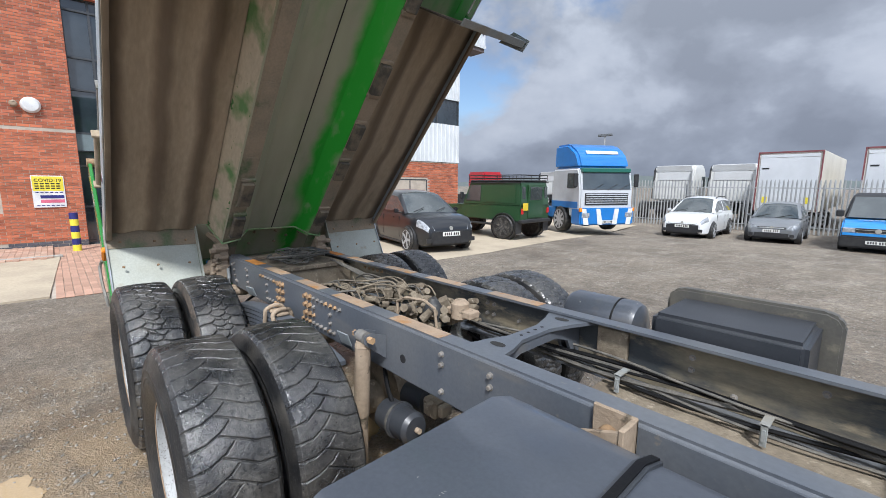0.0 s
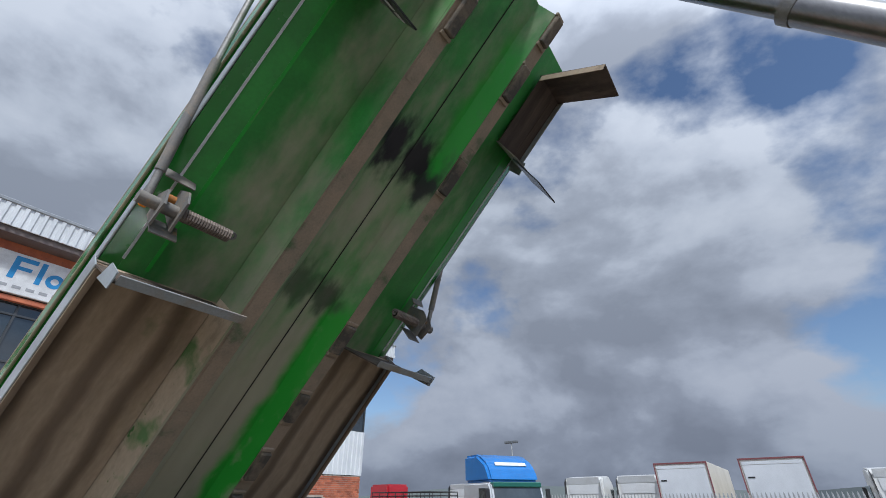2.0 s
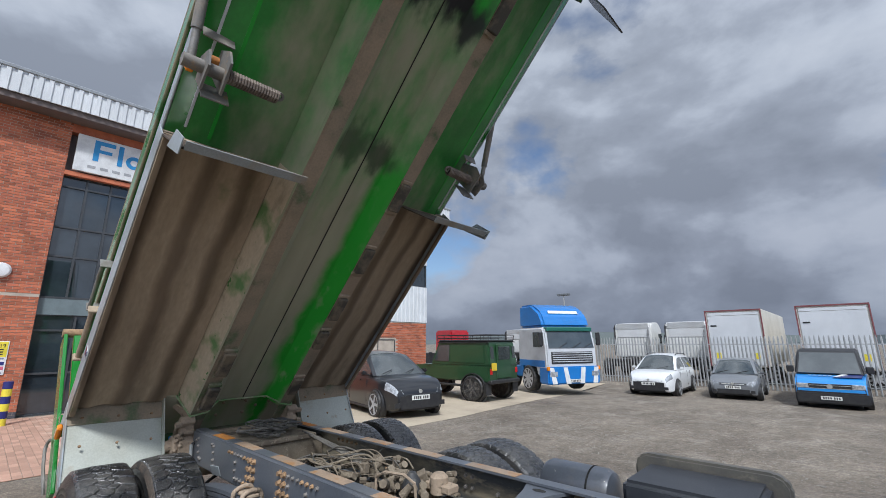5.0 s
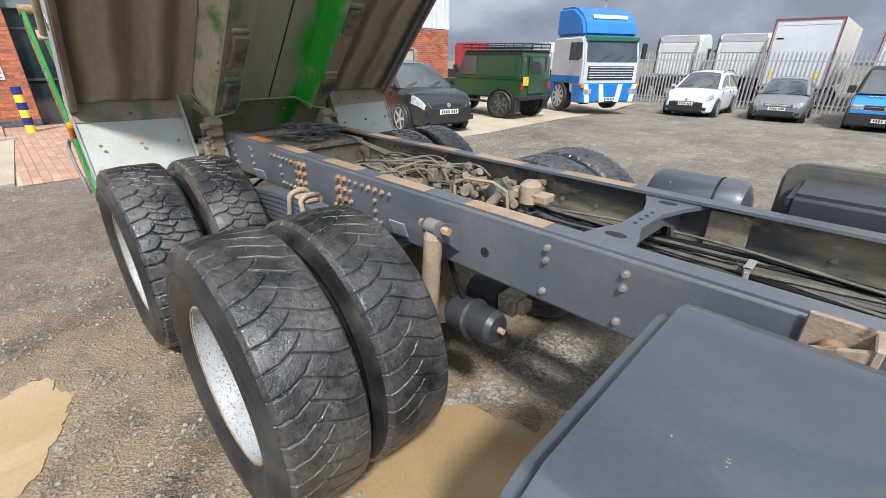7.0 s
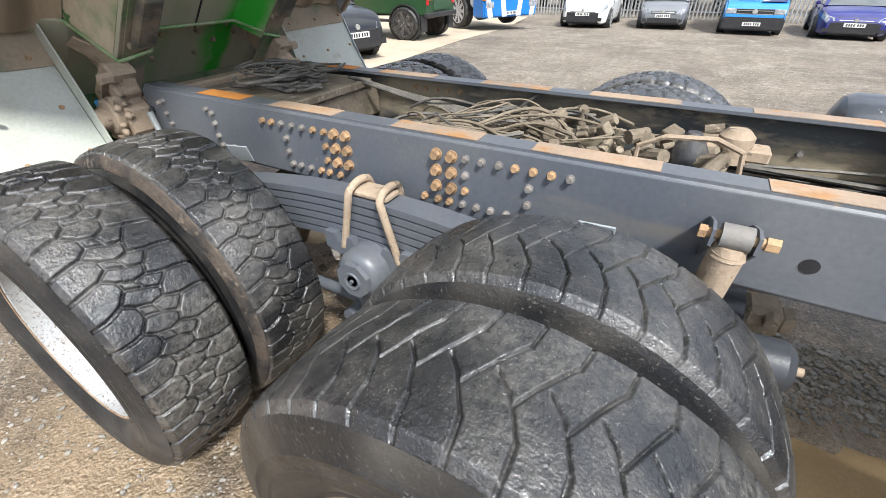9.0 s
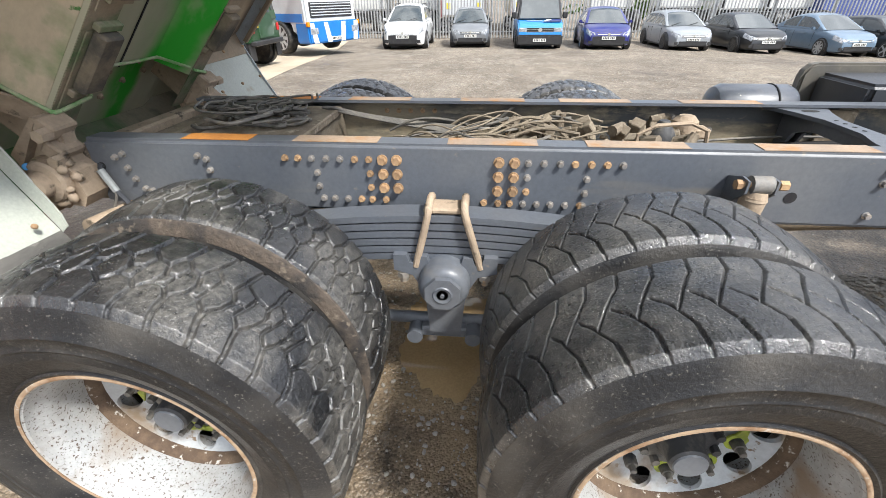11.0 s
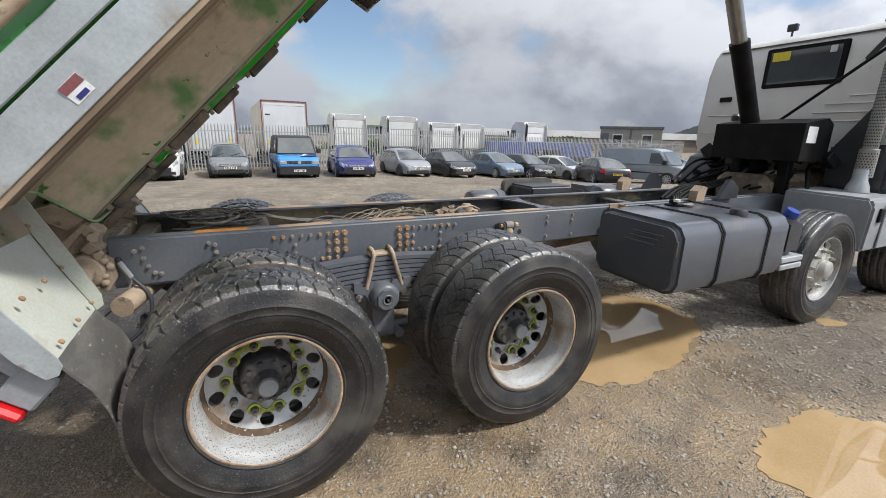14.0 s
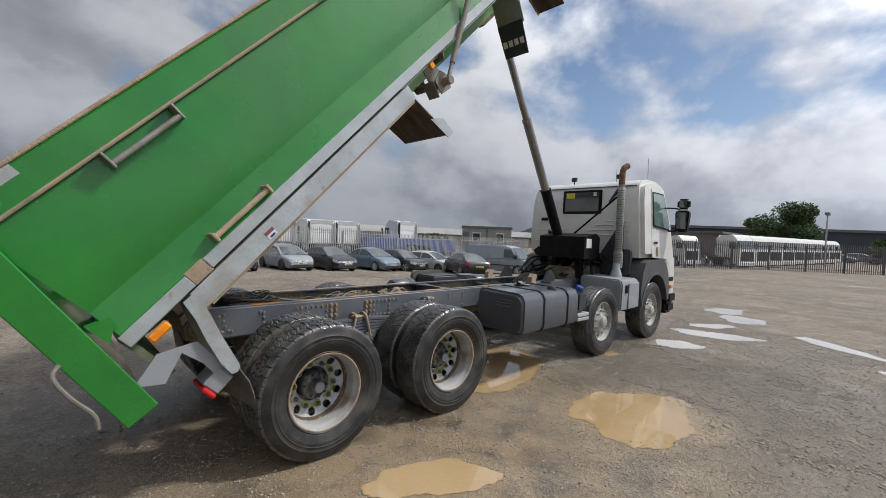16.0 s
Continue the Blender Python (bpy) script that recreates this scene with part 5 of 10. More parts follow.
part("valve", lathe(fresh(), [(0, 0.92), (0.055, 0.92), (0.06, 0.98), (0.045, 1.01), (0.02, 1.05), (0, 1.05)], 16, "z", (0.86, 0.04, 0)), M["hub"], truck)
part("valve", box(lathe(fresh(), [(0, 0.95), (0.05, 0.95), (0.05, 1.03), (0.03, 1.05), (0, 1.05)], 14, "z", (0.98, 0.13, 0)), 0.9, 1.08, 0.10, 0.18, 0.96, 1.0, 0.006), M["mud_tan"], truck)

# loose cables heaped on the rear plate, and a loom along the far rail
rnd = random.Random(7)
for k in range(22):
    cx, cy = -0.80 + rnd.uniform(-0.12, 0.12), rnd.uniform(-0.16, 0.16)
    rx, ry = rnd.uniform(0.06, 0.26), rnd.uniform(0.04, 0.18)
    z0 = 1.040 + 0.0025 * k
    a0, turns = rnd.uniform(0, 6.28), rnd.uniform(3.0, 7.5)
    pts = [(cx + rx * math.cos(a0 + turns * j / 10) + rnd.uniform(-0.03, 0.03), max(-0.30, min(0.33, cy + ry * math.sin(a0 + turns * j / 10) + rnd.uniform(-0.03, 0.03))), z0 + rnd.uniform(0, 0.022)) for j in range(11)]
    part("cable", hose(fresh(), pts, rnd.choice((0.0035, 0.005, 0.008)), 6), M["cable"], truck)
for k in range(6):
    pts = [(-0.62 + 0.01 * k, 0.20, 1.05), (-0.40, 0.27 + 0.01 * k, 0.98), (0.1, 0.28, 0.90 + 0.008 * k)]
    part("cable", hose(fresh(), pts, 0.006, 6), M["cable"], truck)
for k in range(7):
    pts = [(0.9, 0.24, 0.90)]
    for j in range(9):
        pts.append((1.1 + 0.32 * j, 0.24 + 0.05 * math.sin(j * 1.3 + k) + 0.006 * k, 0.862 + 0.008 * k + 0.012 * math.sin(j * 0.9 + 2 * k)))
    part("cable", hose(fresh(), pts, 0.006 + 0.002 * (k % 3), 6), M["black"] if k % 2 else M["cable"], truck)
for x in (1.85, 2.33, 0.95, 2.85):
    clip = box(fresh(), x - 0.010, x + 0.010, 0.150, 0.156, 0.84, 0.918, 0.002)
    box(clip, x - 0.013, x + 0.013, 0.150, 0.24, 0.911, 0.916)
    box(clip, x - 0.006, x + 0.006, 0.144, 0.150, 0.86, 0.90, 0.001)
    part("clip", clip, M["galv_dirty"], truck, "small bent metal cable clip")
part("cable", hose(fresh(), [(-1.27, -0.37, 0.963), (-1.268, -0.405, 0.960), (-1.23, -0.415, 0.882), (-1.15, -0.43, 0.78), (-1.155, -0.45, 0.678), (-1.22, -0.48, 0.588), (-1.31, -0.50, 0.545)], 0.010, 8), M["plastic"], truck, "dark cable hanging from the rail")
part("cable", hose(fresh(), [(-1.268, -0.39, 0.960), (-1.25, -0.412, 0.90), (-1.21, -0.425, 0.863), (-1.28, -0.46, 0.75), (-1.39, -0.56, 0.69)], 0.005, 8), M["cable"], truck)
part("tape", rod(fresh(), (-1.262, -0.408, 0.952), (-1.222, -0.417, 0.872), 0.0135, 0.013, 8), M["galv_dirty"], truck, "scuffed foil wrap on the cable")


# springs
def spring_pack(sign):
    top = None
    for k in range(6):
        half = 0.70 - 0.055 * k if k else 0.72
        n = 18
        z0 = 0.874 - 0.029 * k
        poly = []
        for j in range(n + 1):
            t = -1 + 2 * j / n
            poly.append((0.028 + half * t, z0 - 0.075 * (half * t / 0.70) ** 2))
        poly += [(x, z - 0.0225) for x, z in reversed(poly)]
        lf = part("leaf", prism(fresh(), poly, sign * 0.535, sign * 0.445, "y"), M["chassis"], top or truck, "" if top else "grey painted leaf spring")
        top = top or lf
    top.name = "leaf_spring"
    for dx in (-0.052, 0.062):
        x = 0.028 + dx
        y0, y1 = sign * 0.553, sign * 0.432
        part("u_bolt", hose(fresh(), [(x + dx * 0.95, y0, 0.69), (x + dx * 0.12, y0, 0.87), (x, y0, 0.905), (x, (y0 + y1) / 2, 0.925), (x, y1, 0.905), (x, y1, 0.70)], 0.0125, 10), M["mud_tan"], truck, "tan U-bolt over the leaf spring")
    part("clamp", box(fresh(), -0.045, 0.10, min(sign * 0.53, sign * 0.45), max(sign * 0.53, sign * 0.45), 0.876, 0.90, 0.008), M["mud_tan"], truck)
    sd = fresh()
    ya, yb = sorted((sign * 0.56, sign * 0.42))
    prism(sd, [(-0.15, 0.735), (-0.105, 0.735), (-0.095, 0.705), (-0.075, 0.705), (-0.066, 0.732), (-0.035, 0.732), (-0.025, 0.700), (0.080, 0.700), (0.090, 0.732), (0.121, 0.732), (0.130, 0.705), (0.150, 0.705), (0.160, 0.735), (0.205, 0.735), (0.205, 0.675), (0.14, 0.655), (0.10, 0.58), (0.085, 0.40), (-0.03, 0.40), (-0.045, 0.58), (-0.085, 0.655), (-0.15, 0.675)], ya, yb, "y")
    part("saddle", sd, M["chassis"], truck, "grey cast spring saddle")
    tr = lathe(fresh(), [(0.0, -0.632), (0.055, -0.632), (0.066, -0.630), (0.080, -0.620), (0.088, -0.600), (0.088, -0.50)], 32, "y", (0.027, 0, 0.640))
    for k, (r0, r1, ya_, yb_) in enumerate(((0.066, 0.064, -0.632, -0.646),)):
        bmesh.ops.create_cone(tr, cap_ends=True, segments=8, radius1=r0, radius2=r1, depth=0.016, matrix=pose(0.027, -0.640, 0.640, 90, 22.5, 0))
    lathe(tr, [(0.034, -0.6485), (0.030, -0.653), (0.020, -0.6485), (0.0, -0.6485)], 20, "y", (0.027, 0, 0.640))
    rod(tr, (0.027, -0.648, 0.640), (0.027, -0.657, 0.640), 0.007, None, 8)
    if sign > 0:
        bmesh.ops.transform(tr, matrix=Matrix.Scale(-1, 4, (0, 1, 0)), verts=tr.verts)
        bmesh.ops.reverse_faces(tr, faces=tr.faces)
    part("trunnion_cap", tr, M["chassis"], truck, "round grey trunnion cap")
    ro = fresh()
    rod(ro, (0.02, sign * 0.48, 0.40), (-0.52, sign * 0.48, 0.40), 0.024)
    rod(ro, (0.02, sign * 0.48, 0.40), (0.56, sign * 0.48, 0.40), 0.024)
    for x in (-0.09, 0.13):
        rod(ro, (x, sign * 0.47, 0.375), (x, sign * 0.57, 0.375), 0.03)
    box(ro, -0.07, 0.11, min(sign * .44, sign * .54), max(sign * .44, sign * .54), 0.355, 0.40, 0.008)
    part("torque_rod", ro, M["chassis"], truck)
    for x in (-0.12, 0.165):
        part("stud", rod(rod(fresh(), (x, sign * 0.545, 0.715), (x, sign * 0.545, 0.62), 0.013), (x, sign * 0.545, 0.66), (x, sign * 0.545, 0.64), 0.022, None, 6), M["bracket"], truck)


spring_pack(-1), spring_pack(1)
part("clamp", box(fresh(), -0.02, 0.075, -0.53, -0.45, 0.69, 0.722, 0.006), M["orange_rust"], truck)

# dampers, small plates, brake chambers
for sign in (-1, 1):
    d = fresh()
    rod(d, (0.945, sign * 0.48, 0.60), (0.972, sign * 0.48, 0.955), 0.036, None, 18)
    rod(d, (0.94, sign * 0.48, 0.36), (0.945, sign * 0.48, 0.60), 0.030, None, 14)
    rod(d, (0.972, sign * 0.48, 0.945), (0.973, sign * 0.48, 0.972), 0.038, 0.030, 18)
    damper = part("damper", d, M["mud_tan"], truck, "tan muddy shock absorber")
    part("eye", rod(fresh(), (0.946, sign * 0.48, 0.990), (1.004, sign * 0.48, 0.990), 0.028, None, 18), M["bracket"], damper)
    part("pin", rod(rod(fresh(), (0.915, sign * 0.48, 0.990), (1.03, sign * 0.48, 0.990), 0.011), (1.028, sign * 0.48, 0.990), (1.052, sign * 0.48, 0.990), 0.016, None, 6), M["rust_bolt"], damper)
    part("pin_head", rod(fresh(), (0.905, sign * 0.48, 0.990), (0.920, sign * 0.48, 0.990), 0.016, None, 6), M["rust_bolt"], damper)
    ya, yb = sorted((sign * 0.386, sign * 0.50))
    for xa in (0.928, 1.012):
        part("bracket", prism(fresh(), [(ya if sign < 0 else yb, 1.008), (sign * 0.46, 1.010), (sign * 0.387, 0.985), (sign * 0.387, 0.875), (ya if sign < 0 else yb, 0.968)], xa, xa + 0.007, "x"), M["chassis"], damper, "grey bracket plate")
for x, z, tilt in ((-0.695, 0.865, 14), (0.69, 0.885, 4)):
    part("plate", box(fresh(), -0.048, 0.048, -0.003, 0.003, -0.038, 0.038, 0.003), M["galv"], truck, "small bare metal plate under the rail", m=pose(x, -0.415, z, 20, 0, tilt))
for x, sx in ((0.675, 1), (-0.675, -1)):
    for sign in (-1, 1):
        cb = lathe(fresh(), [(0, 0), (0.055, 0.0), (0.072, 0.02), (0.072, 0.10), (0.080, 0.105), (0.080, 0.125), (0.070, 0.13), (0.070, 0.215), (0.055, 0.235), (0.0, 0.24)], 26, "x")
        ch = part("brake_chamber", cb, M["plastic"], truck, "round dark brake chamber", m=pose(x + sx * 0.31, sign * 0.375, 0.595, 0, -3 * sx if sx > 0 else 0, 0 if sx > 0 else 180))
        part("band", lathe(fresh(), [(0.083, 0.108), (0.083, 0.122), (0.079, 0.122), (0.079, 0.108)], 26, "x", closed=True), M["hub"], ch)
        part("stud", rod(fresh(), (0.235, 0, 0), (0.262, 0, 0), 0.012), M["mud_tan"], ch)
        part("hose", hose(fresh(), [(x + sx * 0.37, sign * 0.375, 0.66), (x + sx * 0.30, sign * 0.36, 0.73), (x + sx * 0.20, sign * 0.3, 0.80)], 0.011), M["black"], truck)
part("actuator", rod(fresh(), (0.96, -0.20, 0.615), (1.11, -0.20, 0.635), 0.068, None, 24), M["plastic"], truck, "dark spring brake cylinder")
part("bracket", box(box(rod(fresh(), (1.17, -0.235, 0.66), (1.17, -0.275, 0.655), 0.018, None, 6), 1.11, 1.20, -0.25, -0.15, 0.585, 0.675, 0.012), 1.20, 1.235, -0.235, -0.17, 0.605, 0.660, 0.006), M["mud"], truck, "muddy end casting of the brake cylinder")


# ---- wheels ----
def seg_dist(a, y, p, q):
    """Distance to a short line, repeated at every pitch round the tyre."""
    best = np.full(a.shape, 9.0)
    dx, dy = q[0] - p[0], q[1] - p[1]
    for shift in (-1, 0, 1):
        u = (a % 1.0) - p[0] + shift
        t = np.clip((u * dx + (y - p[1]) * dy) / (dx * dx + dy * dy), 0, 1)
        best = np.minimum(best, np.hypot(u - t * dx, y - p[1] - t * dy))
    return best


def groove_worn(a, b):
    """Slanting sipes that meet in a broken herringbone; worn wide at the shoulder."""
    y = b * 1.87
    a = a + 0.03 * np.sin(1.7 * a + 2.0 * b) + 0.02 * np.sin(1.4 * a + 5 * b)
    d = np.full(a.shape, 9.0)
    for p, q, wide in (((0.10, -1.80), (0.18, -1.05), 0.020), ((0.18, -1.05), (0.62, -0.22), 0.0), ((0.55, -0.32), (0.95, 0.10), 0.0), ((0.42, -0.46), (0.02, 0.28), 0.0),
                       ((0.02, 0.28), (-0.40, 0.98), 0.008), ((0.60, 0.92), (0.46, 1.80), 0.012)):
        d = np.minimum(d, seg_dist(a, y, p, q) - wide)
    return np.maximum(d, 0)


def groove_net(a, b):
    """Long shoulder slots that fork into an angular net of small blocks along the middle."""
    y = b * 1.95
    a = a + 0.06 * np.sin(1.9 * a + 2.3 * b) + 0.05 * np.sin(0.7 * a + 6 * b)
    d = np.full(a.shape, 9.0)
    for p, q, wide in (((-0.10, -1.95), (0.04, -0.92), 0.022), ((0.04, -0.92), (0.40, -0.52), 0.004), ((0.04, -0.92), (-0.24, -0.55), 0.0), ((0.40, -0.52), (0.76, -0.55), 0.0),
                       ((0.40, -0.52), (0.26, 0.02), 0.004), ((0.76, -0.55), (0.62, -0.10), 0.0), ((0.26, 0.02), (0.62, -0.10), 0.0), ((0.26, 0.02), (0.10, 0.46), 0.0), ((0.62, -0.10), (0.74, 0.34), 0.004),
                       ((0.74, 0.34), (1.10, 0.46), 0.0), ((0.74, 0.34), (0.50, 0.90), 0.004), ((0.10, 0.46), (0.50, 0.90), 0.0), ((0.50, 0.90), (0.36, 1.95), 0.022)):
        d = np.minimum(d, seg_dist(a, y, p, q) - wide)
    return np.maximum(d, 0)


def groove_rib(a, b):
    best = np.ones_like(a)
    for c in (-0.62, -0.22, 0.22, 0.62):
        best = np.minimum(best, np.abs(b - c - 0.02 * np.sin(a * 6.28)) * 2.0)
    return best


def tyre_tread(name, groove, count, n, m, R, half, width, deep, material):
    ang = np.linspace(0, 2 * np.pi, n, endpoint=False)
    b = np.linspace(-1.0, 1.0, m)
    A, B = np.meshgrid(ang, b, indexing="ij")
    d = groove(A * count / (2 * np.pi), B) * (2 * np.pi * R / count)
    cut = np.clip(1.0 - np.clip((d - width) / (0.0009 + width * 0.6), 0, 1), 0, 1)
    soft = np.clip(1.0 - d / (width * 4.5), 0, 1) ** 2 * 0.0009
    rng = np.random.default_rng(count)
    crown = R - 0.010 * np.abs(B) ** 2.4 - 0.016 * np.clip(np.abs(B) - 0.90, 0, 1) / 0.1
    rough_ = 0.0009 * np.sin(9 * A + 4 * B) + 0.0006 * np.sin(23 * A - 7 * B)
    deep = deep * (0.82 + 0.18 * np.sin(7.0 * A + 3 * B) * np.sin(4.0 * A - 9 * B))
    deep = deep * (1 - 0.30 * np.clip((np.abs(B) - 0.72) / 0.2, 0, 1))
    rad = crown - deep * cut - soft + rough_ + rng.normal(0, 0.00035, A.shape)
    verts = np.stack([rad * np.cos(A), half * B, rad * np.sin(A)], -1).reshape(-1, 3)
    i, j = np.meshgrid(np.arange(n), np.arange(m - 1), indexing="ij")
    k = (i + 1) % n
    faces = np.stack([i * m + j, i * m + j + 1, k * m + j + 1, k * m + j], -1).reshape(-1, 4)
    me = bpy.data.meshes.new(name)
    me.from_pydata(verts.tolist(), [], faces.tolist())
    me.polygons.foreach_set("use_smooth", np.ones(len(faces), bool))
    me.materials.append(material)
    return me


TR, TH, TW = 0.517, 0.138, 0.157


def tyre_walls(material):
    prof = []
    for s in (-1, 1):
        side = [(TR - 0.0245, s * TH), (TR - 0.045, s * (TH + 0.010)), (TR - 0.075, s * (TW - 0.004)), (TR - 0.078, s * (TW - 0.0015)), (0.4320, s * TW), (0.4305, s * (TW + 0.0016)), (0.4285, s * (TW + 0.0016)), (0.4270, s * TW), (0.4000, s * TW), (0.3985, s * (TW + 0.0014)), (0.3965, s * (TW + 0.0014)), (0.3950, s * (TW - 0.0005)), (0.388, s * (TW - 0.001)), (0.375, s * (TW + 0.002)), (0.365, s * (TW - 0.003)), (0.335, s * (TW - 0.014)), (0.312, s * (TW - 0.028)), (0.306, s * (TW - 0.024)), (0.296, s * (TW - 0.030)), (0.287, s * (TW - 0.046))]
        prof += side if s < 0 else side[::-1]
    bm = fresh()
    lathe(bm, prof[:len(prof) // 2], 96, "y")
    cap = [f for f in bm.faces if len(f.verts) > 10]
    bmesh.ops.delete(bm, geom=cap, context="FACES_ONLY")
    lathe(bm, prof[len(prof) // 2:], 96, "y")
    cap = [f for f in bm.faces if len(f.verts) > 10]
    bmesh.ops.delete(bm, geom=cap, context="FACES_ONLY")
    return mesh_of("sidewall", bm, material, 50)


tread_worn = tyre_tread("tyre", groove_worn, 46, 1700, 130, TR, TH, 0.0013, 0.0095, M["tyre"])
tread_net = tyre_tread("tyre", groove_net, 44, 1500, 120, TR, TH, 0.0025, 0.013, M["tyre_dry"])
tread_far = tyre_tread("tyre", groove_net, 46, 520, 44, TR, TH, 0.0040, 0.010, M["tyre"])
tread_rib = tyre_tread("tyre", groove_rib, 60, 300, 40, TR, TH, 0.003, 0.010, M["tyre"])
walls_wet, walls_dry = tyre_walls(M["tyre_side"]), tyre_walls(M["tyre_side"])


def pierced_disc(r0, r1, rh, hole, count, y0, y1, n=60):
    """A dished ring between two radii with round hand holes in it."""
    bm = fresh()

    def ring(cx, cz, r, k):
        vs = [bm.verts.new((cx + r * math.cos(2 * math.pi * j / k), 0, cz + r * math.sin(2 * math.pi * j / k))) for j in range(k)]
        return [bm.edges.new((vs[j], vs[(j + 1) % k])) for j in range(k)]
    edges = ring(0, 0, r1, n) + ring(0, 0, r0, n // 2)
    for j in range(count):
        t = 2 * math.pi * (j + 0.5) / count
        edges += ring(rh * math.cos(t), rh * math.sin(t), hole, 16)
    bmesh.ops.triangle_fill(bm, edges=edges, use_beauty=True, normal=(0, -1, 0))
    inside = []
    for f in bm.faces:
        c = f.calc_center_median()
        rr = math.hypot(c.x, c.z)
        if rr < r0 * 0.98 or any(math.hypot(c.x - rh * math.cos(2 * math.pi * (j + 0.5) / count), c.z - rh * math.sin(2 * math.pi * (j + 0.5) / count)) < hole * 0.9 for j in range(count)):
            inside.append(f)
    bmesh.ops.delete(bm, geom=inside, context="FACES_ONLY")
    for v in bm.verts:
        k = (math.hypot(v.co.x, v.co.z) - r0) / (r1 - r0)
        v.co.y = y0 + (y1 - y0) * k
    got = bmesh.ops.extrude_face_region(bm, geom=list(bm.faces))["geom"]
    bmesh.ops.translate(bm, vec=(0, 0.012, 0), verts=[v for v in got if isinstance(v, bmesh.types.BMVert)])
    bmesh.ops.recalc_face_normals(bm, faces=bm.faces)
    return bm


def rim_barrel():
    prof = [(0.292, -0.128), (0.300, -0.124), (0.302, -0.116), (0.290, -0.112), (0.284, -0.10), (0.280, 0.11), (0.296, 0.12), (0.288, 0.126), (0.270, 0.12), (0.262, 0.10), (0.262, -0.06), (0.270, -0.085), (0.279, -0.095), (0.283, -0.122)]
    return lathe(fresh(), prof, 72, "y", closed=True)


def nut():
    bm = fresh()
    bmesh.ops.create_cone(bm, cap_ends=True, segments=6, radius1=0.018, radius2=0.017, depth=0.03, matrix=pose(0, -0.015, 0, 90, 0, 0))
    bmesh.ops.create_cone(bm, cap_ends=True, segments=10, radius1=0.010, radius2=0.009, depth=0.02, matrix=pose(0, -0.038, 0, 90, 0, 0))
    return bm


rim_mesh = mesh_of("wheel", rim_barrel(), M["rim"], 40)
edge_mesh = mesh_of("rim_edge", lathe(fresh(), [(0.291, -0.1305), (0.302, -0.127), (0.305, -0.115), (0.297, -0.110), (0.287, -0.1285)], 72, "y", closed=True), M["rim_edge"], 60)
disc_rear = mesh_of("disc", pierced_disc(0.138, 0.262, 0.214, 0.031, 10, 0.112, 0.052), M["rim_disc"], 40)
gutter_mesh = mesh_of("rim_gutter", lathe(fresh(), [(0.2635, 0.020), (0.260, 0.030), (0.253, 0.038), (0.247, 0.046), (0.247, 0.060), (0.2635, 0.066)], 72, "y", closed=True), M["gutter"], 50)
disc_front = mesh_of("disc", pierced_disc(0.105, 0.270, 0.215, 0.027, 10, -0.105, -0.060), M["alloy"], 40)
nut_mesh = mesh_of("wheel_nut", nut(), M["hub"], 30)
nut_alloy = mesh_of("wheel_nut", nut(), M["alloy"], 30)
tag = fresh()
lathe(tag, [(0.030, -0.004), (0.030, -0.010), (0.019, -0.010), (0.019, -0.004)], 16, "y", closed=True)
prism(tag, [(0.022, -0.016), (0.022, 0.016), (0.075, 0.0)], -0.010, -0.004, "y")
tag_mesh = mesh_of("nut_pointer", tag, M["yellow"], 30)
hub_rear = mesh_of("hub", lathe(lathe(fresh(), [(0.0, 0.050), (0.070, 0.050), (0.100, 0.055), (0.110, 0.066), (0.112, 0.10), (0.120, 0.16)], 30, "y"), [(0, -0.016), (0.040, -0.016), (0.047, -0.010), (0.049, 0.02), (0.060, 0.045), (0.085, 0.054)], 28, "y"), M["hub"], 40)
cap_face = mesh_of("cap_face", lathe(fresh(), [(0.0, -0.0205), (0.039, -0.0205), (0.041, -0.016)], 28, "y"), M["chassis"], 40)
stud_ring = fresh()
for j in range(10):
    t = 2 * math.pi * j / 10
    rod(stud_ring, (0.091 * math.cos(t), 0.056, 0.091 * math.sin(t)), (0.091 * math.cos(t), 0.034, 0.091 * math.sin(t)), 0.011, None, 8)
stud_mesh = mesh_of("studs", stud_ring, M["hub"], 30)
hub_front = mesh_of("hub", lathe(fresh(), [(0, -0.165), (0.06, -0.165), (0.078, -0.155), (0.088, -0.115), (0.110, -0.108), (0.115, -0.06)], 30, "y"), M["alloy"], 40)


def wheel(x, y, z, side, tread, walls, kind, spin=0.0, label=""):
    """One road wheel; side -1 looks to -y. kind: outer, inner or front."""
    m = pose(x, y, z, 0, spin, 0 if side < 0 else 180)
    w = part("wheel", rim_mesh, None, truck, label, m=m)
    part("tyre", tread, None, w)
    part("sidewall", walls, None, w)
    if kind == "inner":
        return w
    if kind == "front":
        part("disc", disc_front, None, w)
        part("hub", hub_front, None, w)
    else:
        part("rim_edge", edge_mesh, None, w, "rusty rim edge")
        part("disc", disc_rear, None, w)
        part("hub", hub_rear, None, w, "dark muddy hub")
        tagged(part("studs", stud_mesh, None, w), kind="stuff")
        part("rim_gutter", gutter_mesh, None, w, "brown muddy ring round the disc")
        part("cap_face", cap_face, None, w)
    for j in range(10):
        t = 360 * j / 10
        r, yy = 0.1675, (-0.082 if kind == "front" else 0.094)
        me = nut_alloy if kind == "front" else nut_mesh
        mm = pose(r * math.cos(radians(t)), yy, r * math.sin(radians(t)))
        part("wheel_nut", me, None, w, m=mm)
        if kind == "outer" and (j + int(spin)) % 4 != 3:
            part("nut_pointer", tag_mesh, None, w, m=mm @ pose(0, 0, 0, 0, (90 if j % 2 else -90) - t, 0))
    return w


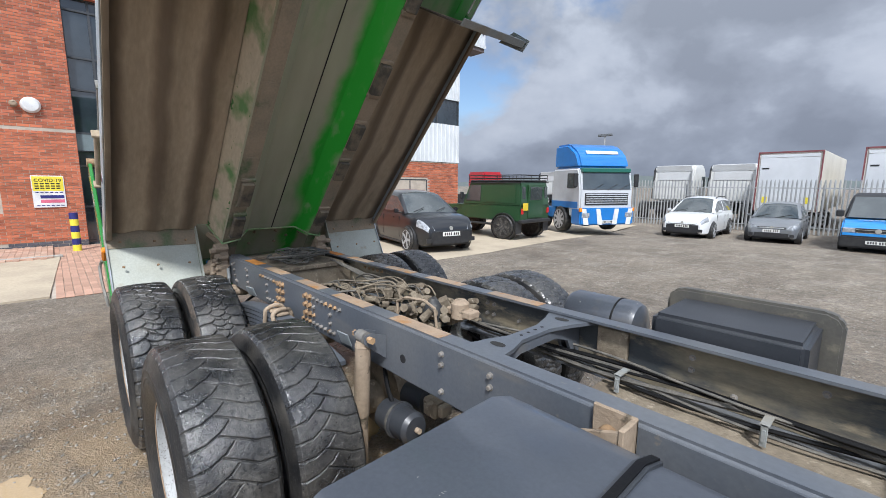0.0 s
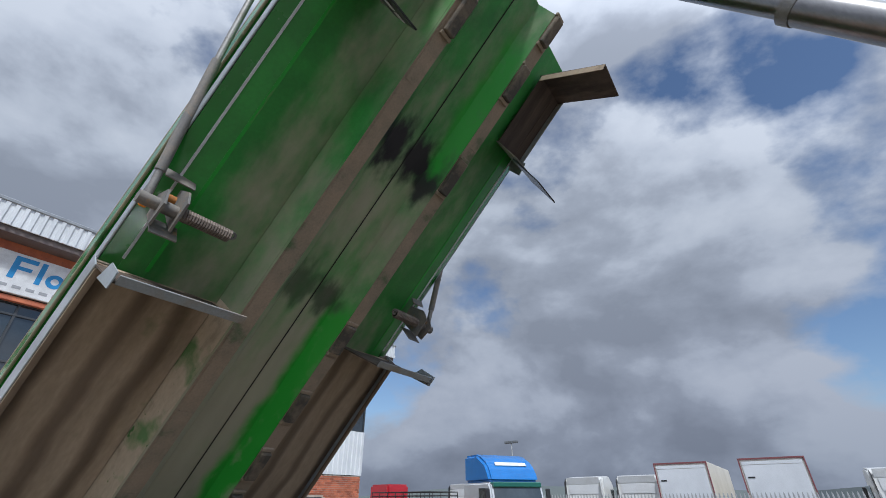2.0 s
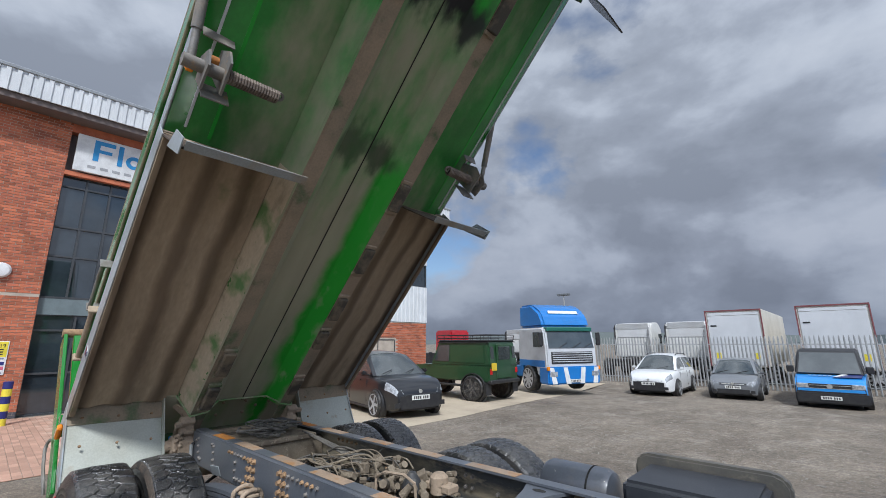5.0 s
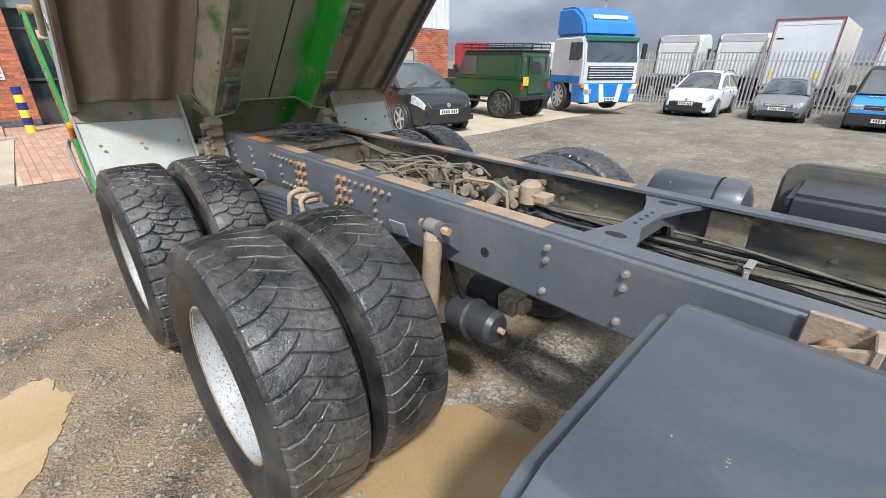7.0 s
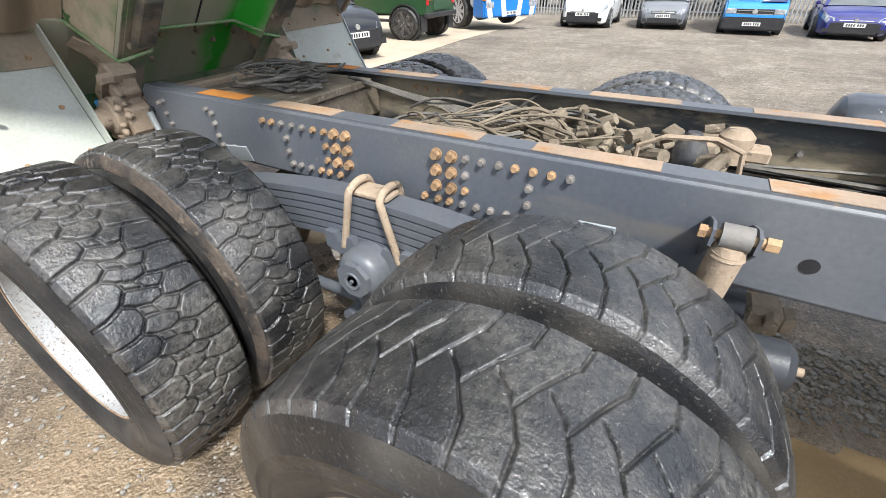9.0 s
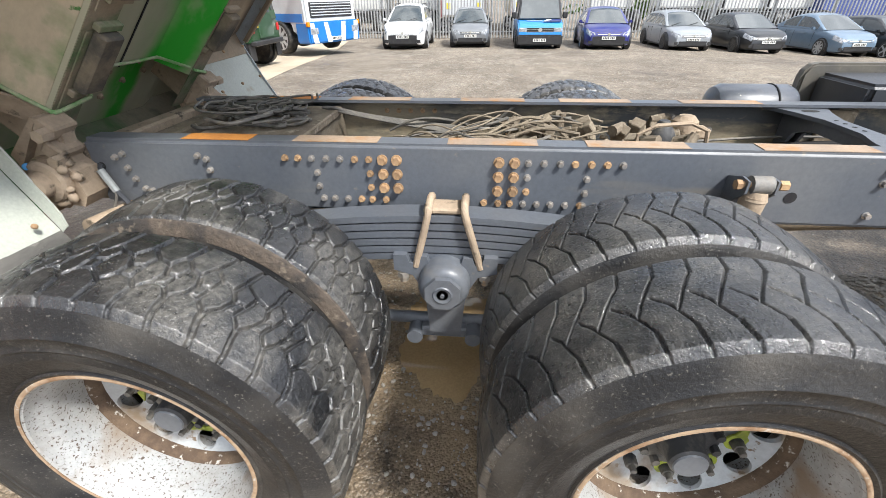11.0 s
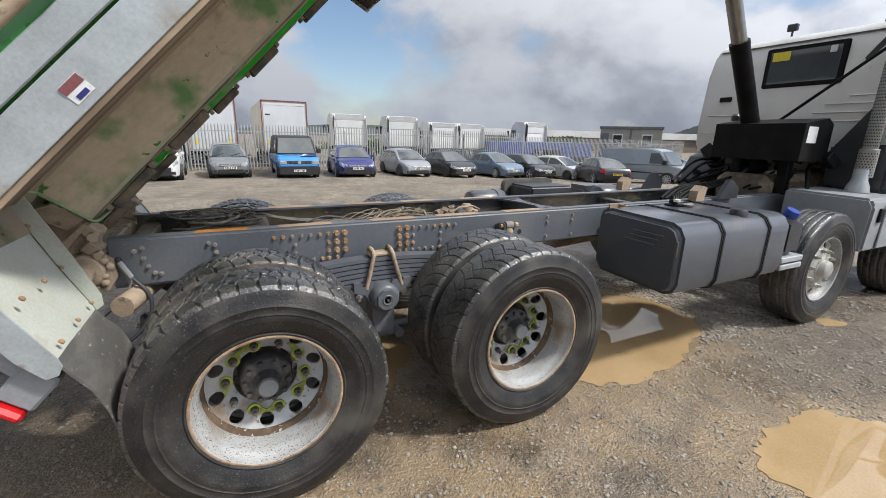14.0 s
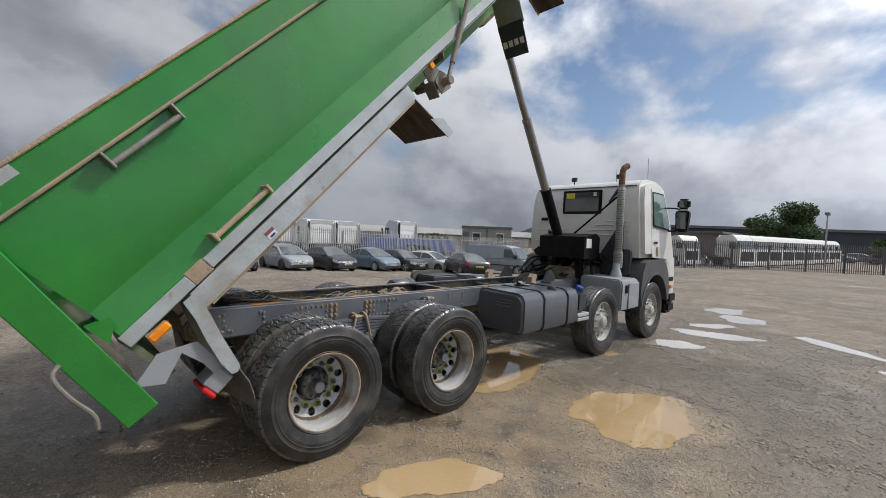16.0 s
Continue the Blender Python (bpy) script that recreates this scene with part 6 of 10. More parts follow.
for x, tread, walls in ((-0.675, tread_net, walls_dry), (0.675, tread_worn, walls_wet)):
    wheel(x, -1.078, 0.507, -1, tread, walls, "outer", 12 if x > 0 else 40, "white dual wheel with a worn black tyre")
    inner = wheel(x, -0.735, 0.507, -1, tread, walls, "inner", 71, "inner dual wheel")
    if x < 0:
        part("mud_ring", lathe(fresh(), [(0.486, -0.126), (0.5005, -0.130), (0.4985, -0.137), (0.484, -0.146), (0.462, -0.151), (0.455, -0.147)], 96, "y", closed=True), M["mud_dark"], inner, "caked brown mud round the shoulder")
    wheel(x, 1.078, 0.507, 1, tread_far, walls_wet, "outer", 25, "white dual wheel with a black tyre")
    wheel(x, 0.735, 0.507, 1, tread_far, walls_wet, "inner", 33, "inner dual wheel")
for x in (3.95, 5.87):
    wheel(x, -1.04, 0.507, -1, tread_rib, walls_wet, "front", 9, "steering wheel with dull silver rim")
    wheel(x, 1.04, 0.507, 1, tread_rib, walls_wet, "front", 50, "steering wheel with dull silver rim")

# ---- fuel tank and side boxes ----
tk = fresh()
poly = [(-1.21, 0.66), (-1.21, 0.98), (-1.17, 1.045), (-1.11, 1.072), (-0.60, 1.085), (-0.52, 1.06), (-0.50, 1.0), (-0.50, 0.66), (-0.56, 0.59), (-1.12, 0.575), (-1.18, 0.60)]
prism(tk, poly, 1.80, 3.10, "x")
ends = [e for e in tk.edges if abs(e.verts[0].co.x - e.verts[1].co.x) < 1e-4]
bmesh.ops.bevel(tk, geom=ends, offset=0.035, segments=3, affect="EDGES")
tank = part("fuel_tank", tk, M["tank"], truck, "grey painted fuel tank with chipped edges")
for x in (2.22, 2.78):
    s = prism(fresh(), [(y - 0.006 if y < -0.8 else y + 0.006, z + (0.006 if z > 0.8 else -0.006)) for y, z in poly], x, x + 0.035, "x")
    part("strap", s, M["plastic"], tank, "dark tank strap")
    part("rib", prism(fresh(), [(y - 0.010 if y < -0.8 else y + 0.010, z + (0.010 if z > 0.8 else -0.010)) for y, z in poly], x + 0.008, x + 0.027, "x"), M["black"], tank)
for k in range(3):
    part("rib", box(fresh(), 1.794, 1.806, -1.08 + 0.03 * k, -0.84 + 0.03 * k, 0.965 - 0.035 * k, 0.977 - 0.035 * k, 0.004), M["tank"], tank)
part("chip", box(fresh(), 1.797, 1.812, -1.19, -1.172, 0.86, 0.96, 0.004), M["lid_rim"], tank, "chipped bare corner")
part("filler_cap", lathe(fresh(), [(0.06, 1.06), (0.06, 1.10), (0.05, 1.115), (0, 1.115)], 22, "z", (2.60, -1.08, 0)), M["plastic"], tank)
part("filler_cap", lathe(fresh(), [(0.03, 1.07), (0.045, 1.10), (0.03, 1.11), (0, 1.11)], 18, "z", (2.52, -0.74, 0)), M["bracket"], tank)
snd = part("sender", lathe(fresh(), [(0.07, 1.07), (0.07, 1.095), (0.03, 1.10), (0.03, 1.13), (0, 1.13)], 20, "z", (2.46, -0.66, 0)), M["black"], tank)
for k in range(4):
    part("hose", hose(fresh(), [(2.46 + 0.02 * k, -0.66, 1.12), (2.48 + 0.03 * k, -0.62, 1.17 + 0.01 * k), (2.56 + 0.03 * k, -0.56, 1.12), (2.7, -0.44, 1.0)], 0.011), M["black"], tank)
part("cap", lathe(fresh(), [(0.026, 1.12), (0.026, 1.14), (0, 1.142)], 16, "z", (2.43, -0.70, 0)), M["plate_white"], tank)
bk = fresh()
box(bk, 2.135, 2.15, -0.475, -0.388, 0.90, 1.072, 0.003), box(bk, 2.03, 2.15, -0.40, -0.387, 0.93, 1.075, 0.003)
prism(bk, [(2.03, 1.0), (2.03, 1.02), (2.135, 1.06), (2.135, 0.96)], -0.47, -0.455, "y")
part("bracket", bk, M["mud_tan"], truck, "rusty chipped tank hanger on the rail")
part("bush", rod(rod(fresh(), (2.085, -0.465, 1.01), (2.085, -0.41, 1.01), 0.026), (2.085, -0.48, 1.01), (2.085, -0.46, 1.01), 0.014, None, 6), M["rust_bolt"], truck)
ad = part("additive_tank", box(fresh(), 3.14, 3.42, -1.17, -0.62, 0.70, 1.02, 0.05, seg=2), M["plastic"], truck, "small dark tank beside the fuel tank")
part("cap", lathe(fresh(), [(0.05, 0), (0.055, 0.03), (0.05, 0.06), (0, 0.06)], 20, "z"), M["blue_cap"], ad, "blue filler cap", m=pose(3.28, -1.10, 1.02, 25, 0, 0))
br = fresh()
for z in (0.60, 0.66):
    box(br, 3.13, 3.45, -1.19, -1.0, z, z + 0.045, 0.006)
part("bracket", br, M["galv"], ad, "bright metal bracket")

bb = fresh()
box(bb, 1.862, 2.388, 0.415, 0.795, 0.66, 1.126, 0.022, seg=3)
bt = part("battery_box", bb, M["plastic"], truck, "dark plastic battery cover with a raised rim")
rm = prism(fresh(), [(1.795, 0.62), (1.795, 1.115), (1.815, 1.150), (1.850, 1.168), (2.395, 1.168), (2.435, 1.150), (2.455, 1.115), (2.455, 0.62)], 0.797, 0.862, "y")
bmesh.ops.bevel(rm, geom=list(rm.edges), offset=0.012, segments=2, affect="EDGES")
part("rim", rm, M["lid_rim"], bt, "faded brownish rim of the cover")
for x0, x1 in ((1.30, 1.74), (3.0, 3.5)):
    at = part("air_tank", lathe(fresh(), [(0, 0), (0.06, 0.006), (0.11, 0.03), (0.125, 0.06), (0.125, x1 - x0 - 0.06), (0.11, x1 - x0 - 0.03), (0.06, x1 - x0 - 0.006), (0, x1 - x0)], 28, "x"), M["tank"], truck, "grey round air tank", m=pose(x0, 0.70, 0.955))
    part("band", lathe(fresh(), [(0.127, 0.3), (0.129, 0.303), (0.127, 0.31)], 28, "x"), M["black"], at)
part("far_tank", box(fresh(), 3.0, 3.45, 0.85, 1.2, 0.6, 1.05, 0.05, seg=2), M["tank"], truck)

# stands, guides and brackets ahead of the tank
for y in (-0.42, 0.42):
    part("body_guide", prism(fresh(), [(3.42, 1.06), (3.72, 1.06), (3.72, 1.16), (3.60, 1.24), (3.55, 1.24)], y - 0.02, y + 0.02, "y"), M["plastic"], truck, "dark body guide on the rail")
    part("body_stop", prism(fresh(), [(3.05, 1.06), (3.16, 1.06), (3.19, 1.18), (3.12, 1.20), (3.06, 1.15)], y - 0.04, y + 0.04, "y"), M["mud_tan"], truck)

# ---- hydraulic tank and telescopic ram ----
hyd = fresh()
prism(hyd, [(4.36, 1.42), (4.36, 1.79), (4.78, 1.85), (4.90, 1.79), (4.90, 1.42)], -0.59, 0.29, "y")
hy = part("hydraulic_tank", hyd, M["black"], truck, "black oil tank behind the cab")
part("cap", lathe(fresh(), [(0.045, 1.83), (0.045, 1.88), (0.03, 1.90), (0, 1.90)], 18, "z", (4.5, 0.17, 0)), M["plastic"], hy)
part("label", box(fresh(), 4.42, 4.60, -0.595, -0.591, 1.60, 1.76), M["sign_white"], hy, "small white label")
for y in (-0.35, 0.15):
    part("tank_leg", box(fresh(), 4.62, 4.72, y - 0.05, y + 0.05, 1.06, 1.50, 0.01), M["black"], truck)
rams = [((4.72, 0, 1.43), (4.02, 0, 2.57), 0.088), ((4.02, 0, 2.57), (3.37, 0, 3.635), 0.070), ((3.37, 0, 3.635), (2.735, 0, 4.67), 0.055), ((2.735, 0, 4.67), (2.27, 0, 5.43), 0.045)]
ram = None
for k, (p, q, r) in enumerate(rams):
    o = part("ram" if k == 0 else "ram_stage", rod(fresh(), p, q, r, None, 28), M["black"] if k == 0 else M["chrome"], ram or truck, "telescopic lifting ram" if k == 0 else "polished steel stage")
    ram = ram or o
    d = (Vector(q) - Vector(p)).normalized()
    if k < 3:
        part("collar", rod(fresh(), Vector(q) - d * 0.05, Vector(q) + d * 0.005, r * 1.05, None, 28), M["steel"] if k else M["black"], ram)


# ---- cab ----
def narrowing(bm):
    """Cab sides lean in a little towards the roof."""
    for v in bm.verts:
        k = max(0.0, (v.co.z - 1.55) / 1.30)
        v.co.y *= 1 - 0.075 * k ** 1.6
    return bm


cabm = fresh()
side_poly = [(5.34, 1.46), (5.30, 1.80), (5.30, 2.46), (5.36, 2.74), (5.46, 2.83), (5.75, 2.885), (6.15, 2.885), (6.36, 2.83), (6.45, 2.72), (6.72, 2.05), (6.90, 1.55), (6.95, 1.10), (6.95, 0.72), (6.66, 0.70), (6.62, 0.98), (6.52, 1.24), (6.36, 1.42), (6.12, 1.46)]
prism(cabm, side_poly, -1.185, 1.185, "y")
bmesh.ops.triangulate(cabm, faces=[f for f in cabm.faces if len(f.verts) > 4])
sills = [e for e in cabm.edges if abs(e.verts[0].co.y - e.verts[1].co.y) < 1e-4 and len(e.link_faces) == 2 and e.link_faces[0].normal.dot(e.link_faces[1].normal) < 0.5 and (e.verts[0].co.z + e.verts[1].co.z) / 2 > 1.40]
bmesh.ops.bevel(cabm, geom=sills, offset=0.075, segments=4, affect="EDGES")
cab = part("cab", narrowing(cabm), M["white"], truck, "white day cab, lightly dirty", 40)
frm = part("rear_window", box(fresh(), 5.285, 5.315, -0.40, 0.40, 2.24, 2.69, 0.012, seg=2), M["black"], cab, "black-framed rear window")
part("pane", box(fresh(), 5.279, 5.2848, -0.345, 0.345, 2.285, 2.645, 0.002), M["cab_pane"], frm)
part("sticker", box(fresh(), 5.274, 5.2786, 0.14, 0.32, 2.54, 2.64), M["sign_yellow"], frm, "yellow sticker")
part("sticker", box(fresh(), 5.274, 5.2786, -0.30, -0.24, 2.57, 2.64), M["sign_white"], frm, "small white sticker")
part("vent", box(fresh(), 5.275, 5.31, 0.73, 0.88, 2.11, 2.17, 0.008), M["black"], cab)
for z, y0, y1 in ((2.10, -0.92, -0.50), (2.02, -0.92, -0.30), (1.93, -0.92, -0.20), (1.93, 0.30, 1.0), (1.84, -0.92, -0.15), (1.70, 0.35, 1.02)):
    part("swage", box(fresh(), 5.288, 5.305, y0, y1, z, z + 0.014, 0.005), M["white"], cab)
part("roof_joint", box(fresh(), 5.345, 5.362, -1.0, 1.0, 2.735, 2.747), M["lid_rim"], cab)
for sgn in (-1, 1):
    def skin(poly, lift, material, name, parent, label=""):
        bm = fresh()
        ya, yb = sorted((sgn * (1.1855 + lift), sgn * (1.1905 + lift)))
        prism(bm, poly, ya, yb, "y")
        return part(name, narrowing(bm), material, parent, label)
    door = skin([(5.74, 1.47), (5.70, 2.70), (6.36, 2.70), (6.64, 2.06), (6.80, 1.52), (6.84, 1.30), (6.66, 1.26), (6.42, 1.44)], 0.0, M["white"], "door", cab, "white cab door")
    skin([(5.755, 2.03), (5.755, 2.66), (6.30, 2.66), (6.36, 2.58), (6.575, 2.06), (6.50, 1.98)], 0.005, M["black"], "window_seal", door)
    skin([(5.78, 2.06), (5.78, 2.635), (6.285, 2.635), (6.34, 2.565), (6.545, 2.07), (6.48, 2.01)], 0.010, M["green_glass"], "pane", door)
    skin([(5.78, 1.72), (5.78, 1.76), (5.95, 1.76), (5.95, 1.72)], 0.006, M["black"], "handle", door)
    skin([(5.70, 1.48), (5.70, 2.70), (5.705, 2.70), (5.705, 1.48)], 0.004, M["lid_rim"], "shut_line", door)
    skin([(5.90, 1.49), (5.90, 1.66), (5.97, 1.66), (6.00, 1.56), (6.00, 1.49)], 0.006, M["mud"], "corner_trim", cab)
    ma = fresh()
    hose(ma, [(6.30, sgn * 1.13, 2.40), (6.42, sgn * 1.26, 2.41), (6.52, sgn * 1.36, 2.39)], 0.014, 8, 1)
    mir = part("mirror", ma, M["black"], cab, "black door mirror")
    part("lower_arm", hose(fresh(), [(6.52, sgn * 1.15, 1.98), (6.54, sgn * 1.27, 1.97), (6.55, sgn * 1.36, 2.02)], 0.018, 8, 1), M["black"], mir)
    hs = prism(fresh(), [(sgn * 1.30, 2.00), (sgn * 1.285, 2.34), (sgn * 1.31, 2.37), (sgn * 1.51, 2.37), (sgn * 1.53, 2.33), (sgn * 1.50, 1.98), (sgn * 1.47, 1.955), (sgn * 1.33, 1.965)], 6.48, 6.62, "x")
    bmesh.ops.bevel(hs, geom=list(hs.edges), offset=0.022, segments=2, affect="EDGES")
    part("housing", hs, M["black"], mir)
    part("housing", box(fresh(), 6.47, 6.63, min(sgn * 1.31, sgn * 1.52), max(sgn * 1.31, sgn * 1.52), 2.39, 2.585, 0.045, seg=3), M["black"], mir)
    part("glass", box(fresh(), 6.474, 6.481, min(sgn * 1.32, sgn * 1.49), max(sgn * 1.32, sgn * 1.49), 2.02, 2.33, 0.002), M["glass"], mir)
    part("glass", box(fresh(), 6.464, 6.471, min(sgn * 1.35, sgn * 1.48), max(sgn * 1.35, sgn * 1.48), 2.42, 2.55, 0.002), M["glass"], mir)
    # dark wing over the front wheel
    n = 16
    opening = [(5.87 + 0.60 * math.cos(t), 0.54 + 0.62 * math.sin(t)) for t in (math.pi * (0.06 + 0.90 * k / n) for k in range(n + 1))]
    crown = [(5.235, 0.62), (5.215, 0.95), (5.27, 1.22), (5.38, 1.38), (5.52, 1.43), (6.16, 1.43), (6.36, 1.36), (6.50, 1.18), (6.58, 0.92), (6.58, 0.66)]
    arc = prism(fresh(), crown + opening, min(sgn * 1.225, sgn * 0.84), max(sgn * 1.225, sgn * 0.84), "y")
    wing = part("wheel_arch", arc, M["fender"], truck, "dark grey plastic wheel arch", 30)
    lip = prism(fresh(), [(5.87 + 0.645 * math.cos(t), 0.54 + 0.665 * math.sin(t)) for t in (math.pi * (0.06 + 0.90 * k / n) for k in range(n + 1))] + opening[::-1], min(sgn * 1.226, sgn * 1.238), max(sgn * 1.226, sgn * 1.238), "y")
    part("arch_lip", lip, M["fender"], wing)
    part("step", box(fresh(), 6.60, 6.90, min(sgn * 1.02, sgn * 1.20), max(sgn * 1.02, sgn * 1.20), 0.98, 1.10, 0.02, seg=2), M["black"], cab)
    part("light_pod", box(fresh(), 6.60, 7.00, min(sgn * 1.02, sgn * 1.225), max(sgn * 1.02, sgn * 1.225), 0.56, 0.80, 0.05, seg=2), M["black"], cab)
    part("indicator", box(fresh(), 6.66, 6.78, min(sgn * 1.19, sgn * 1.23), max(sgn * 1.19, sgn * 1.23), 0.86, 0.93, 0.008), M["amber"], cab)
part("bumper", box(fresh(), 6.62, 7.02, -1.20, 1.20, 0.36, 0.60, 0.06, seg=3), M["black"], cab, "dark front bumper")
part("windscreen", narrowing(prism(fresh(), [(6.47, 2.70), (6.735, 2.05), (6.75, 2.05), (6.485, 2.70)], -1.06, 1.06, "y")), M["glass"], cab)
part("visor", box(fresh(), 6.40, 6.56, -0.98, 0.98, 2.72, 2.82, 0.03), M["black"], cab)
for y in (-0.66, 0.25):
    lamp_ = part("work_light", box(fresh(), 5.40, 5.45, y - 0.055, y + 0.055, 2.885, 2.965, 0.010), M["plastic"], cab, "small roof work light")
    part("bracket", rod(fresh(), (5.43, y, 2.83), (5.43, y, 2.89), 0.012, None, 8), M["plastic"], lamp_)
part("aerial", rod(fresh(), (6.15, -0.88, 2.86), (6.02, -0.92, 3.32), 0.005, 0.003, 6), M["black"], cab)
part("aerial", rod(fresh(), (5.52, -0.55, 2.84), (5.52, -0.55, 3.08), 0.005, 0.003, 6), M["black"], cab)

# exhaust stack with pierced guard, side box, intake
EX, EY = 5.0, -0.885
ex = part("exhaust_pipe", rod(fresh(), (EX, EY, 1.14), (EX, EY, 2.78), 0.045, None, 20), M["steel"], truck, "upright exhaust pipe behind the cab")
part("guard", lathe(fresh(), [(0.058, 1.56), (0.061, 1.565), (0.061, 2.66), (0.058, 2.665)], 28, "z", (EX, EY, 0)), M["galv_dirty"], ex, "pierced metal heat guard")
part("guard", lathe(fresh(), [(0.074, 1.28), (0.078, 1.285), (0.078, 1.555), (0.074, 1.56)], 28, "z", (EX, EY, 0)), M["galv_dirty"], ex, "wider pierced guard at the foot")
dots = fresh()
for r, z0, z1, dz in ((0.0614, 1.59, 2.64, 0.030), (0.0784, 1.305, 1.545, 0.026)):
    for i in range(int((z1 - z0) / dz)):
        for k in range(9):
            t = math.pi * (0.60 + 0.90 * (k + 0.5 * (i % 2)) / 9)
            c = Vector((EX + r * math.cos(t), EY + r * math.sin(t), z0 + dz * i))
            side = Vector((-math.sin(t), math.cos(t), 0))
            dots.faces.new([dots.verts.new(c + side * (0.0062 * math.cos(j * 1.0472)) + Vector((0, 0, 0.0078 * math.sin(j * 1.0472)))) for j in range(6)])
tagged(part("perforation", dots, M["gap_dark"], ex), kind="stuff")
part("tip", hose(fresh(), [(EX, EY, 2.72), (EX, EY, 2.90), (EX + 0.02, EY - 0.01, 3.0), (EX + 0.10, EY - 0.05, 3.05)], 0.052, 16), M["rust_pipe"], ex, "rusty bent exhaust tip")
part("stay", slab(fresh(), [(5.06, EY + 0.05, 2.62), (5.06, -0.66, 2.40), (5.06, -0.64, 2.44), (5.06, EY + 0.07, 2.70)], 0.01), M["plastic"], ex)
part("strut", rod(fresh(), (4.86, -0.05, 1.80), (5.02, -0.82, 2.52), 0.016), M["black"], truck)
part("panel", prism(fresh(), [(-0.90, 2.06), (-0.84, 2.06), (-0.44, 1.40), (-0.90, 1.40)], 5.12, 5.16, "x"), M["plastic"], truck)
sb = fresh()
prism(sb, [(-1.20, 0.62), (-1.21, 1.05), (-1.17, 1.12), (-0.48, 1.14), (-0.48, 0.80), (-0.9, 0.62)], 4.48, 5.14, "x")
bmesh.ops.bevel(sb, geom=list(sb.edges), offset=0.022, segments=2, affect="EDGES")
sbx = part("side_box", sb, M["cab_step"], truck, "silver grey metal box between the front wheels")
part("door", box(fresh(), 4.72, 5.13, -1.222, -1.205, 0.64, 1.06, 0.008), M["cab_step"], sbx)
part("latch", box(fresh(), 4.60, 4.68, -1.228, -1.205, 0.90, 1.03, 0.006), M["black"], sbx)
part("pipe", lathe(fresh(), [(0.10, 1.13), (0.09, 1.19), (0.065, 1.25), (0.06, 1.36)], 20, "z", (4.96, -0.885, 0)), M["galv"], sbx, "bright metal intake")
part("intake", box(fresh(), 5.15, 5.28, -1.02, -0.5, 1.13, 1.60, 0.03, seg=2), M["plastic"], truck)
rnd = random.Random(3)
eb = fresh()
for k in range(22):
    s = rnd.uniform(0.03, 0.11)
    box(eb, -s, s, -s, s, -s * 0.7, s * 0.7, 0.01, pose(rnd.uniform(4.75, 5.35), rnd.uniform(-0.7, 0.9), rnd.uniform(1.05, 1.5), rnd.uniform(0, 40), rnd.uniform(0, 40), rnd.uniform(0, 90)))
tagged(part("engine_clutter", eb, M["black"], truck, "dark muddy parts behind the cab"), kind="stuff")
for k in range(9):
    y = rnd.uniform(-0.6, 0.8)
    part("hose", hose(fresh(), [(4.5 + rnd.uniform(-0.3, 0.2), y, 1.1), (4.9, y + rnd.uniform(-0.2, 0.2), 1.15 + rnd.uniform(0, 0.3)), (5.3, y + rnd.uniform(-0.2, 0.2), 1.3)], rnd.uniform(0.012, 0.022)), M["black"], truck)
for k in range(5):
    part("hose", hose(fresh(), [(3.2, -0.2 + 0.05 * k, 1.02), (3.6, -0.1 + 0.06 * k, 1.12), (4.1, 0.05 * k, 1.1), (4.5, 0.1, 1.2)], 0.014), M["black"], truck)

# ---- tipping body, tilted about its rear hinge ----
TILT_UP = 46.3
HINGE = pose(-1.31, 0.02, 0.955, 0, -TILT_UP, 0)
U0, U1, RUN = -0.34, 5.50, 0.14
half_floor = [(1.085, 0.50), (1.085, 0.432), (0.95, 0.402), (0.505, 0.394), (0.44, 0.165), (0.315, 0.160), (0.215, 0.275)]
half_tail = [(1.085, 0.50), (1.085, 0.425), (0.95, 0.402), (0.62, 0.396), (0.50, 0.36)]
bottom = [(-v, w) for v, w in half_floor] + half_floor[::-1]
tail = [(-v, w) for v, w in half_tail] + half_tail[::-1]
body = part("tipper_body", prism(prism(fresh(), bottom, RUN, U1, "x"), tail, U0, RUN - 0.0005, "x"), M["under"], truck, "raised green steel tipping body, dusty underneath", 0, m=HINGE)


def strip(name, v0, w0, v1, w1, u0, u1, material, label="", lift=0.003, parent=None):
    """A thin painted or dirty skin lying on one facet of the floor, between two lines along the body."""
    d = Vector((0, v1 - v0, w1 - w0))
    nrm = Vector((0, d.z, -d.y)).normalized()
    if nrm.z > 0:
        nrm = -nrm
    a, b = Vector((0, v0, w0)) + nrm * lift, Vector((0, v1, w1)) + nrm * lift
    bm = fresh()
    q = [bm.verts.new((u0, *a.yz)), bm.verts.new((u1, *a.yz)), bm.verts.new((u1, *b.yz)), bm.verts.new((u0, *b.yz))]
    bm.faces.new(q)
    got = bmesh.ops.extrude_face_region(bm, geom=list(bm.faces))["geom"]
    bmesh.ops.translate(bm, vec=-nrm * (lift * 0.6), verts=[x for x in got if isinstance(x, bmesh.types.BMVert)])
    bmesh.ops.recalc_face_normals(bm, faces=bm.faces)
    return part(name, bm, material, parent or body, label, 0)


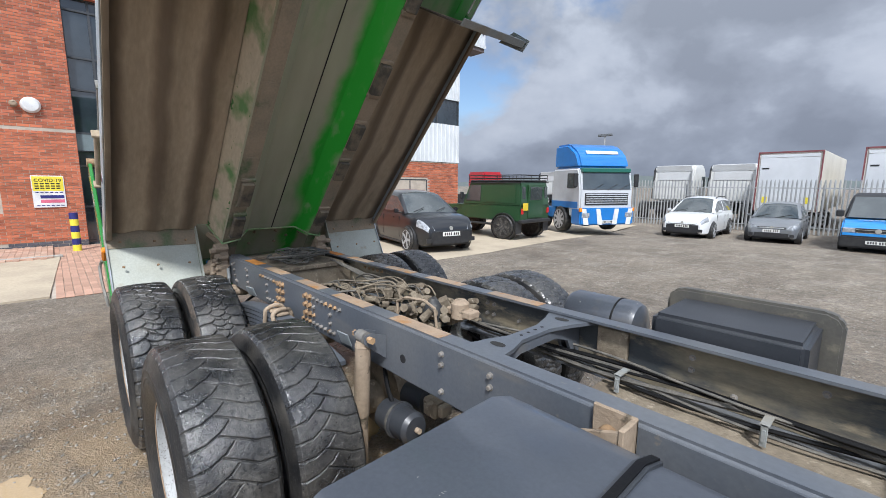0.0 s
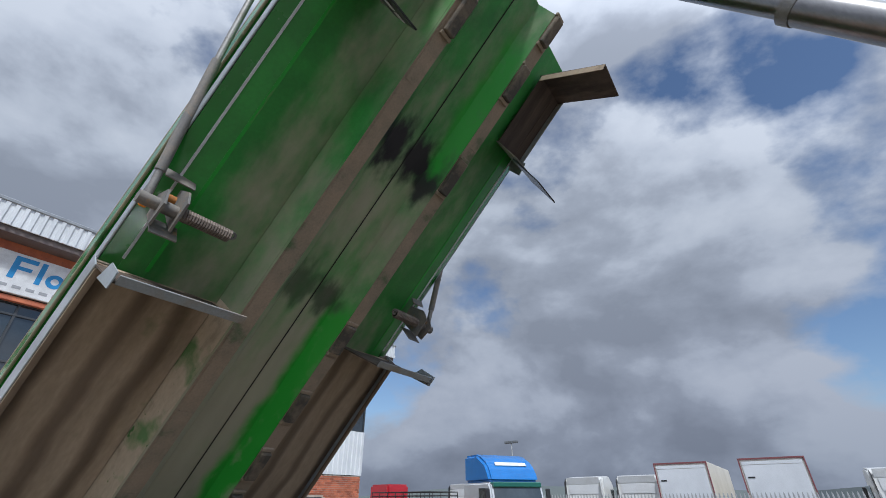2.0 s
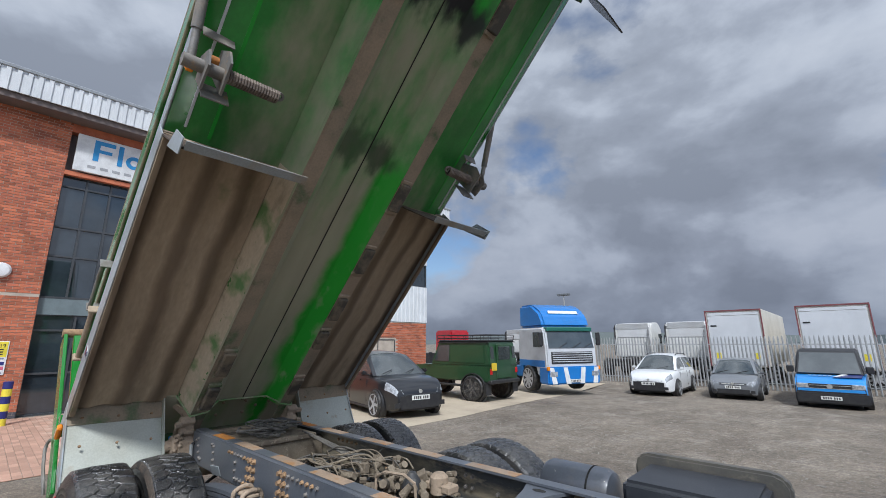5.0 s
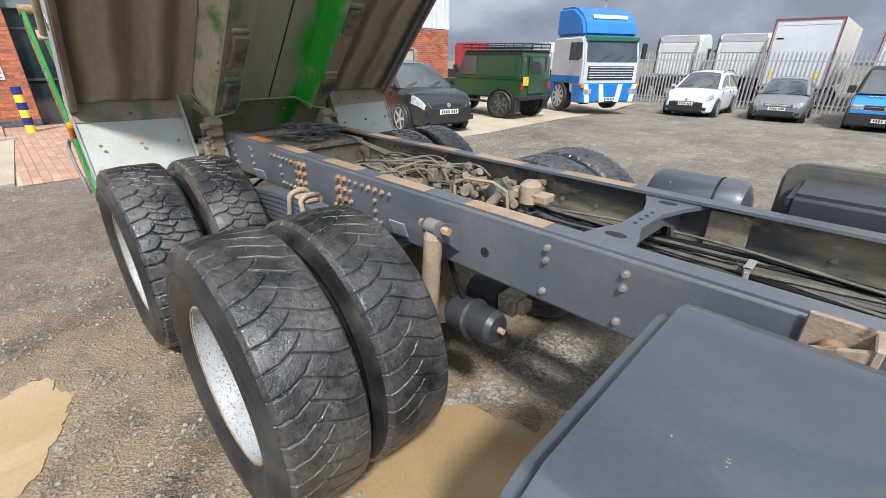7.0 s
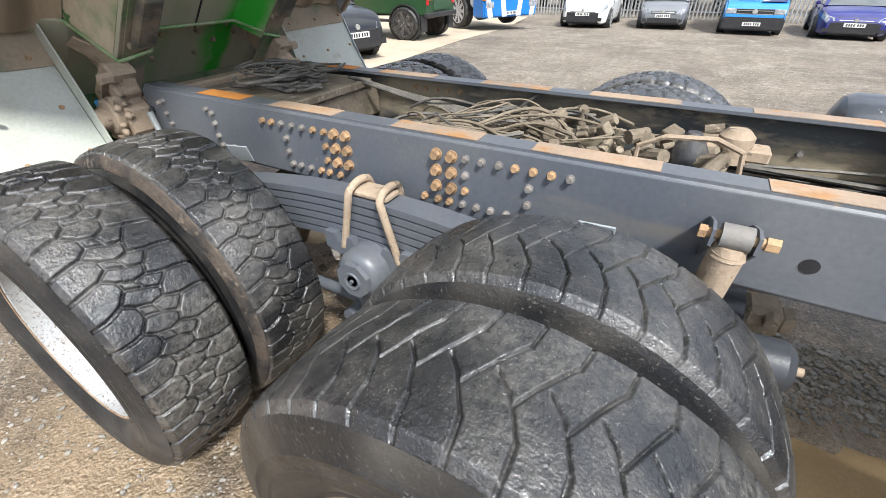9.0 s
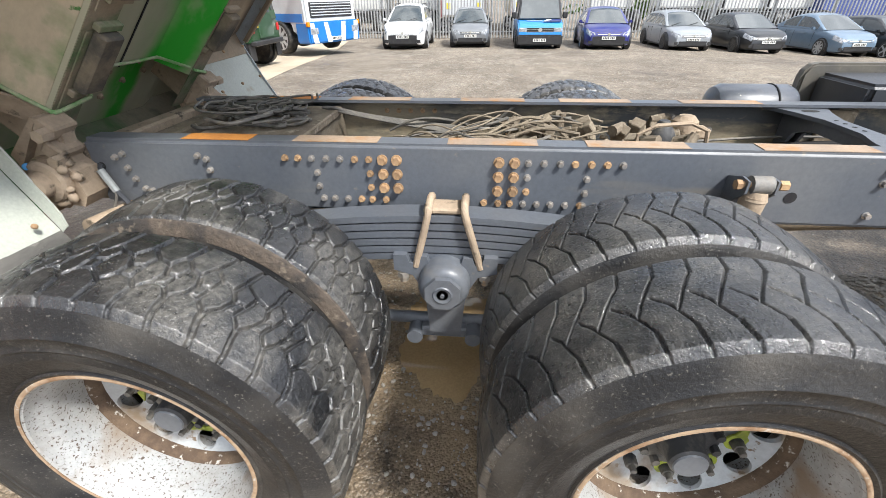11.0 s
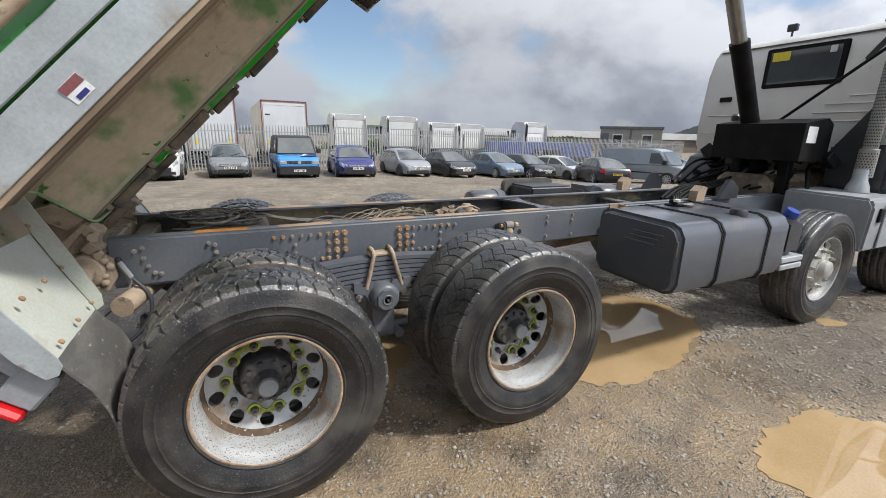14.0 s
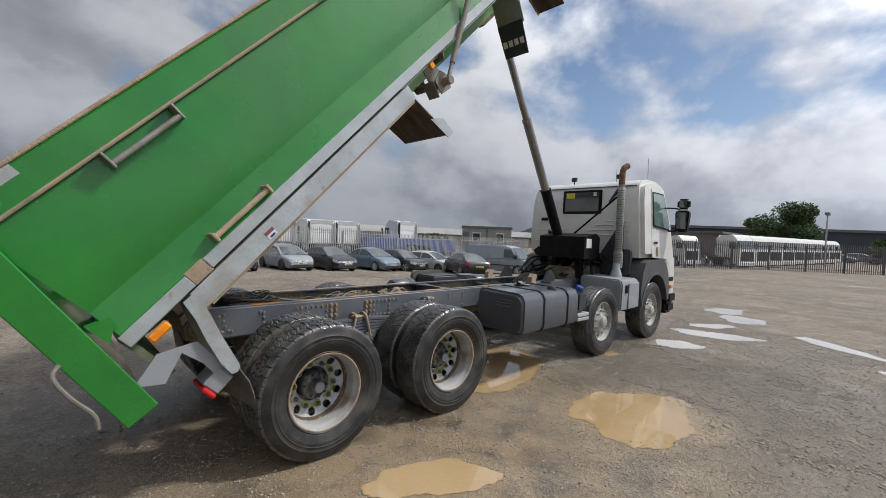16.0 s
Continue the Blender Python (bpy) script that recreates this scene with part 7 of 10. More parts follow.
def belly_paint():
    """Green underside: dust blown over it in drifts, a cleaned bright streak, two scorched places."""
    m = mat("dusty_green_underside", (0.030, 0.285, 0.036), (0.021, 0.195, 0.028), 2.0, rough=0.55, bump=0.25, bscale=45)
    nt = m.node_tree
    N, L = nt.nodes.new, nt.links.new
    b = nt.nodes["Principled BSDF"]
    co = nt.nodes["Texture Coordinate"].outputs["Object"]
    sep = N("ShaderNodeSeparateXYZ")
    L(co, sep.inputs[0])
    U, V = sep.outputs[0], sep.outputs[1]

    def f(op, *args):
        n = N("ShaderNodeMath")
        n.operation = op
        for k, v in enumerate(args):
            if isinstance(v, (int, float)):
                n.inputs[k].default_value = v
            else:
                L(v, n.inputs[k])
        return n.outputs[0]

    def noise_(s, stretch=(1, 1, 1), det=6.0):
        mp = N("ShaderNodeMapping")
        mp.inputs["Scale"].default_value = stretch
        L(co, mp.inputs[0])
        n = N("ShaderNodeTexNoise")
        n.inputs["Scale"].default_value, n.inputs["Detail"].default_value = s, det
        L(mp.outputs[0], n.inputs["Vector"])
        return n.outputs[0]

    def step(x, lo, hi, a=0.0, z=1.0):
        n = N("ShaderNodeMapRange")
        n.interpolation_type = "SMOOTHSTEP"
        for k, v in enumerate((lo, hi, a, z)):
            n.inputs[k + 1].default_value = v
        L(x, n.inputs[0])
        return n.outputs[0]

    def blend(fac, a, z):
        n = N("ShaderNodeMix")
        n.data_type = "RGBA"
        L(fac, n.inputs[0])
        for k, v in ((6, a), (7, z)):
            if isinstance(v, tuple):
                n.inputs[k].default_value = (*v, 1)
            else:
                L(v, n.inputs[k])
        return n.outputs[2]
    base = b.inputs["Base Color"].links[0].from_socket
    drift = noise_(1.7, (0.55, 1.3, 1))
    small = noise_(9.0, (0.6, 1.2, 1))
    side_ = f("ABSOLUTE", V)
    cover = f("ADD", step(side_, 0.72, 1.0, 0.46, 0.06), f("MULTIPLY_ADD", drift, 1.5, -0.75))
    cover = f("ADD", cover, f("MULTIPLY_ADD", small, 0.5, -0.25))
    cover = f("ADD", cover, step(U, 2.9, 1.7, 0.0, 0.36))
    dust = step(cover, 0.20, 0.90, 0.04, 0.90)
    col = blend(dust, base, blend(noise_(4.0, (0.3, 1.6, 1)), (0.31, 0.28, 0.205), (0.50, 0.445, 0.33)))
    wob = f("ADD", V, f("MULTIPLY_ADD", noise_(3.0), 0.22, -0.11))
    band = f("MULTIPLY", step(wob, 0.10, 0.22), step(wob, 0.37, 0.29))
    run = f("MAXIMUM", step(U, 2.85, 2.6), f("MULTIPLY", step(U, 3.75, 3.9), step(U, 5.3, 5.0)))
    fresh_ = f("MULTIPLY", f("MULTIPLY", band, run), step(small, 0.26, 0.46, 0.55, 1.0))
    col = blend(fresh_, col, (0.030, 0.36, 0.022))
    burn = None
    for u0, v0, ru, rv, amount in ((3.93, -0.17, 0.28, 0.20, 1.0), (3.93, 0.08, 0.27, 0.22, 1.0), (3.82, 0.24, 0.18, 0.13, 0.95), (2.74, -0.14, 0.20, 0.18, 0.62), (2.72, 0.10, 0.16, 0.16, 0.7)):
        r = f("SQRT", f("ADD", f("POWER", f("DIVIDE", f("SUBTRACT", U, u0), ru), 2.0), f("POWER", f("DIVIDE", f("SUBTRACT", V, v0), rv), 2.0)))
        k = f("MULTIPLY", step(f("ADD", r, f("MULTIPLY_ADD", small, 1.6, -0.8)), 1.10, 0.35), amount)
        burn = k if burn is None else f("MAXIMUM", burn, k)
    col = blend(burn, col, (0.010, 0.009, 0.012))
    L(col, b.inputs["Base Color"])
    L(step(dust, 0.0, 1.0, 0.42, 0.85), b.inputs["Roughness"])
    return m


# outer bays, webs and runners
M["belly"] = belly_paint()
body.data.materials[0] = M["belly"]
for s in (-1, 1):
    strip("bay", s * 0.95, 0.402, s * 0.512, 0.394, 2.40, 5.49, M["belly"], "green bay with light dust")
    strip("bay_edge", s * 1.08, 0.431, s * 0.952, 0.4025, 2.40, 5.49, M["belly"], "sloping green edge of the floor")
    strip("web", s * 0.502, 0.386, s * 0.444, 0.180, 2.40, 5.49, M["belly"], "dusty web")
    strip("web", s * 0.502, 0.386, s * 0.444, 0.180, RUN + 0.002, 2.398, M["web"], "tan dusty web with green paint showing")
    strip("runner_face", s * 0.438, 0.165, s * 0.318, 0.160, RUN + 0.002, 5.49, M["runner"], "tan runner face")
    strip("bay_rib", s * 0.965, 0.4055, s * 0.945, 0.402, 2.40, 5.49, M["fresh"], "bright green fold", 0.006)
    # White strip: the lit line of the floor edge is put into its colour.
    part("bright_edge_strip", box(fresh(), 2.42, 5.40, min(s * 1.080, s * 1.094), max(s * 1.080, s * 1.094), 0.4225, 0.4315), M["clad"], body, "thin white strip painting in the bright line of the floor edge")
strip("seam", -0.004, 0.275, 0.004, 0.275, RUN + 0.002, 5.49, M["gap_dark"], "floor seam", 0.005)
for s, spots in ((-1, ((0.36, 0.12), (0.74, 0.12), (4.82, 0.15), (5.34, 0.15))), (1, ((0.42, 0.10), (1.00, 0.10), (1.36, 0.12), (1.88, 0.12), (2.50, 0.12), (4.00, 0.15), (4.88, 0.15), (5.37, 0.12)))):
    for u, r in spots:
        pd = part("rubber_pad", box(fresh(), u - r, u + r, s * 0.362 - 0.045, s * 0.362 + 0.045, 0.112, 0.157, 0.008), M["pad"], body, "black rubber rest pad on the runner")
        for a in (u - r - 0.03, u + r + 0.004):
            part("clip", box(fresh(), a, a + 0.026, s * 0.362 - 0.05, s * 0.362 + 0.05, 0.135, 0.159, 0.003), M["runner"], pd)
    for u in np.arange(0.2, 5.3, 0.62):
        part("weld_plate", box(fresh(), u - 0.27, u + 0.27, s * 0.372 - 0.052, s * 0.372 + 0.052, 0.1555, 0.1600), M["runner"], body)

# sides: silver edge rail, ledge, tucked panel, top rail
for s in (-1, 1):
    sd = fresh()
    poly = [(s * v, w) for v, w in ((1.085, 0.430), (1.176, 0.462), (1.180, 0.545), (1.085, 0.715), (1.105, 0.84), (1.045, 1.30), (0.99, 1.30), (1.05, 0.84), (1.03, 0.715), (1.04, 0.50))]
    prism(sd, poly, U0 + 0.02, U1 - 0.12, "x")
    side_ob = part("side", sd, M["green_side"], body, "green tipper side with small dents", 25)
    ya, yb = sorted((s * 0.985, s * 1.072))
    part("top_rail", box(fresh(), -0.26, U1 - 0.05, ya, yb, 1.30, 1.475, 0.012), M["green_side"], body, "green top rail")
    part("capping", box(fresh(), -0.26, U1 - 0.05, ya, yb, 1.476, 1.499, 0.006), M["mud_tan"], body, "worn brown top edge")
    part("rail_lip", rod(fresh(), (-0.26, s * 1.070, 1.304), (U1 - 0.06, s * 1.070, 1.304), 0.012, None, 8), M["runner"], body, "dusty lip under the top rail")
    part("edge_rail", box(fresh(), 0.26, 5.36, min(s * 1.178, s * 1.190), max(s * 1.178, s * 1.190), 0.462, 0.546, 0.004), M["galv"], body, "silver edge rail")
    part("edge_rail", box(fresh(), U0, 0.12, min(s * 1.178, s * 1.189), max(s * 1.178, s * 1.189), 0.455, 0.540, 0.004), M["galv"], body, "silver edge rail")
    part("rust_patch", box(fresh(), 0.12, 0.26, min(s * 1.170, s * 1.186), max(s * 1.170, s * 1.186), 0.450, 0.552, 0.006), M["mud_tan"], body, "rusty bare patch of the rail")
    # rope rail low down, grab bar high up
    rb = fresh()
    rod(rb, (0.40, s * 1.205, 0.592), (0.86, s * 1.205, 0.592), 0.019)
    for u in (0.40, 0.86):
        box(rb, u - 0.010, u + 0.010, min(s * 1.13, s * 1.235), max(s * 1.13, s * 1.235), 0.560, 0.625, 0.004)
    part("rope_rail", rb, M["mud_tan"], body, "rusty rope rail")
    gb = fresh()
    rod(gb, (0.335, s * 1.125, 1.222), (0.80, s * 1.125, 1.222), 0.018)
    for u in (0.335, 0.80):
        box(gb, u - 0.007, u + 0.007, min(s * 1.05, s * 1.145), max(s * 1.05, s * 1.145), 1.195, 1.298, 0.003)
    part("grab_bar", gb, M["steel"], body, "steel grab bar")
    # mudguards over the rear bogie
    top = fresh()
    n = 40
    ridge = []
    for k in range(n + 1):
        v = 0.51 + (1.196 - 0.51) * k / n
        ridge.append((s * v, 0.378 + 0.010 * math.sin(k / n * 6.28 * 3.2)))
    prism(top, ridge + [(s * 1.196, 0.400), (s * 0.51, 0.391)], 0.10, 2.36, "x")
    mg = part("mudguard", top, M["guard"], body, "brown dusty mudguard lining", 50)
    part("side_plate", box(fresh(), 0.06, 2.38, min(s * 1.197, s * 1.205), max(s * 1.197, s * 1.205), 0.318, 0.448, 0.002), M["galv"], mg, "pale grey mudguard side")
    part("dirt", box(fresh(), 0.06, 2.36, min(s * 1.09, s * 1.196), max(s * 1.09, s * 1.196), 0.424, 0.444, 0.004), M["mud"], mg, "mud lying on the mudguard")
    part("lip", box(fresh(), 0.10, 2.36, min(s * 1.166, s * 1.1965), max(s * 1.166, s * 1.1965), 0.300, 0.322), M["guard"], mg)
    part("front_flap", slab(fresh(), [(2.36, s * 1.20, 0.36), (2.50, s * 1.20, -0.13), (2.50, s * 0.55, -0.13), (2.36, s * 0.55, 0.36)], 0.010), M["guard_dark"], mg, "brown front flap")
    part("flap_edge", box(fresh(), 2.495, 2.545, min(s * 0.55, s * 1.19), max(s * 0.55, s * 1.19), -0.142, -0.132, 0.002), M["galv_dirty"], mg, "bent pale edge of the flap")
    part("flap_corner", slab(fresh(), [(2.40, s * 1.208, 0.10), (2.53, s * 1.208, 0.02), (2.56, s * 1.208, -0.15), (2.47, s * 1.208, -0.15)], 0.006), M["galv"], mg, "pale folded corner")
    part("decal", box(fresh(), 0.63, 0.70, s * 1.2065 - 0.001, s * 1.2065 + 0.001, 0.342, 0.402), M["sign_white"], mg, "small red and white sticker")
    part("decal", box(fresh(), 0.63, 0.70, s * 1.2085 - 0.001, s * 1.2085 + 0.001, 0.374, 0.400), M["trailer_red"], mg)
    part("decal", box(fresh(), 0.645, 0.685, s * 1.2085 - 0.001, s * 1.2085 + 0.001, 0.346, 0.360), M["sign_navy"], mg)
    # rear plate of the mudguard and its rubber
    def rear_sheet(points, thick, material, name, label="", parent=None):
        """A bent sheet that runs across the mudguard: (inner u, outer u, w) from the top down."""
        bm = fresh()
        rows = []
        for ui, uo, w in points:
            rows.append([bm.verts.new((ui + (uo - ui) * k / 6, s * (0.60 + 0.60 * k / 6), w)) for k in range(7)])
        for r0, r1 in zip(rows, rows[1:]):
            for k in range(6):
                bm.faces.new((r0[k], r0[k + 1], r1[k + 1], r1[k]))
        got = bmesh.ops.extrude_face_region(bm, geom=list(bm.faces))["geom"]
        bmesh.ops.translate(bm, vec=(-thick, 0, 0), verts=[x for x in got if isinstance(x, bmesh.types.BMVert)])
        bmesh.ops.recalc_face_normals(bm, faces=bm.faces)
        return part(name, bm, material, parent or mg, label, 40)
    rear_sheet([(0.07, 0.09, 0.41), (0.01, 0.03, 0.28), (-0.06, -0.03, 0.12), (-0.145, -0.095, -0.10)], 0.010, M["rear_plate"], "rear_plate", "pale grey-green plate with tan mud")
    rear_sheet([(-0.14, -0.090, -0.085), (-0.155, -0.105, -0.14), (-0.17, -0.125, -0.23), (-0.215, -0.17, -0.32), (-0.285, -0.235, -0.405)], 0.009, M["flap_grey"], "rubber_flap", "scuffed grey rubber flap")
    rear_sheet([(0.076, 0.096, 0.405), (0.040, 0.060, 0.33), (0.016, 0.036, 0.275)], 0.003, M["runner"], "mud_band", "tan mud band")
    fl = prism(fresh(), [(0.10, 0.44), (0.045, 0.28), (-0.015, 0.12), (-0.08, -0.085), (-0.095, -0.11), (-0.125, -0.12), (-0.155, -0.10), (-0.145, 0.0), (-0.09, 0.17), (-0.03, 0.32), (0.0, 0.44)], min(s * 1.199, s * 1.207), max(s * 1.199, s * 1.207), "y")
    part("flange", fl, M["galv"], mg, "pale folded edge with a rounded end")
    fi = prism(fresh(), [(0.07, 0.40), (0.01, 0.27), (-0.06, 0.11), (-0.13, -0.07), (-0.145, -0.10), (-0.11, -0.105), (-0.075, -0.07), (0.005, 0.10), (0.07, 0.25), (0.125, 0.38)], min(s * 0.592, s * 0.599), max(s * 0.592, s * 0.599), "y")
    part("flange", fi, M["rear_plate"], mg, "folded inner edge with a rounded corner")
    for ui, w in ((-0.118, -0.06), (-0.045, 0.11), (0.035, 0.29)):
        for v in (0.68, 0.90, 1.12):
            part("bolt", lathe(fresh(), [(0, 0), (0.010, 0), (0.010, 0.006), (0.006, 0.010), (0, 0.010)], 10, "x"), M["rust_bolt"], mg, m=pose(ui + 0.018 + 0.06 * (v - 0.6), s * v, w))
    # narrow mudguard over the second axle
    fg = part("mudguard", box(fresh(), 4.56, 5.26, min(s * 0.74, s * 1.10), max(s * 0.74, s * 1.10), 0.345, 0.357, 0.003), M["guard_dark"], body, "dark front mudguard")
    part("side_plate", box(fresh(), 4.52, 5.36, min(s * 1.101, s * 1.112), max(s * 1.101, s * 1.112), 0.300, 0.450, 0.003), M["galv_dirty"], fg, "grey outer plate")
    part("crease", rod(fresh(), (4.58, s * 1.00, 0.345), (5.22, s * 1.00, 0.345), 0.005, None, 6), M["guard_dark"], fg)
    part("front_flap", slab(fresh(), [(5.25, s * 1.10, 0.36), (5.42, s * 1.10, -0.19), (5.42, s * 0.73, -0.19), (5.25, s * 0.73, 0.36)], 0.010), M["guard_dark"], fg, "brown front flap")
    part("flap_edge", slab(fresh(), [(5.25, s * 0.73, 0.34), (5.42, s * 0.73, -0.19), (5.37, s * 0.73, -0.20), (5.20, s * 0.73, 0.34)], 0.006), M["guard"], fg)
    part("corner", slab(fresh(), [(4.49, s * 1.115, 0.42), (4.62, s * 1.115, 0.42), (4.60, s * 1.115, 0.28), (4.47, s * 1.115, 0.26)], 0.008), M["galv"], fg, "pale folded corner")
    part("rear_flap", slab(fresh(), [(4.56, s * 1.10, 0.36), (4.46, s * 1.10, 0.04), (4.46, s * 0.73, 0.04), (4.56, s * 0.73, 0.36)], 0.010), M["galv_dirty"], fg, "grey flap holder")
    rf = part("rubber_flap", slab(fresh(), [(4.452, s * 1.09, 0.08), (4.34, s * 1.08, -0.27), (4.34, s * 0.75, -0.27), (4.452, s * 0.74, 0.08)], 0.010), M["plastic"], fg, "black rubber flap with worn white print")
    # sheet arm with its coil spring
    arm = part("sheet_arm", hose(fresh(), [(2.84, s * 1.205, 0.24), (3.6, s * 1.215, 0.66), (4.5, s * 1.205, 1.16), (5.10, s * 1.19, 1.47), (5.26, s * 1.17, 1.58), (5.30, s * 1.06, 1.60)], 0.020, 12, 1), M["steel"], body, "grey sheeting arm with a coil spring")
    part("sleeve", rod(fresh(), (2.98, s * 1.2075, 0.318), (3.66, s * 1.214, 0.692), 0.027, None, 14), M["bracket"], arm)
    part("bracket", prism(fresh(), [(2.74, 0.15), (2.92, 0.15), (2.96, 0.24), (2.92, 0.40), (2.76, 0.40)], min(s * 1.040, s * 1.052), max(s * 1.040, s * 1.052), "y"), M["bracket"], arm, "worn bracket plate")
    part("bracket", prism(fresh(), [(2.73, 0.16), (2.87, 0.14), (2.93, 0.22), (2.86, 0.33), (2.74, 0.29)], min(s * 1.135, s * 1.147), max(s * 1.135, s * 1.147), "y"), M["bracket"], arm, "worn bracket plate")
    part("tab", slab(fresh(), [(2.70, s * 1.13, 0.15), (2.73, s * 1.13, 0.30), (2.73, s * 0.98, 0.30), (2.70, s * 0.99, 0.15)], 0.008), M["bracket"], arm)
    part("tab", slab(fresh(), [(2.96, s * 1.16, 0.38), (2.99, s * 1.16, 0.44), (2.99, s * 1.00, 0.42), (2.96, s * 1.00, 0.36)], 0.008), M["bracket"], arm)
    part("pivot", rod(fresh(), (2.83, s * 0.99, 0.225), (2.83, s * 1.245, 0.225), 0.036, None, 16), M["bracket"], arm)
    part("bush", rod(fresh(), (2.875, s * 1.08, 0.26), (2.875, s * 1.125, 0.26), 0.026, None, 12), M["orange_rust"], arm)
    coil = hose(fresh(), [(2.835 + 0.034 * math.cos(k * 0.7854), s * (1.03 - 0.00195 * k), 0.225 + 0.034 * math.sin(k * 0.7854)) for k in range(146)], 0.0078, 6, 0)
    part("core", rod(fresh(), (2.835, s * 1.03, 0.225), (2.835, s * 0.75, 0.225), 0.028, None, 14), M["mud_dark"], arm)
    part("coil_spring", coil, M["spring"], arm, "dusty coil spring")
    part("hook", lathe(fresh(), [(0.026, -0.008), (0.026, 0.008), (0.012, 0.008), (0.012, -0.008)], 14, "z", (2.845, s * 0.735, 0.225), True), M["bracket"], arm)
    part("marker_light", box(fresh(), 2.74, 2.80, s * 1.165 - 0.02, s * 1.165 + 0.02, 0.395, 0.445, 0.006), M["amber"], body, "small amber side light")
    # hinge blocks, gussets and hinge arms at the rear
    lip = fresh()
    for p, q in zip(((RUN - 0.004, 0.515, 0.388), (RUN - 0.002, 0.442, 0.152), (RUN + 0.012, 0.425, 0.143), (RUN + 0.045, 0.315, 0.143)), ((RUN - 0.002, 0.442, 0.152), (RUN + 0.012, 0.425, 0.143), (RUN + 0.045, 0.315, 0.143), (RUN + 0.045, 0.308, 0.150))):
        rod(lip, (p[0], s * p[1], p[2]), (q[0], s * q[1], q[2]), 0.0075, None, 8)
    part("end_lip", lip, M["lip"], body, "thin chipped green lip on the end of the runner")
    lip = fresh()
    rod(lip, (RUN + 0.045, s * 0.305, 0.163), (RUN + 0.030, s * 0.213, 0.262), 0.007, None, 8)
    rod(lip, (RUN + 0.030, s * 0.213, 0.262), (RUN + 0.030, 0, 0.262), 0.007, None, 8)
    part("end_lip", lip, M["lip"], body, "thin chipped green lip on the end of the floor")
    for u, v in ((0.02, 0.10), (-0.06, 0.22), (0.05, 0.27), (-0.02, 0.34), (-0.14, 0.12)):
        part("bolt", lathe(fresh(), [(0, -0.014), (0.011, -0.014), (0.011, -0.004), (0.016, -0.003), (0.016, 0.001), (0, 0.001)], 8, "z"), M["mud_tan"], body, m=pose(u, s * v, 0.359))
    # cast hinge arm with its cap bolts
    ya, yb = sorted((s * 0.405, s * 0.47))
    hb = prism(fresh(), [(-0.125, 0.02), (-0.10, -0.02), (-0.03, -0.03), (0.02, 0.0), (0.035, 0.05), (0.115, 0.105), (0.128, 0.150), (0.10, 0.172), (0.03, 0.168), (-0.07, 0.186), (-0.10, 0.145)], ya, yb, "y")
    bmesh.ops.bevel(hb, geom=list(hb.edges), offset=0.008, segments=2, affect="EDGES")
    arm_ = part("hinge_arm", hb, M["mud_tan"], body, "tan muddy hinge arm")
    ya, yb = sorted((s * 0.40, s * 0.505))
    part("rib", prism(fresh(), [(-0.10, 0.14), (0.10, 0.155), (0.128, 0.150), (0.12, 0.172), (-0.075, 0.188)], ya, yb, "y"), M["mud_tan"], arm_)
    part("block", box(fresh(), 0.075, 0.135, min(ya, yb), max(ya, yb), 0.095, 0.160, 0.008), M["mud_tan"], arm_)
    part("block", box(fresh(), 0.01, 0.07, min(ya, yb), max(ya, yb), 0.045, 0.115, 0.008), M["mud_tan"], arm_)
    part("bolt", rod(fresh(), (0.105, s * 0.50, 0.110), (0.105, s * 0.545, 0.108), 0.023, None, 6), M["mud_tan"], arm_)
    part("bolt", rod(fresh(), (0.045, s * 0.50, 0.045), (0.045, s * 0.54, 0.043), 0.020, None, 6), M["mud_tan"], arm_)
    ya, yb = sorted((s * 0.42, s * 0.432))
    part("gusset", prism(fresh(), [(-0.06, 0.18), (0.12, 0.165), (0.125, 0.20), (0.07, 0.30), (0.0, 0.37), (-0.05, 0.37)], ya, yb, "y"), M["mud_tan"], arm_)
    part("flange", slab(fresh(), [(0.125, s * 0.43, 0.19), (0.13, s * 0.52, 0.30), (0.04, s * 0.52, 0.35), (0.04, s * 0.43, 0.20)], 0.010), M["mud_tan"], arm_)
    # lamps and their bracket at the tail
    ar = fresh()
    slab(ar, [(-0.50, s * 1.16, 0.28), (-0.30, s * 1.16, 0.32), (-0.22, s * 1.16, 0.22), (-0.40, s * 1.16, 0.16)], 0.012)
    slab(ar, [(-0.30, s * 1.16, 0.32), (-0.12, s * 1.16, 0.20), (-0.20, s * 1.16, 0.08), (-0.22, s * 1.16, 0.22)], 0.012)
    slab(ar, [(-0.12, s * 1.16, 0.20), (-0.14, s * 1.16, -0.10), (-0.22, s * 1.16, -0.10), (-0.20, s * 1.16, 0.08)], 0.012)
    lb = part("lamp_bracket", ar, M["cab_step"], body, "curved grey lamp bracket")
    part("lamp_box", box(fresh(), -0.30, -0.16, min(s * 0.98, s * 1.17), max(s * 0.98, s * 1.17), -0.14, -0.02, 0.01), M["cab_step"], lb)
    part("tail_light", box(fresh(), -0.335, -0.301, min(s * 0.95, s * 1.20), max(s * 0.95, s * 1.20), -0.13, -0.03, 0.012), M["red"], lb, "red tail light")
    part("side_light", box(fresh(), -0.26, -0.13, s * 1.205 - 0.018, s * 1.205 + 0.018, 0.385, 0.44, 0.012), M["amber"], lb, "amber side light")
    part("corner_gusset", prism(fresh(), [(-0.38, 0.545), (-0.30, 0.60), (-0.28, 0.64), (-0.38, 0.69)], min(s * 1.10, s * 1.185), max(s * 1.10, s * 1.185), "y"), M["green_side"], body)
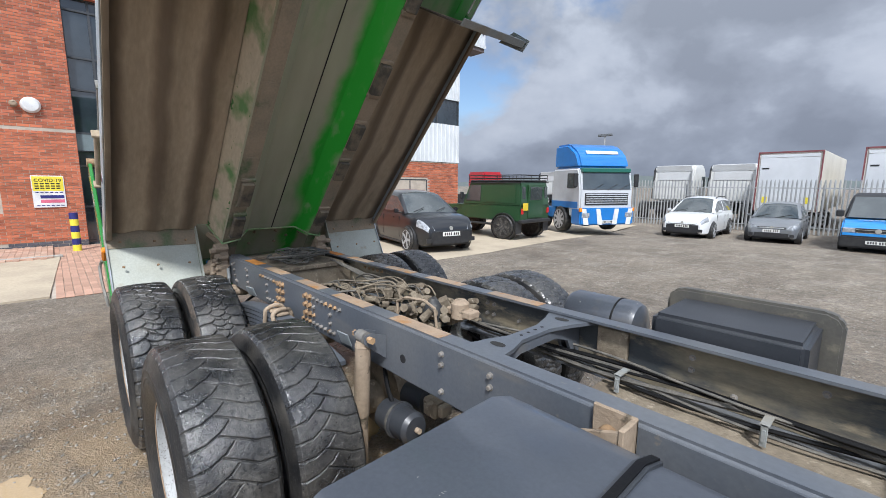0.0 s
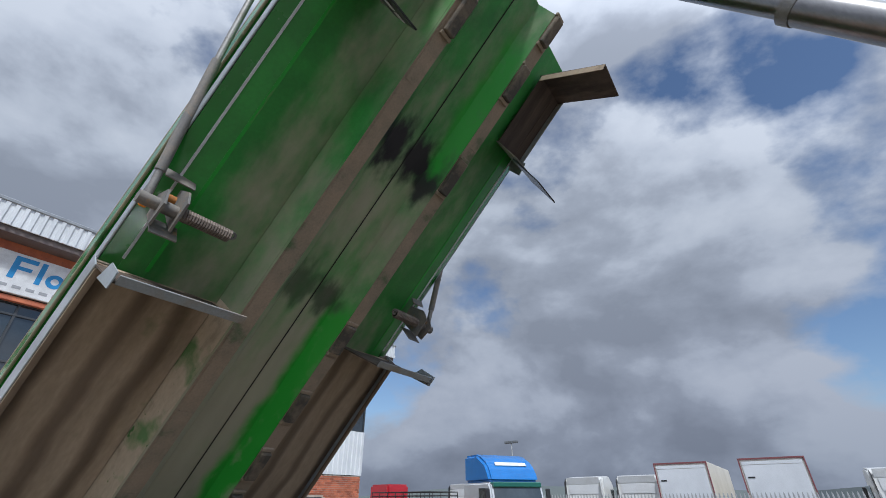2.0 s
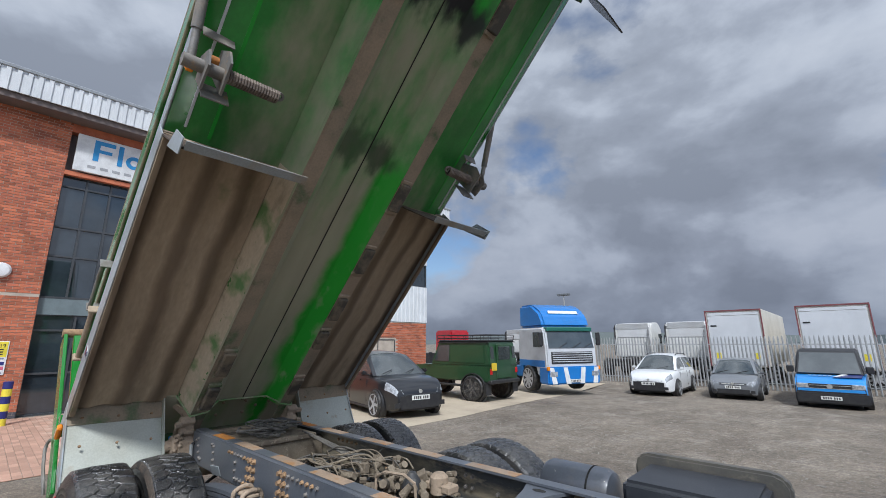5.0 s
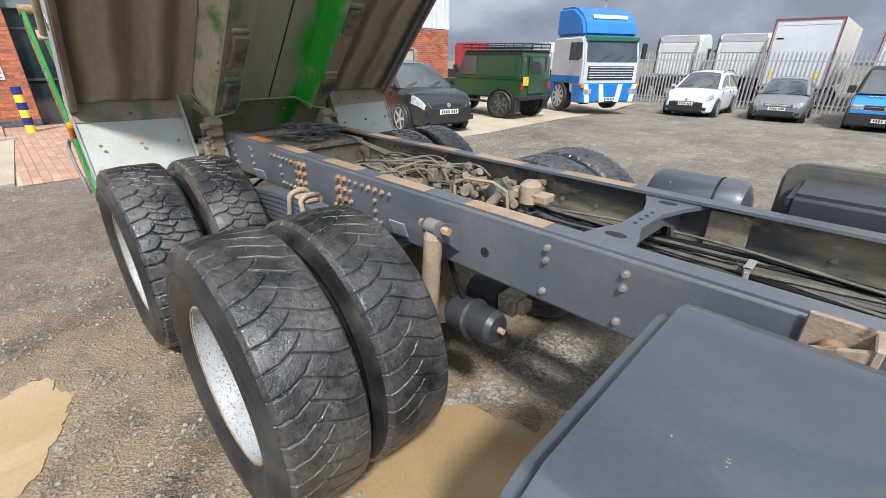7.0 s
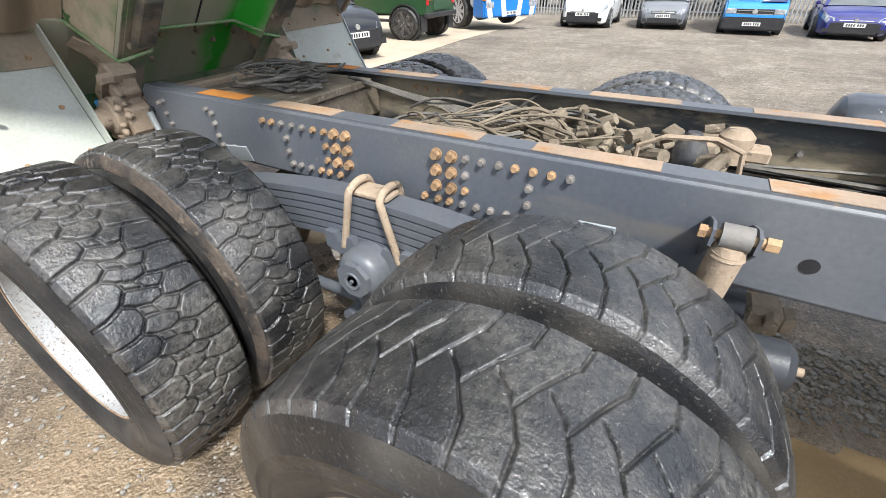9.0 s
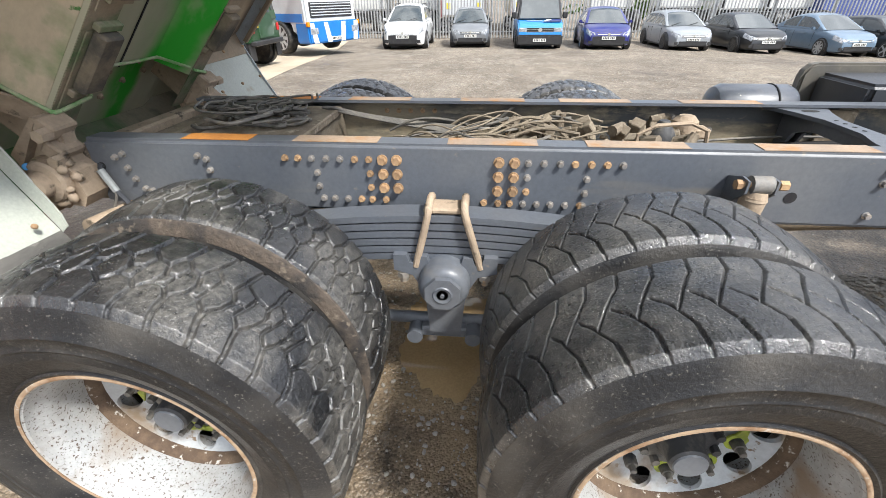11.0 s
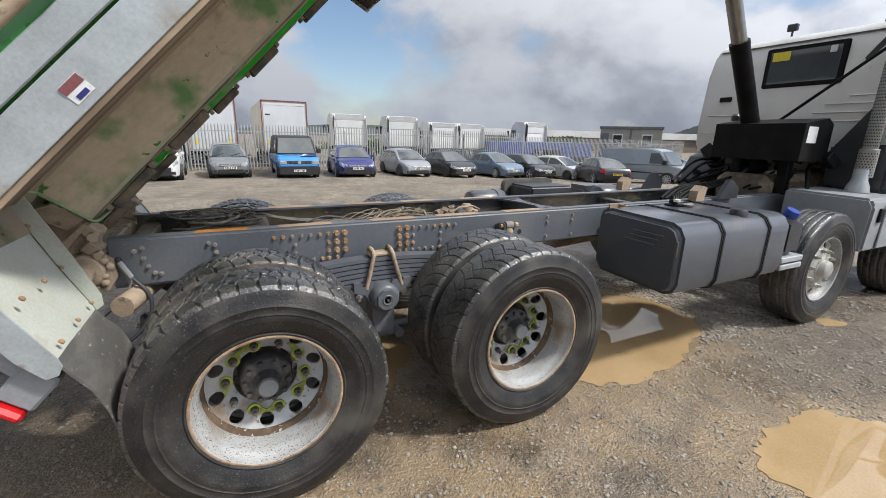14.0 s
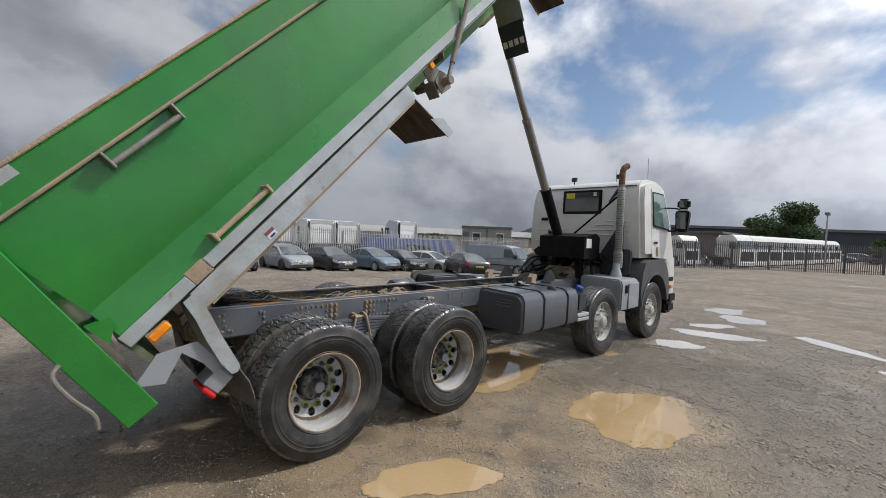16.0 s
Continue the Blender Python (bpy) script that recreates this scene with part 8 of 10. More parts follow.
    part("reinforcement", box(fresh(), -0.26, 0.02, min(s * 1.0725, s * 1.076), max(s * 1.0725, s * 1.076), 1.415, 1.474), M["galv"], body, "bare metal strengthening plate")
    part("reinforcement", box(fresh(), -0.26, -0.19, min(s * 1.0725, s * 1.076), max(s * 1.0725, s * 1.076), 1.305, 1.4145), M["galv"], body)
bars = fresh()
for k in range(4):
    box(bars, -0.15 + 0.08 * k, -0.095 + 0.08 * k, -0.035, 0.035, -0.002, 0.002)
tagged(part("print", bars, M["plate_white"], body, "worn white print on the flap", m=pose(4.376, -0.92, -0.12, 72, 0, -90)), kind="stuff")
part("headboard", box(fresh(), U1 - 0.115, U1 - 0.065, -1.035, 1.035, 0.505, 1.50, 0.01), M["green_side"], body, "green headboard")
part("ram_mount", box(fresh(), 5.55, 5.70, -0.16, 0.16, 0.55, 0.95, 0.02), M["green"], body)
motor = part("sheet_motor", box(rod(fresh(), (5.50, -1.10, 1.58), (5.50, -0.92, 1.58), 0.055), 5.36, 5.58, -1.08, -0.94, 1.50, 1.56, 0.01), M["plastic"], body, "small motor on the front corner")
part("plate", slab(fresh(), [(5.30, -1.09, 1.44), (5.56, -1.09, 1.44), (5.56, -1.09, 1.60), (5.36, -1.09, 1.56)], 0.008), M["steel"], motor)
part("floor_plate", box(fresh(), U0 - 0.02, U0 + 0.02, -1.08, 1.08, 0.14, 0.5), M["under"], body)

# tailgate swung a little off its top hinge
gm = pose(-0.26, 0, 1.52, 0, 10.5, 0)
gate = part("tailgate", box(fresh(), -0.06, 0.0, -1.12, 1.12, -1.38, 0.02, 0.008), M["green_side"], body, "green tailgate hanging from its top hinge", m=gm)
for s in (-1, 1):
    part("flange", box(fresh(), -0.16, 0.02, min(s * 1.165, s * 1.192), max(s * 1.165, s * 1.192), -1.43, 0.02, 0.006), M["green_side"], gate, "green edge flange, chipped low down")
    part("hinge_pin", rod(fresh(), (-0.03, s * 1.00, 0.06), (-0.03, s * 1.20, 0.06), 0.040, None, 18), M["rust_bolt"], gate, "rusty hinge pin")
    part("latch", hose(fresh(), [(-0.15, s * 1.20, -0.92), (-0.21, s * 1.22, -0.94), (-0.22, s * 1.22, -1.10), (-0.20, s * 1.21, -1.24), (-0.24, s * 1.20, -1.32)], 0.012), M["steel"], gate)
for v in (-0.8, -0.27, 0.27, 0.8):
    part("rib", box(fresh(), -0.12, -0.061, v - 0.05, v + 0.05, -1.30, -0.02, 0.008), M["green"], gate)
part("lip", box(fresh(), -0.16, -0.061, -1.1, 1.1, -1.38, -1.30, 0.01), M["rust_bolt"], gate, "rusty lower lip")
part("chute_door", box(fresh(), -0.10, -0.061, -0.9, -0.4, -1.25, -0.85, 0.01), M["galv_dirty"], gate)

# hinge brackets fixed to the chassis
for s in (-1, 1):
    hp = lathe(fresh(), [(0.0, 0.575), (0.030, 0.574), (0.042, 0.568), (0.046, 0.556), (0.048, 0.535), (0.070, 0.530), (0.078, 0.520), (0.078, 0.40)], 28, "y", (-1.375, 0, 0.943))
    if s < 0:
        bmesh.ops.transform(hp, matrix=Matrix.Scale(-1, 4, (0, 1, 0)), verts=hp.verts)
        bmesh.ops.reverse_faces(hp, faces=hp.faces)
    ya, yb = sorted((s * 0.388, s * 0.49))
    prism(hp, [(-1.46, 0.86), (-1.30, 0.84), (-1.275, 0.88), (-1.285, 0.97), (-1.33, 1.01), (-1.42, 1.02), (-1.47, 0.96)], ya, yb, "y")
    hg = part("hinge", hp, M["mud_tan"], truck, "tan muddy tipping hinge")
    part("nipple", rod(fresh(), (-1.435, s * 0.50, 0.985), (-1.405, s * 0.53, 1.005), 0.012), M["sign_blue"], hg)
    lumps = random.Random(5)
    cake = fresh()
    for k in range(26):
        t = lumps.uniform(-1.2, 1.9)
        r = lumps.uniform(0.012, 0.026)
        bmesh.ops.create_icosphere(cake, subdivisions=1, radius=r, matrix=pose(-1.375 + 0.085 * math.cos(t) + lumps.uniform(-.01, .01), s * lumps.uniform(0.47, 0.515), 0.943 - 0.085 * math.sin(t)) @ Matrix.Diagonal((1, 0.7, lumps.uniform(0.6, 1.2), 1)))
    tagged(part("mud_cake", cake, M["mud_tan"], hg, "caked tan mud round the pin", 80), kind="stuff")
part("rear_beam", box(fresh(), -1.40, -1.31, -0.38, 0.38, 0.82, 1.02, 0.01), M["mud_tan"], truck, "muddy rear cross beam")
part("rear_tube", rod(fresh(), (-1.25, -0.55, 0.77), (-1.0, 0.5, 0.77), 0.05), M["mud_tan"], truck)

# ---- parked vehicles ----
PAINT = {}


def paint(name, col, rough=0.28):
    if name not in PAINT:
        PAINT[name] = mat(name, col, tuple(0.9 * v for v in col), 2, c3=tuple(min(1, 0.75 * v + 0.05) for v in col), scale3=5, mix3=(0.66, 0.8), rough=rough, bump=0.02, coat=0.5)
    return PAINT[name]


M["trim"] = mat("black_trim", (0.018, 0.018, 0.02), (0.028, 0.028, 0.028), 6, rough=0.5)
car_tyre = mesh_of("tyre", lathe(fresh(), [(0.66, -0.36), (0.90, -0.38), (0.97, -0.33), (1.0, -0.26), (1.0, 0.26), (0.97, 0.33), (0.90, 0.38), (0.66, 0.36)], 32, "y"), M["tyre_side"], 40)


def car_rim_mesh(spokes, material):
    bm = fresh()
    lathe(bm, [(0.70, -0.40), (0.76, -0.405), (0.72, -0.36), (0.64, -0.10)], 28, "y")
    for f in [f for f in bm.faces if len(f.verts) > 8]:
        bm.faces.remove(f)
    lathe(bm, [(0.0, -0.37), (0.18, -0.36), (0.22, -0.30), (0.22, -0.1)], 16, "y")
    for k in range(spokes):
        box(bm, 0.10, 0.71, -0.38, -0.26, -0.095, 0.095, 0.0, pose(0, 0, 0, 0, 360 * k / spokes, 0))
    return mesh_of("rim", bm, material, 30)


rim_silver, rim_black, rim_steel = car_rim_mesh(5, M["car_alloy"]), car_rim_mesh(7, M["hub"]), car_rim_mesh(9, M["car_alloy"])
disc_dark = mesh_of("brake_disc", lathe(fresh(), [(0, -0.08), (0.66, -0.08), (0.66, -0.04)], 24, "y"), M["trim"], 30)


def add_wheel(parent, x, y, r, side, rim):
    w = part("wheel", car_tyre, None, parent, m=Matrix.Translation((x, y, r)) @ Matrix.Rotation(0 if side < 0 else math.pi, 4, "Z") @ Matrix.Scale(r, 4))
    part("rim", rim, None, w)
    part("brake_disc", disc_dark, None, w)
    return w


def number_plate(parent, x, z, out, yellow=False, y=0.0):
    a, b = sorted((x, x + out * 0.015))
    p = part("number_plate", box(fresh(), a, b, y - 0.26, y + 0.26, z - 0.055, z + 0.055), M["plate_yellow"] if yellow else M["plate_white"], parent)
    bars = fresh()
    a, b = sorted((x + out * 0.0155, x + out * 0.018))
    for k in range(7):
        q = y - 0.21 + 0.06 * k + (0.03 if k > 3 else 0)
        box(bars, a, b, q, q + 0.035, z - 0.035, z + 0.035)
    tagged(part("print", bars, M["ink"], p), kind="stuff")


SHAPES = {
    "hatch": dict(deck=[(-0.5, 0.42), (-0.49, 0.54), (-0.47, 0.62), (0.18, 0.640), (0.30, 0.610), (0.40, 0.560), (0.455, 0.505), (0.485, 0.445), (0.5, 0.385)],
                  roof=[(-0.475, 0.62), (-0.405, 0.90), (-0.36, 0.955), (-0.26, 0.985), (-0.12, 1.0), (0.0, 0.985), (0.06, 0.955), (0.13, 0.845), (0.27, 0.632)], rear=-0.40, front=0.055, pillar=-0.09, tail=-0.35),
    "suv": dict(deck=[(-0.5, 0.42), (-0.492, 0.54), (-0.475, 0.60), (0.18, 0.635), (0.30, 0.620), (0.42, 0.575), (0.465, 0.52), (0.49, 0.455), (0.5, 0.40)],
                roof=[(-0.48, 0.60), (-0.44, 0.88), (-0.40, 0.945), (-0.28, 0.985), (-0.10, 1.0), (0.0, 0.988), (0.07, 0.955), (0.14, 0.835), (0.255, 0.63)], rear=-0.43, front=0.06, pillar=-0.09, tail=-0.39),
    "saloon": dict(deck=[(-0.5, 0.45), (-0.495, 0.58), (-0.475, 0.645), (-0.30, 0.655), (0.18, 0.650), (0.32, 0.615), (0.41, 0.565), (0.46, 0.505), (0.487, 0.445), (0.5, 0.385)],
                   roof=[(-0.40, 0.655), (-0.30, 0.80), (-0.22, 0.925), (-0.16, 0.975), (-0.06, 1.0), (0.02, 0.985), (0.07, 0.955), (0.145, 0.84), (0.28, 0.638)], rear=-0.21, front=0.065, pillar=-0.08, tail=-0.27),
}
SILL = [(-0.5, 0.30), (-0.49, 0.20), (-0.46, 0.15), (0.0, 0.125), (0.45, 0.125), (0.485, 0.15), (0.5, 0.20)]


def along(line, s):
    """Height of a broken line at s."""
    for (a, za), (b, zb) in zip(line, line[1:]):
        if s <= b:
            k = (s - a) / (b - a) if b > a else 0
            return za + (zb - za) * max(0.0, min(1.0, k))
    return line[-1][1]


def plan(s):
    """How far the body narrows towards its ends."""
    if s > 0.30:
        return 1 - 0.27 * ((s - 0.30) / 0.20) ** 2.4
    if s < -0.34:
        return 1 - 0.20 * ((-s - 0.34) / 0.16) ** 2.4
    return 1.0


def patch(grid, cells):
    """Those faces of a grid of points that lie in the cells, as one bmesh."""
    bm = fresh()
    vs = {}

    def at(i, j):
        if (i, j) not in vs:
            vs[i, j] = bm.verts.new(grid[i][j])
        return vs[i, j]
    for i, j in cells:
        q = [at(i, j), at(i, j + 1), at(i + 1, j + 1), at(i + 1, j)]
        bm.faces.new(q)
    bmesh.ops.remove_doubles(bm, verts=list(bm.verts), dist=1e-4)
    bmesh.ops.recalc_face_normals(bm, faces=list(bm.faces))
    return bm


def car(name, label, x, y, facing, shape, colour, L, W, H, wheels=0.32, wb=0.61, rim=None, roof=None, rails=False, dark_lower=False, grille=0.5, category="car", open_grille=None):
    """A parked car: rounded body and glasshouse drawn through cross sections, panes, lights, plates, mirrors, wheels."""
    yaw = math.degrees(math.atan2(facing[1], facing[0]))
    f = Vector((facing[0], facing[1], 0)).normalized()
    c = Vector((x, y, 0)) - f * (L * wb / 2 + 0.02 * L)
    t = thing(name, label, category, pose(c.x, c.y, fall(c.y, c.x), 0, 0, yaw))
    sh = SHAPES[shape]
    hw = W / 2
    col = paint(colour[0], colour[1])
    # lower body
    stations = [-0.5, -0.495, -0.487, -0.475, -0.455, -0.42, -0.37, -0.31, -0.2, -0.1, 0.0, 0.1, 0.2, 0.27, 0.33, 0.38, 0.41, 0.44, 0.46, 0.475, 0.487, 0.494, 0.5]
    ring = ((0.88, 0.0), (0.965, 0.06), (0.995, 0.26), (1.0, 0.5), (0.995, 0.70), (0.975, 0.88), (0.93, 0.96), (0.80, 1.0), (0.45, 1.02), (0.0, 1.03))
    grid = []
    for s in stations:
        lo, hi, w = along(SILL, s) * H, along(sh["deck"], s) * H, hw * plan(s)
        row = [Vector((s * L, -w * a, lo + (hi - lo) * b)) for a, b in ring]
        grid.append(row + [Vector((v.x, -v.y, v.z)) for v in reversed(row[:-1])])
    m = len(grid[0]) - 1
    cells = [(i, j) for i in range(len(stations) - 1) for j in range(m)]

    def lamp_cells(s0, s1, right):
        return [(i, j) for i, j in cells if s0 <= stations[i] and stations[i + 1] <= s1 and (j in (4, 5) if right else j in (m - 5, m - 6))]
    heads = [lamp_cells(0.41, 0.494, r) for r in (True, False)]
    tails = [lamp_cells(-0.5, -0.42, r) for r in (True, False)]
    used = {q for g in heads + tails for q in g}
    bm = patch(grid, [q for q in cells if q not in used])
    for end in (0, -1):
        vs = [bm.verts.new(v) for v in grid[end]]
        bm.faces.new(vs)
    bm.faces.new([bm.verts.new(v) for v in (grid[0][0], grid[-1][0], grid[-1][m], grid[0][m])])
    bmesh.ops.remove_doubles(bm, verts=list(bm.verts), dist=1e-4)
    bmesh.ops.recalc_face_normals(bm, faces=list(bm.faces))
    part("body", bm, col, t, smooth=40)
    for g in heads:
        part("headlight", patch(grid, g), M["lamp"], t, smooth=40)
    for g in tails:
        part("tail_light", patch(grid, g), M["red"], t, smooth=40)
    # glasshouse
    r0, r1 = sh["roof"][0][0], sh["roof"][-1][0]
    st2 = sorted({r0, r1, sh["rear"], sh["tail"], sh["pillar"] - 0.012, sh["pillar"] + 0.012, sh["front"]} | {a for a, _ in sh["roof"]} | {0.10, 0.17, 0.20, 0.23, -0.44 if r0 < -0.45 else -0.34})
    base = hw * 0.935
    g2 = []
    for s in st2:
        lo, hi = (along(sh["deck"], s) - 0.015) * H, along(sh["roof"], s) * H
        k1 = max(0.0, (hi - lo) / (0.37 * H))
        w = base * min(1.0, plan(s) * 1.0)
        row = []
        for a, b in ((0, 0.0), (0, 0.12), (0, 0.50), (0, 0.82), (0.012, 0.93), (0.05, 0.985)):
            row.append(Vector((s * L, -(w * (1 - 0.25 * k1 * b ** 1.15) - a * W), lo + (hi - lo) * b)))
        edge = -row[-1].y
        for a, b in ((0.80, 0.010), (0.45, 0.022), (0.0, 0.028)):
            row.append(Vector((s * L, -edge * a, hi + b * H * min(1, k1 + 0.2))))
        g2.append(row + [Vector((v.x, -v.y, v.z)) for v in reversed(row[:-1])])
    m2 = len(g2[0]) - 1
    c2 = [(i, j) for i in range(len(st2) - 1) for j in range(m2)]
    side = {1: (1, 2), -1: (m2 - 2, m2 - 3)}
    tops = set(range(5, m2 - 5))
    screen = [(i, j) for i, j in c2 if st2[i] >= sh["front"] and j in tops and st2[i + 1] <= r1]
    rear = [(i, j) for i, j in c2 if st2[i + 1] <= sh["rear"] and j in tops and st2[i] >= r0]
    used = set(screen) | set(rear)
    panes = []
    for q in side.values():
        for a, b in ((sh["tail"], sh["pillar"] - 0.012), (sh["pillar"] + 0.012, 0.20)):
            panes.append([(i, j) for i, j in c2 if st2[i] >= a - 1e-6 and st2[i + 1] <= b + 1e-6 and j in q])
            used |= set(panes[-1])
    part("roof", patch(g2, [q for q in c2 if q not in used]), roof or col, t, smooth=40)
    part("windscreen", patch(g2, screen), M["glass"], t, smooth=60)
    part("rear_window", patch(g2, rear), M["glass"], t, smooth=60)
    for g in panes:
        part("side_window", patch(g2, g), M["glass"], t, smooth=60)
    part("dashboard", box(fresh(), 0.14 * L, 0.19 * L, -hw * 0.7, hw * 0.7, 0.60 * H, 0.655 * H, 0.02), M["trim"], t)
    for s in (-1, 1):
        bmm = box(fresh(), 0.165 * L, 0.195 * L, min(s * hw * 1.0, s * (hw + 0.15)), max(s * hw * 1.0, s * (hw + 0.15)), 0.635 * H, 0.705 * H, 0.03, seg=2)
        box(bmm, 0.17 * L, 0.185 * L, min(s * hw * 0.88, s * (hw + 0.05)), max(s * hw * 0.88, s * (hw + 0.05)), 0.632 * H, 0.65 * H)
        part("mirror", bmm, col, t)
        part("wiper", rod(fresh(), (0.268 * L, s * 0.35 - 0.25, 0.652 * H), (0.225 * L, s * 0.35 + 0.15, 0.715 * H), 0.010, None, 6), M["trim"], t)
        for a in (-0.13, 0.10):
            part("door_handle", box(fresh(), (a - 0.03) * L, a * L, min(s * hw * 0.985, s * (hw + 0.012)), max(s * hw * 0.985, s * (hw + 0.012)), 0.535 * H, 0.555 * H), col, t)
        for a in (-0.19, -0.075, 0.19):
            part("door_gap", box(fresh(), a * L - 0.004, a * L + 0.004, min(s * (hw - 0.02), s * (hw + 0.001)), max(s * (hw - 0.02), s * (hw + 0.001)), 0.22 * H, 0.57 * H), M["trim"], t)
        part("fog_light", box(fresh(), 0.470 * L, 0.492 * L, min(s * hw * 0.60, s * hw * 0.72), max(s * hw * 0.60, s * hw * 0.72), 0.225 * H, 0.275 * H, 0.01), M["lamp"], t)
        part("sill", box(fresh(), -0.24 * L, 0.24 * L, min(s * hw * 0.92, s * hw * 0.985), max(s * hw * 0.92, s * hw * 0.985), 0.115 * H, 0.155 * H, 0.01), M["trim"], t)
        for ax in (L * wb / 2 + 0.02 * L, -L * wb / 2 + 0.02 * L):
            w = hw * plan(ax / L) + 0.006
            # Black ring on the body side paints in the shade of the arch cutout.
            part("wheel_arch", lathe(fresh(), [(wheels * 1.13, s * (w - 0.16)), (wheels * 1.13, s * w), (wheels * 0.92, s * w), (wheels * 0.92, s * (w - 0.16))], 28, "y", (ax, 0, wheels), True), M["trim"], t)
            add_wheel(t, ax, s * (w - 0.075), wheels, s, rim or rim_silver)
        if rails:
            part("roof_rail", hose(fresh(), [(-0.36 * L, s * hw * 0.66, 0.965 * H), (-0.3 * L, s * hw * 0.67, 1.015 * H), (-0.02 * L, s * hw * 0.67, 1.02 * H), (0.02 * L, s * hw * 0.66, 0.98 * H)], 0.018), M["trim"], t)

    def face(y0, y1, z0, z1, out=0.006):
        xa, xb = (0.5 if z0 < 0.385 else 0.5 - (z0 - 0.385) * 0.25), (0.5 if z1 < 0.385 else 0.5 - (z1 - 0.385) * 0.25)
        return slab(fresh(), [(xa * L, y0, z0 * H), (xa * L, y1, z0 * H), (xb * L, y1, z1 * H), (xb * L, y0, z1 * H)], 2 * out)
    for sgn in (-1, 1):
        e0, e1 = plan(0.487), plan(0.462)
        corner = [(0.501 * L, sgn * hw * 0.54, 0.385 * H), (0.4725 * L, sgn * hw * (0.5 * (e0 + e1) + 0.004), 0.395 * H), (0.458 * L, sgn * hw * (e1 - 0.03), 0.487 * H), (0.487 * L, sgn * hw * 0.60, 0.452 * H)]
        part("headlight", slab(fresh(), corner if sgn > 0 else corner[::-1], 0.030), M["lamp"], t, "clear headlight")
        part("fog_recess", face(*sorted((sgn * hw * 0.66, sgn * hw * 0.82)), 0.19, 0.26, 0.012), M["trim"], t)
    part("grille", face(-hw * 0.52, hw * 0.52, 0.365, 0.392 + 0.065 * grille, 0.010), M["trim"], t)
    part("grille_bar", face(-hw * 0.44, hw * 0.44, 0.398, 0.408, 0.012), M["alloy"], t)
    part("intake", face(-hw * 0.62, hw * 0.62, 0.165, 0.275, 0.010), M["trim"], t)
    part("badge", lathe(fresh(), [(0.05, 0.492 * L), (0.05, 0.503 * L), (0.0, 0.503 * L)], 14, "x", (0, 0, 0.415 * H)), M["alloy"], t)
    if open_grille:
        part("lower_grille", face(-hw * 0.66, hw * 0.66, 0.20, 0.36, 0.008), M["trim"], t, "large black lower grille")
    if dark_lower:
        part("skirt", box(fresh(), -0.47 * L, 0.47 * L, -hw * 0.90, hw * 0.90, 0.12 * H, 0.20 * H, 0.02), M["trim"], t)
    part("floor", box(fresh(), -0.44 * L, 0.44 * L, -hw * 0.80, hw * 0.80, 0.11 * H, 0.30 * H), M["trim"], t)
    number_plate(t, 0.503 * L, 0.325 * H, 1)
    number_plate(t, -0.503 * L, 0.44 * H, -1, True)
    return t


car("suv", "white five-door estate car with roof rails and black grille", -3.50, 18.3, (0.03, -1), "suv", ("white_car_paint", (0.70, 0.71, 0.71)), 4.69, 1.81, 1.66, 0.345, 0.57, rails=True, grille=1.0, open_grille=True)
car("hatchback", "small grey hatchback parked by the fence", -0.75, 19.1, (0.05, -1), "hatch", ("steel_grey_paint", (0.16, 0.17, 0.18)), 3.75, 1.69, 1.50, 0.30, 0.635)
car("saloon_car", "deep blue saloon car parked by the fence", 4.85, 18.2, (-0.08, -1), "saloon", ("deep_blue_paint", (0.022, 0.025, 0.16)), 4.87, 1.85, 1.48, 0.335, 0.585, grille=1.1, open_grille=True)
car("hatchback", "silver grey coupe hatchback parked by the fence", 8.35, 19.0, (0.02, -1), "hatch", ("silver_grey_paint", (0.26, 0.28, 0.30)), 4.30, 1.76, 1.42, 0.325, 0.61, rim=rim_black)
car("saloon_car", "black saloon car with a twin grille", 11.15, 18.9, (0.06, -1), "saloon", ("black_car_paint", (0.012, 0.013, 0.015)), 4.52, 1.80, 1.42, 0.325, 0.61, rim=rim_black)
car("saloon_car", "pale blue family car parked by the fence", 14.50, 18.9, (0.10, -1), "saloon", ("pale_blue_paint", (0.13, 0.19, 0.26)), 4.40, 1.80, 1.48, 0.32, 0.60, rim=rim_steel)
car("hatchback", "black sloping hatchback parked by the fence", 16.80, 18.6, (0.12, -1), "hatch", ("black_car_paint", (0.012, 0.013, 0.015)), 4.25, 1.76, 1.45, 0.325, 0.62)
car("estate_car", "silver family car parked by the fence", 19.50, 18.3, (0.14, -1), "hatch", ("silver_paint", (0.46, 0.47, 0.46)), 4.25, 1.73, 1.45, 0.315, 0.60, rim=rim_black)
car("saloon_car", "dark blue-black saloon, its tail towards the yard", 19.35, 16.9, (0.42, 1), "saloon", ("navy_black_paint", (0.014, 0.016, 0.026)), 4.50, 1.78, 1.45, 0.33, 0.60)
car("crossover", "black crossover car with a bright grille and dark wheels", -6.10, 6.30, (0.98, -0.22), "suv", ("black_car_paint", (0.012, 0.013, 0.015)), 4.33, 1.78, 1.60, 0.34, 0.61, grille=0.9, open_grille=True)
pale_car = car("hatchback", "pale car at the end of the row", 26.0, 15.0, (0.2, -1), "hatch", ("silver_grey_paint", (0.26, 0.28, 0.30)), 4.3, 1.76, 1.45, 0.32, 0.61)
for k in range(9):
    tagged(copy_thing(pale_car, pose(84 + 5 * (k % 2), 0.5 - 2.6 * k, 0.0, 0, 0, -100)), "pale car parked far beyond the lorry park")


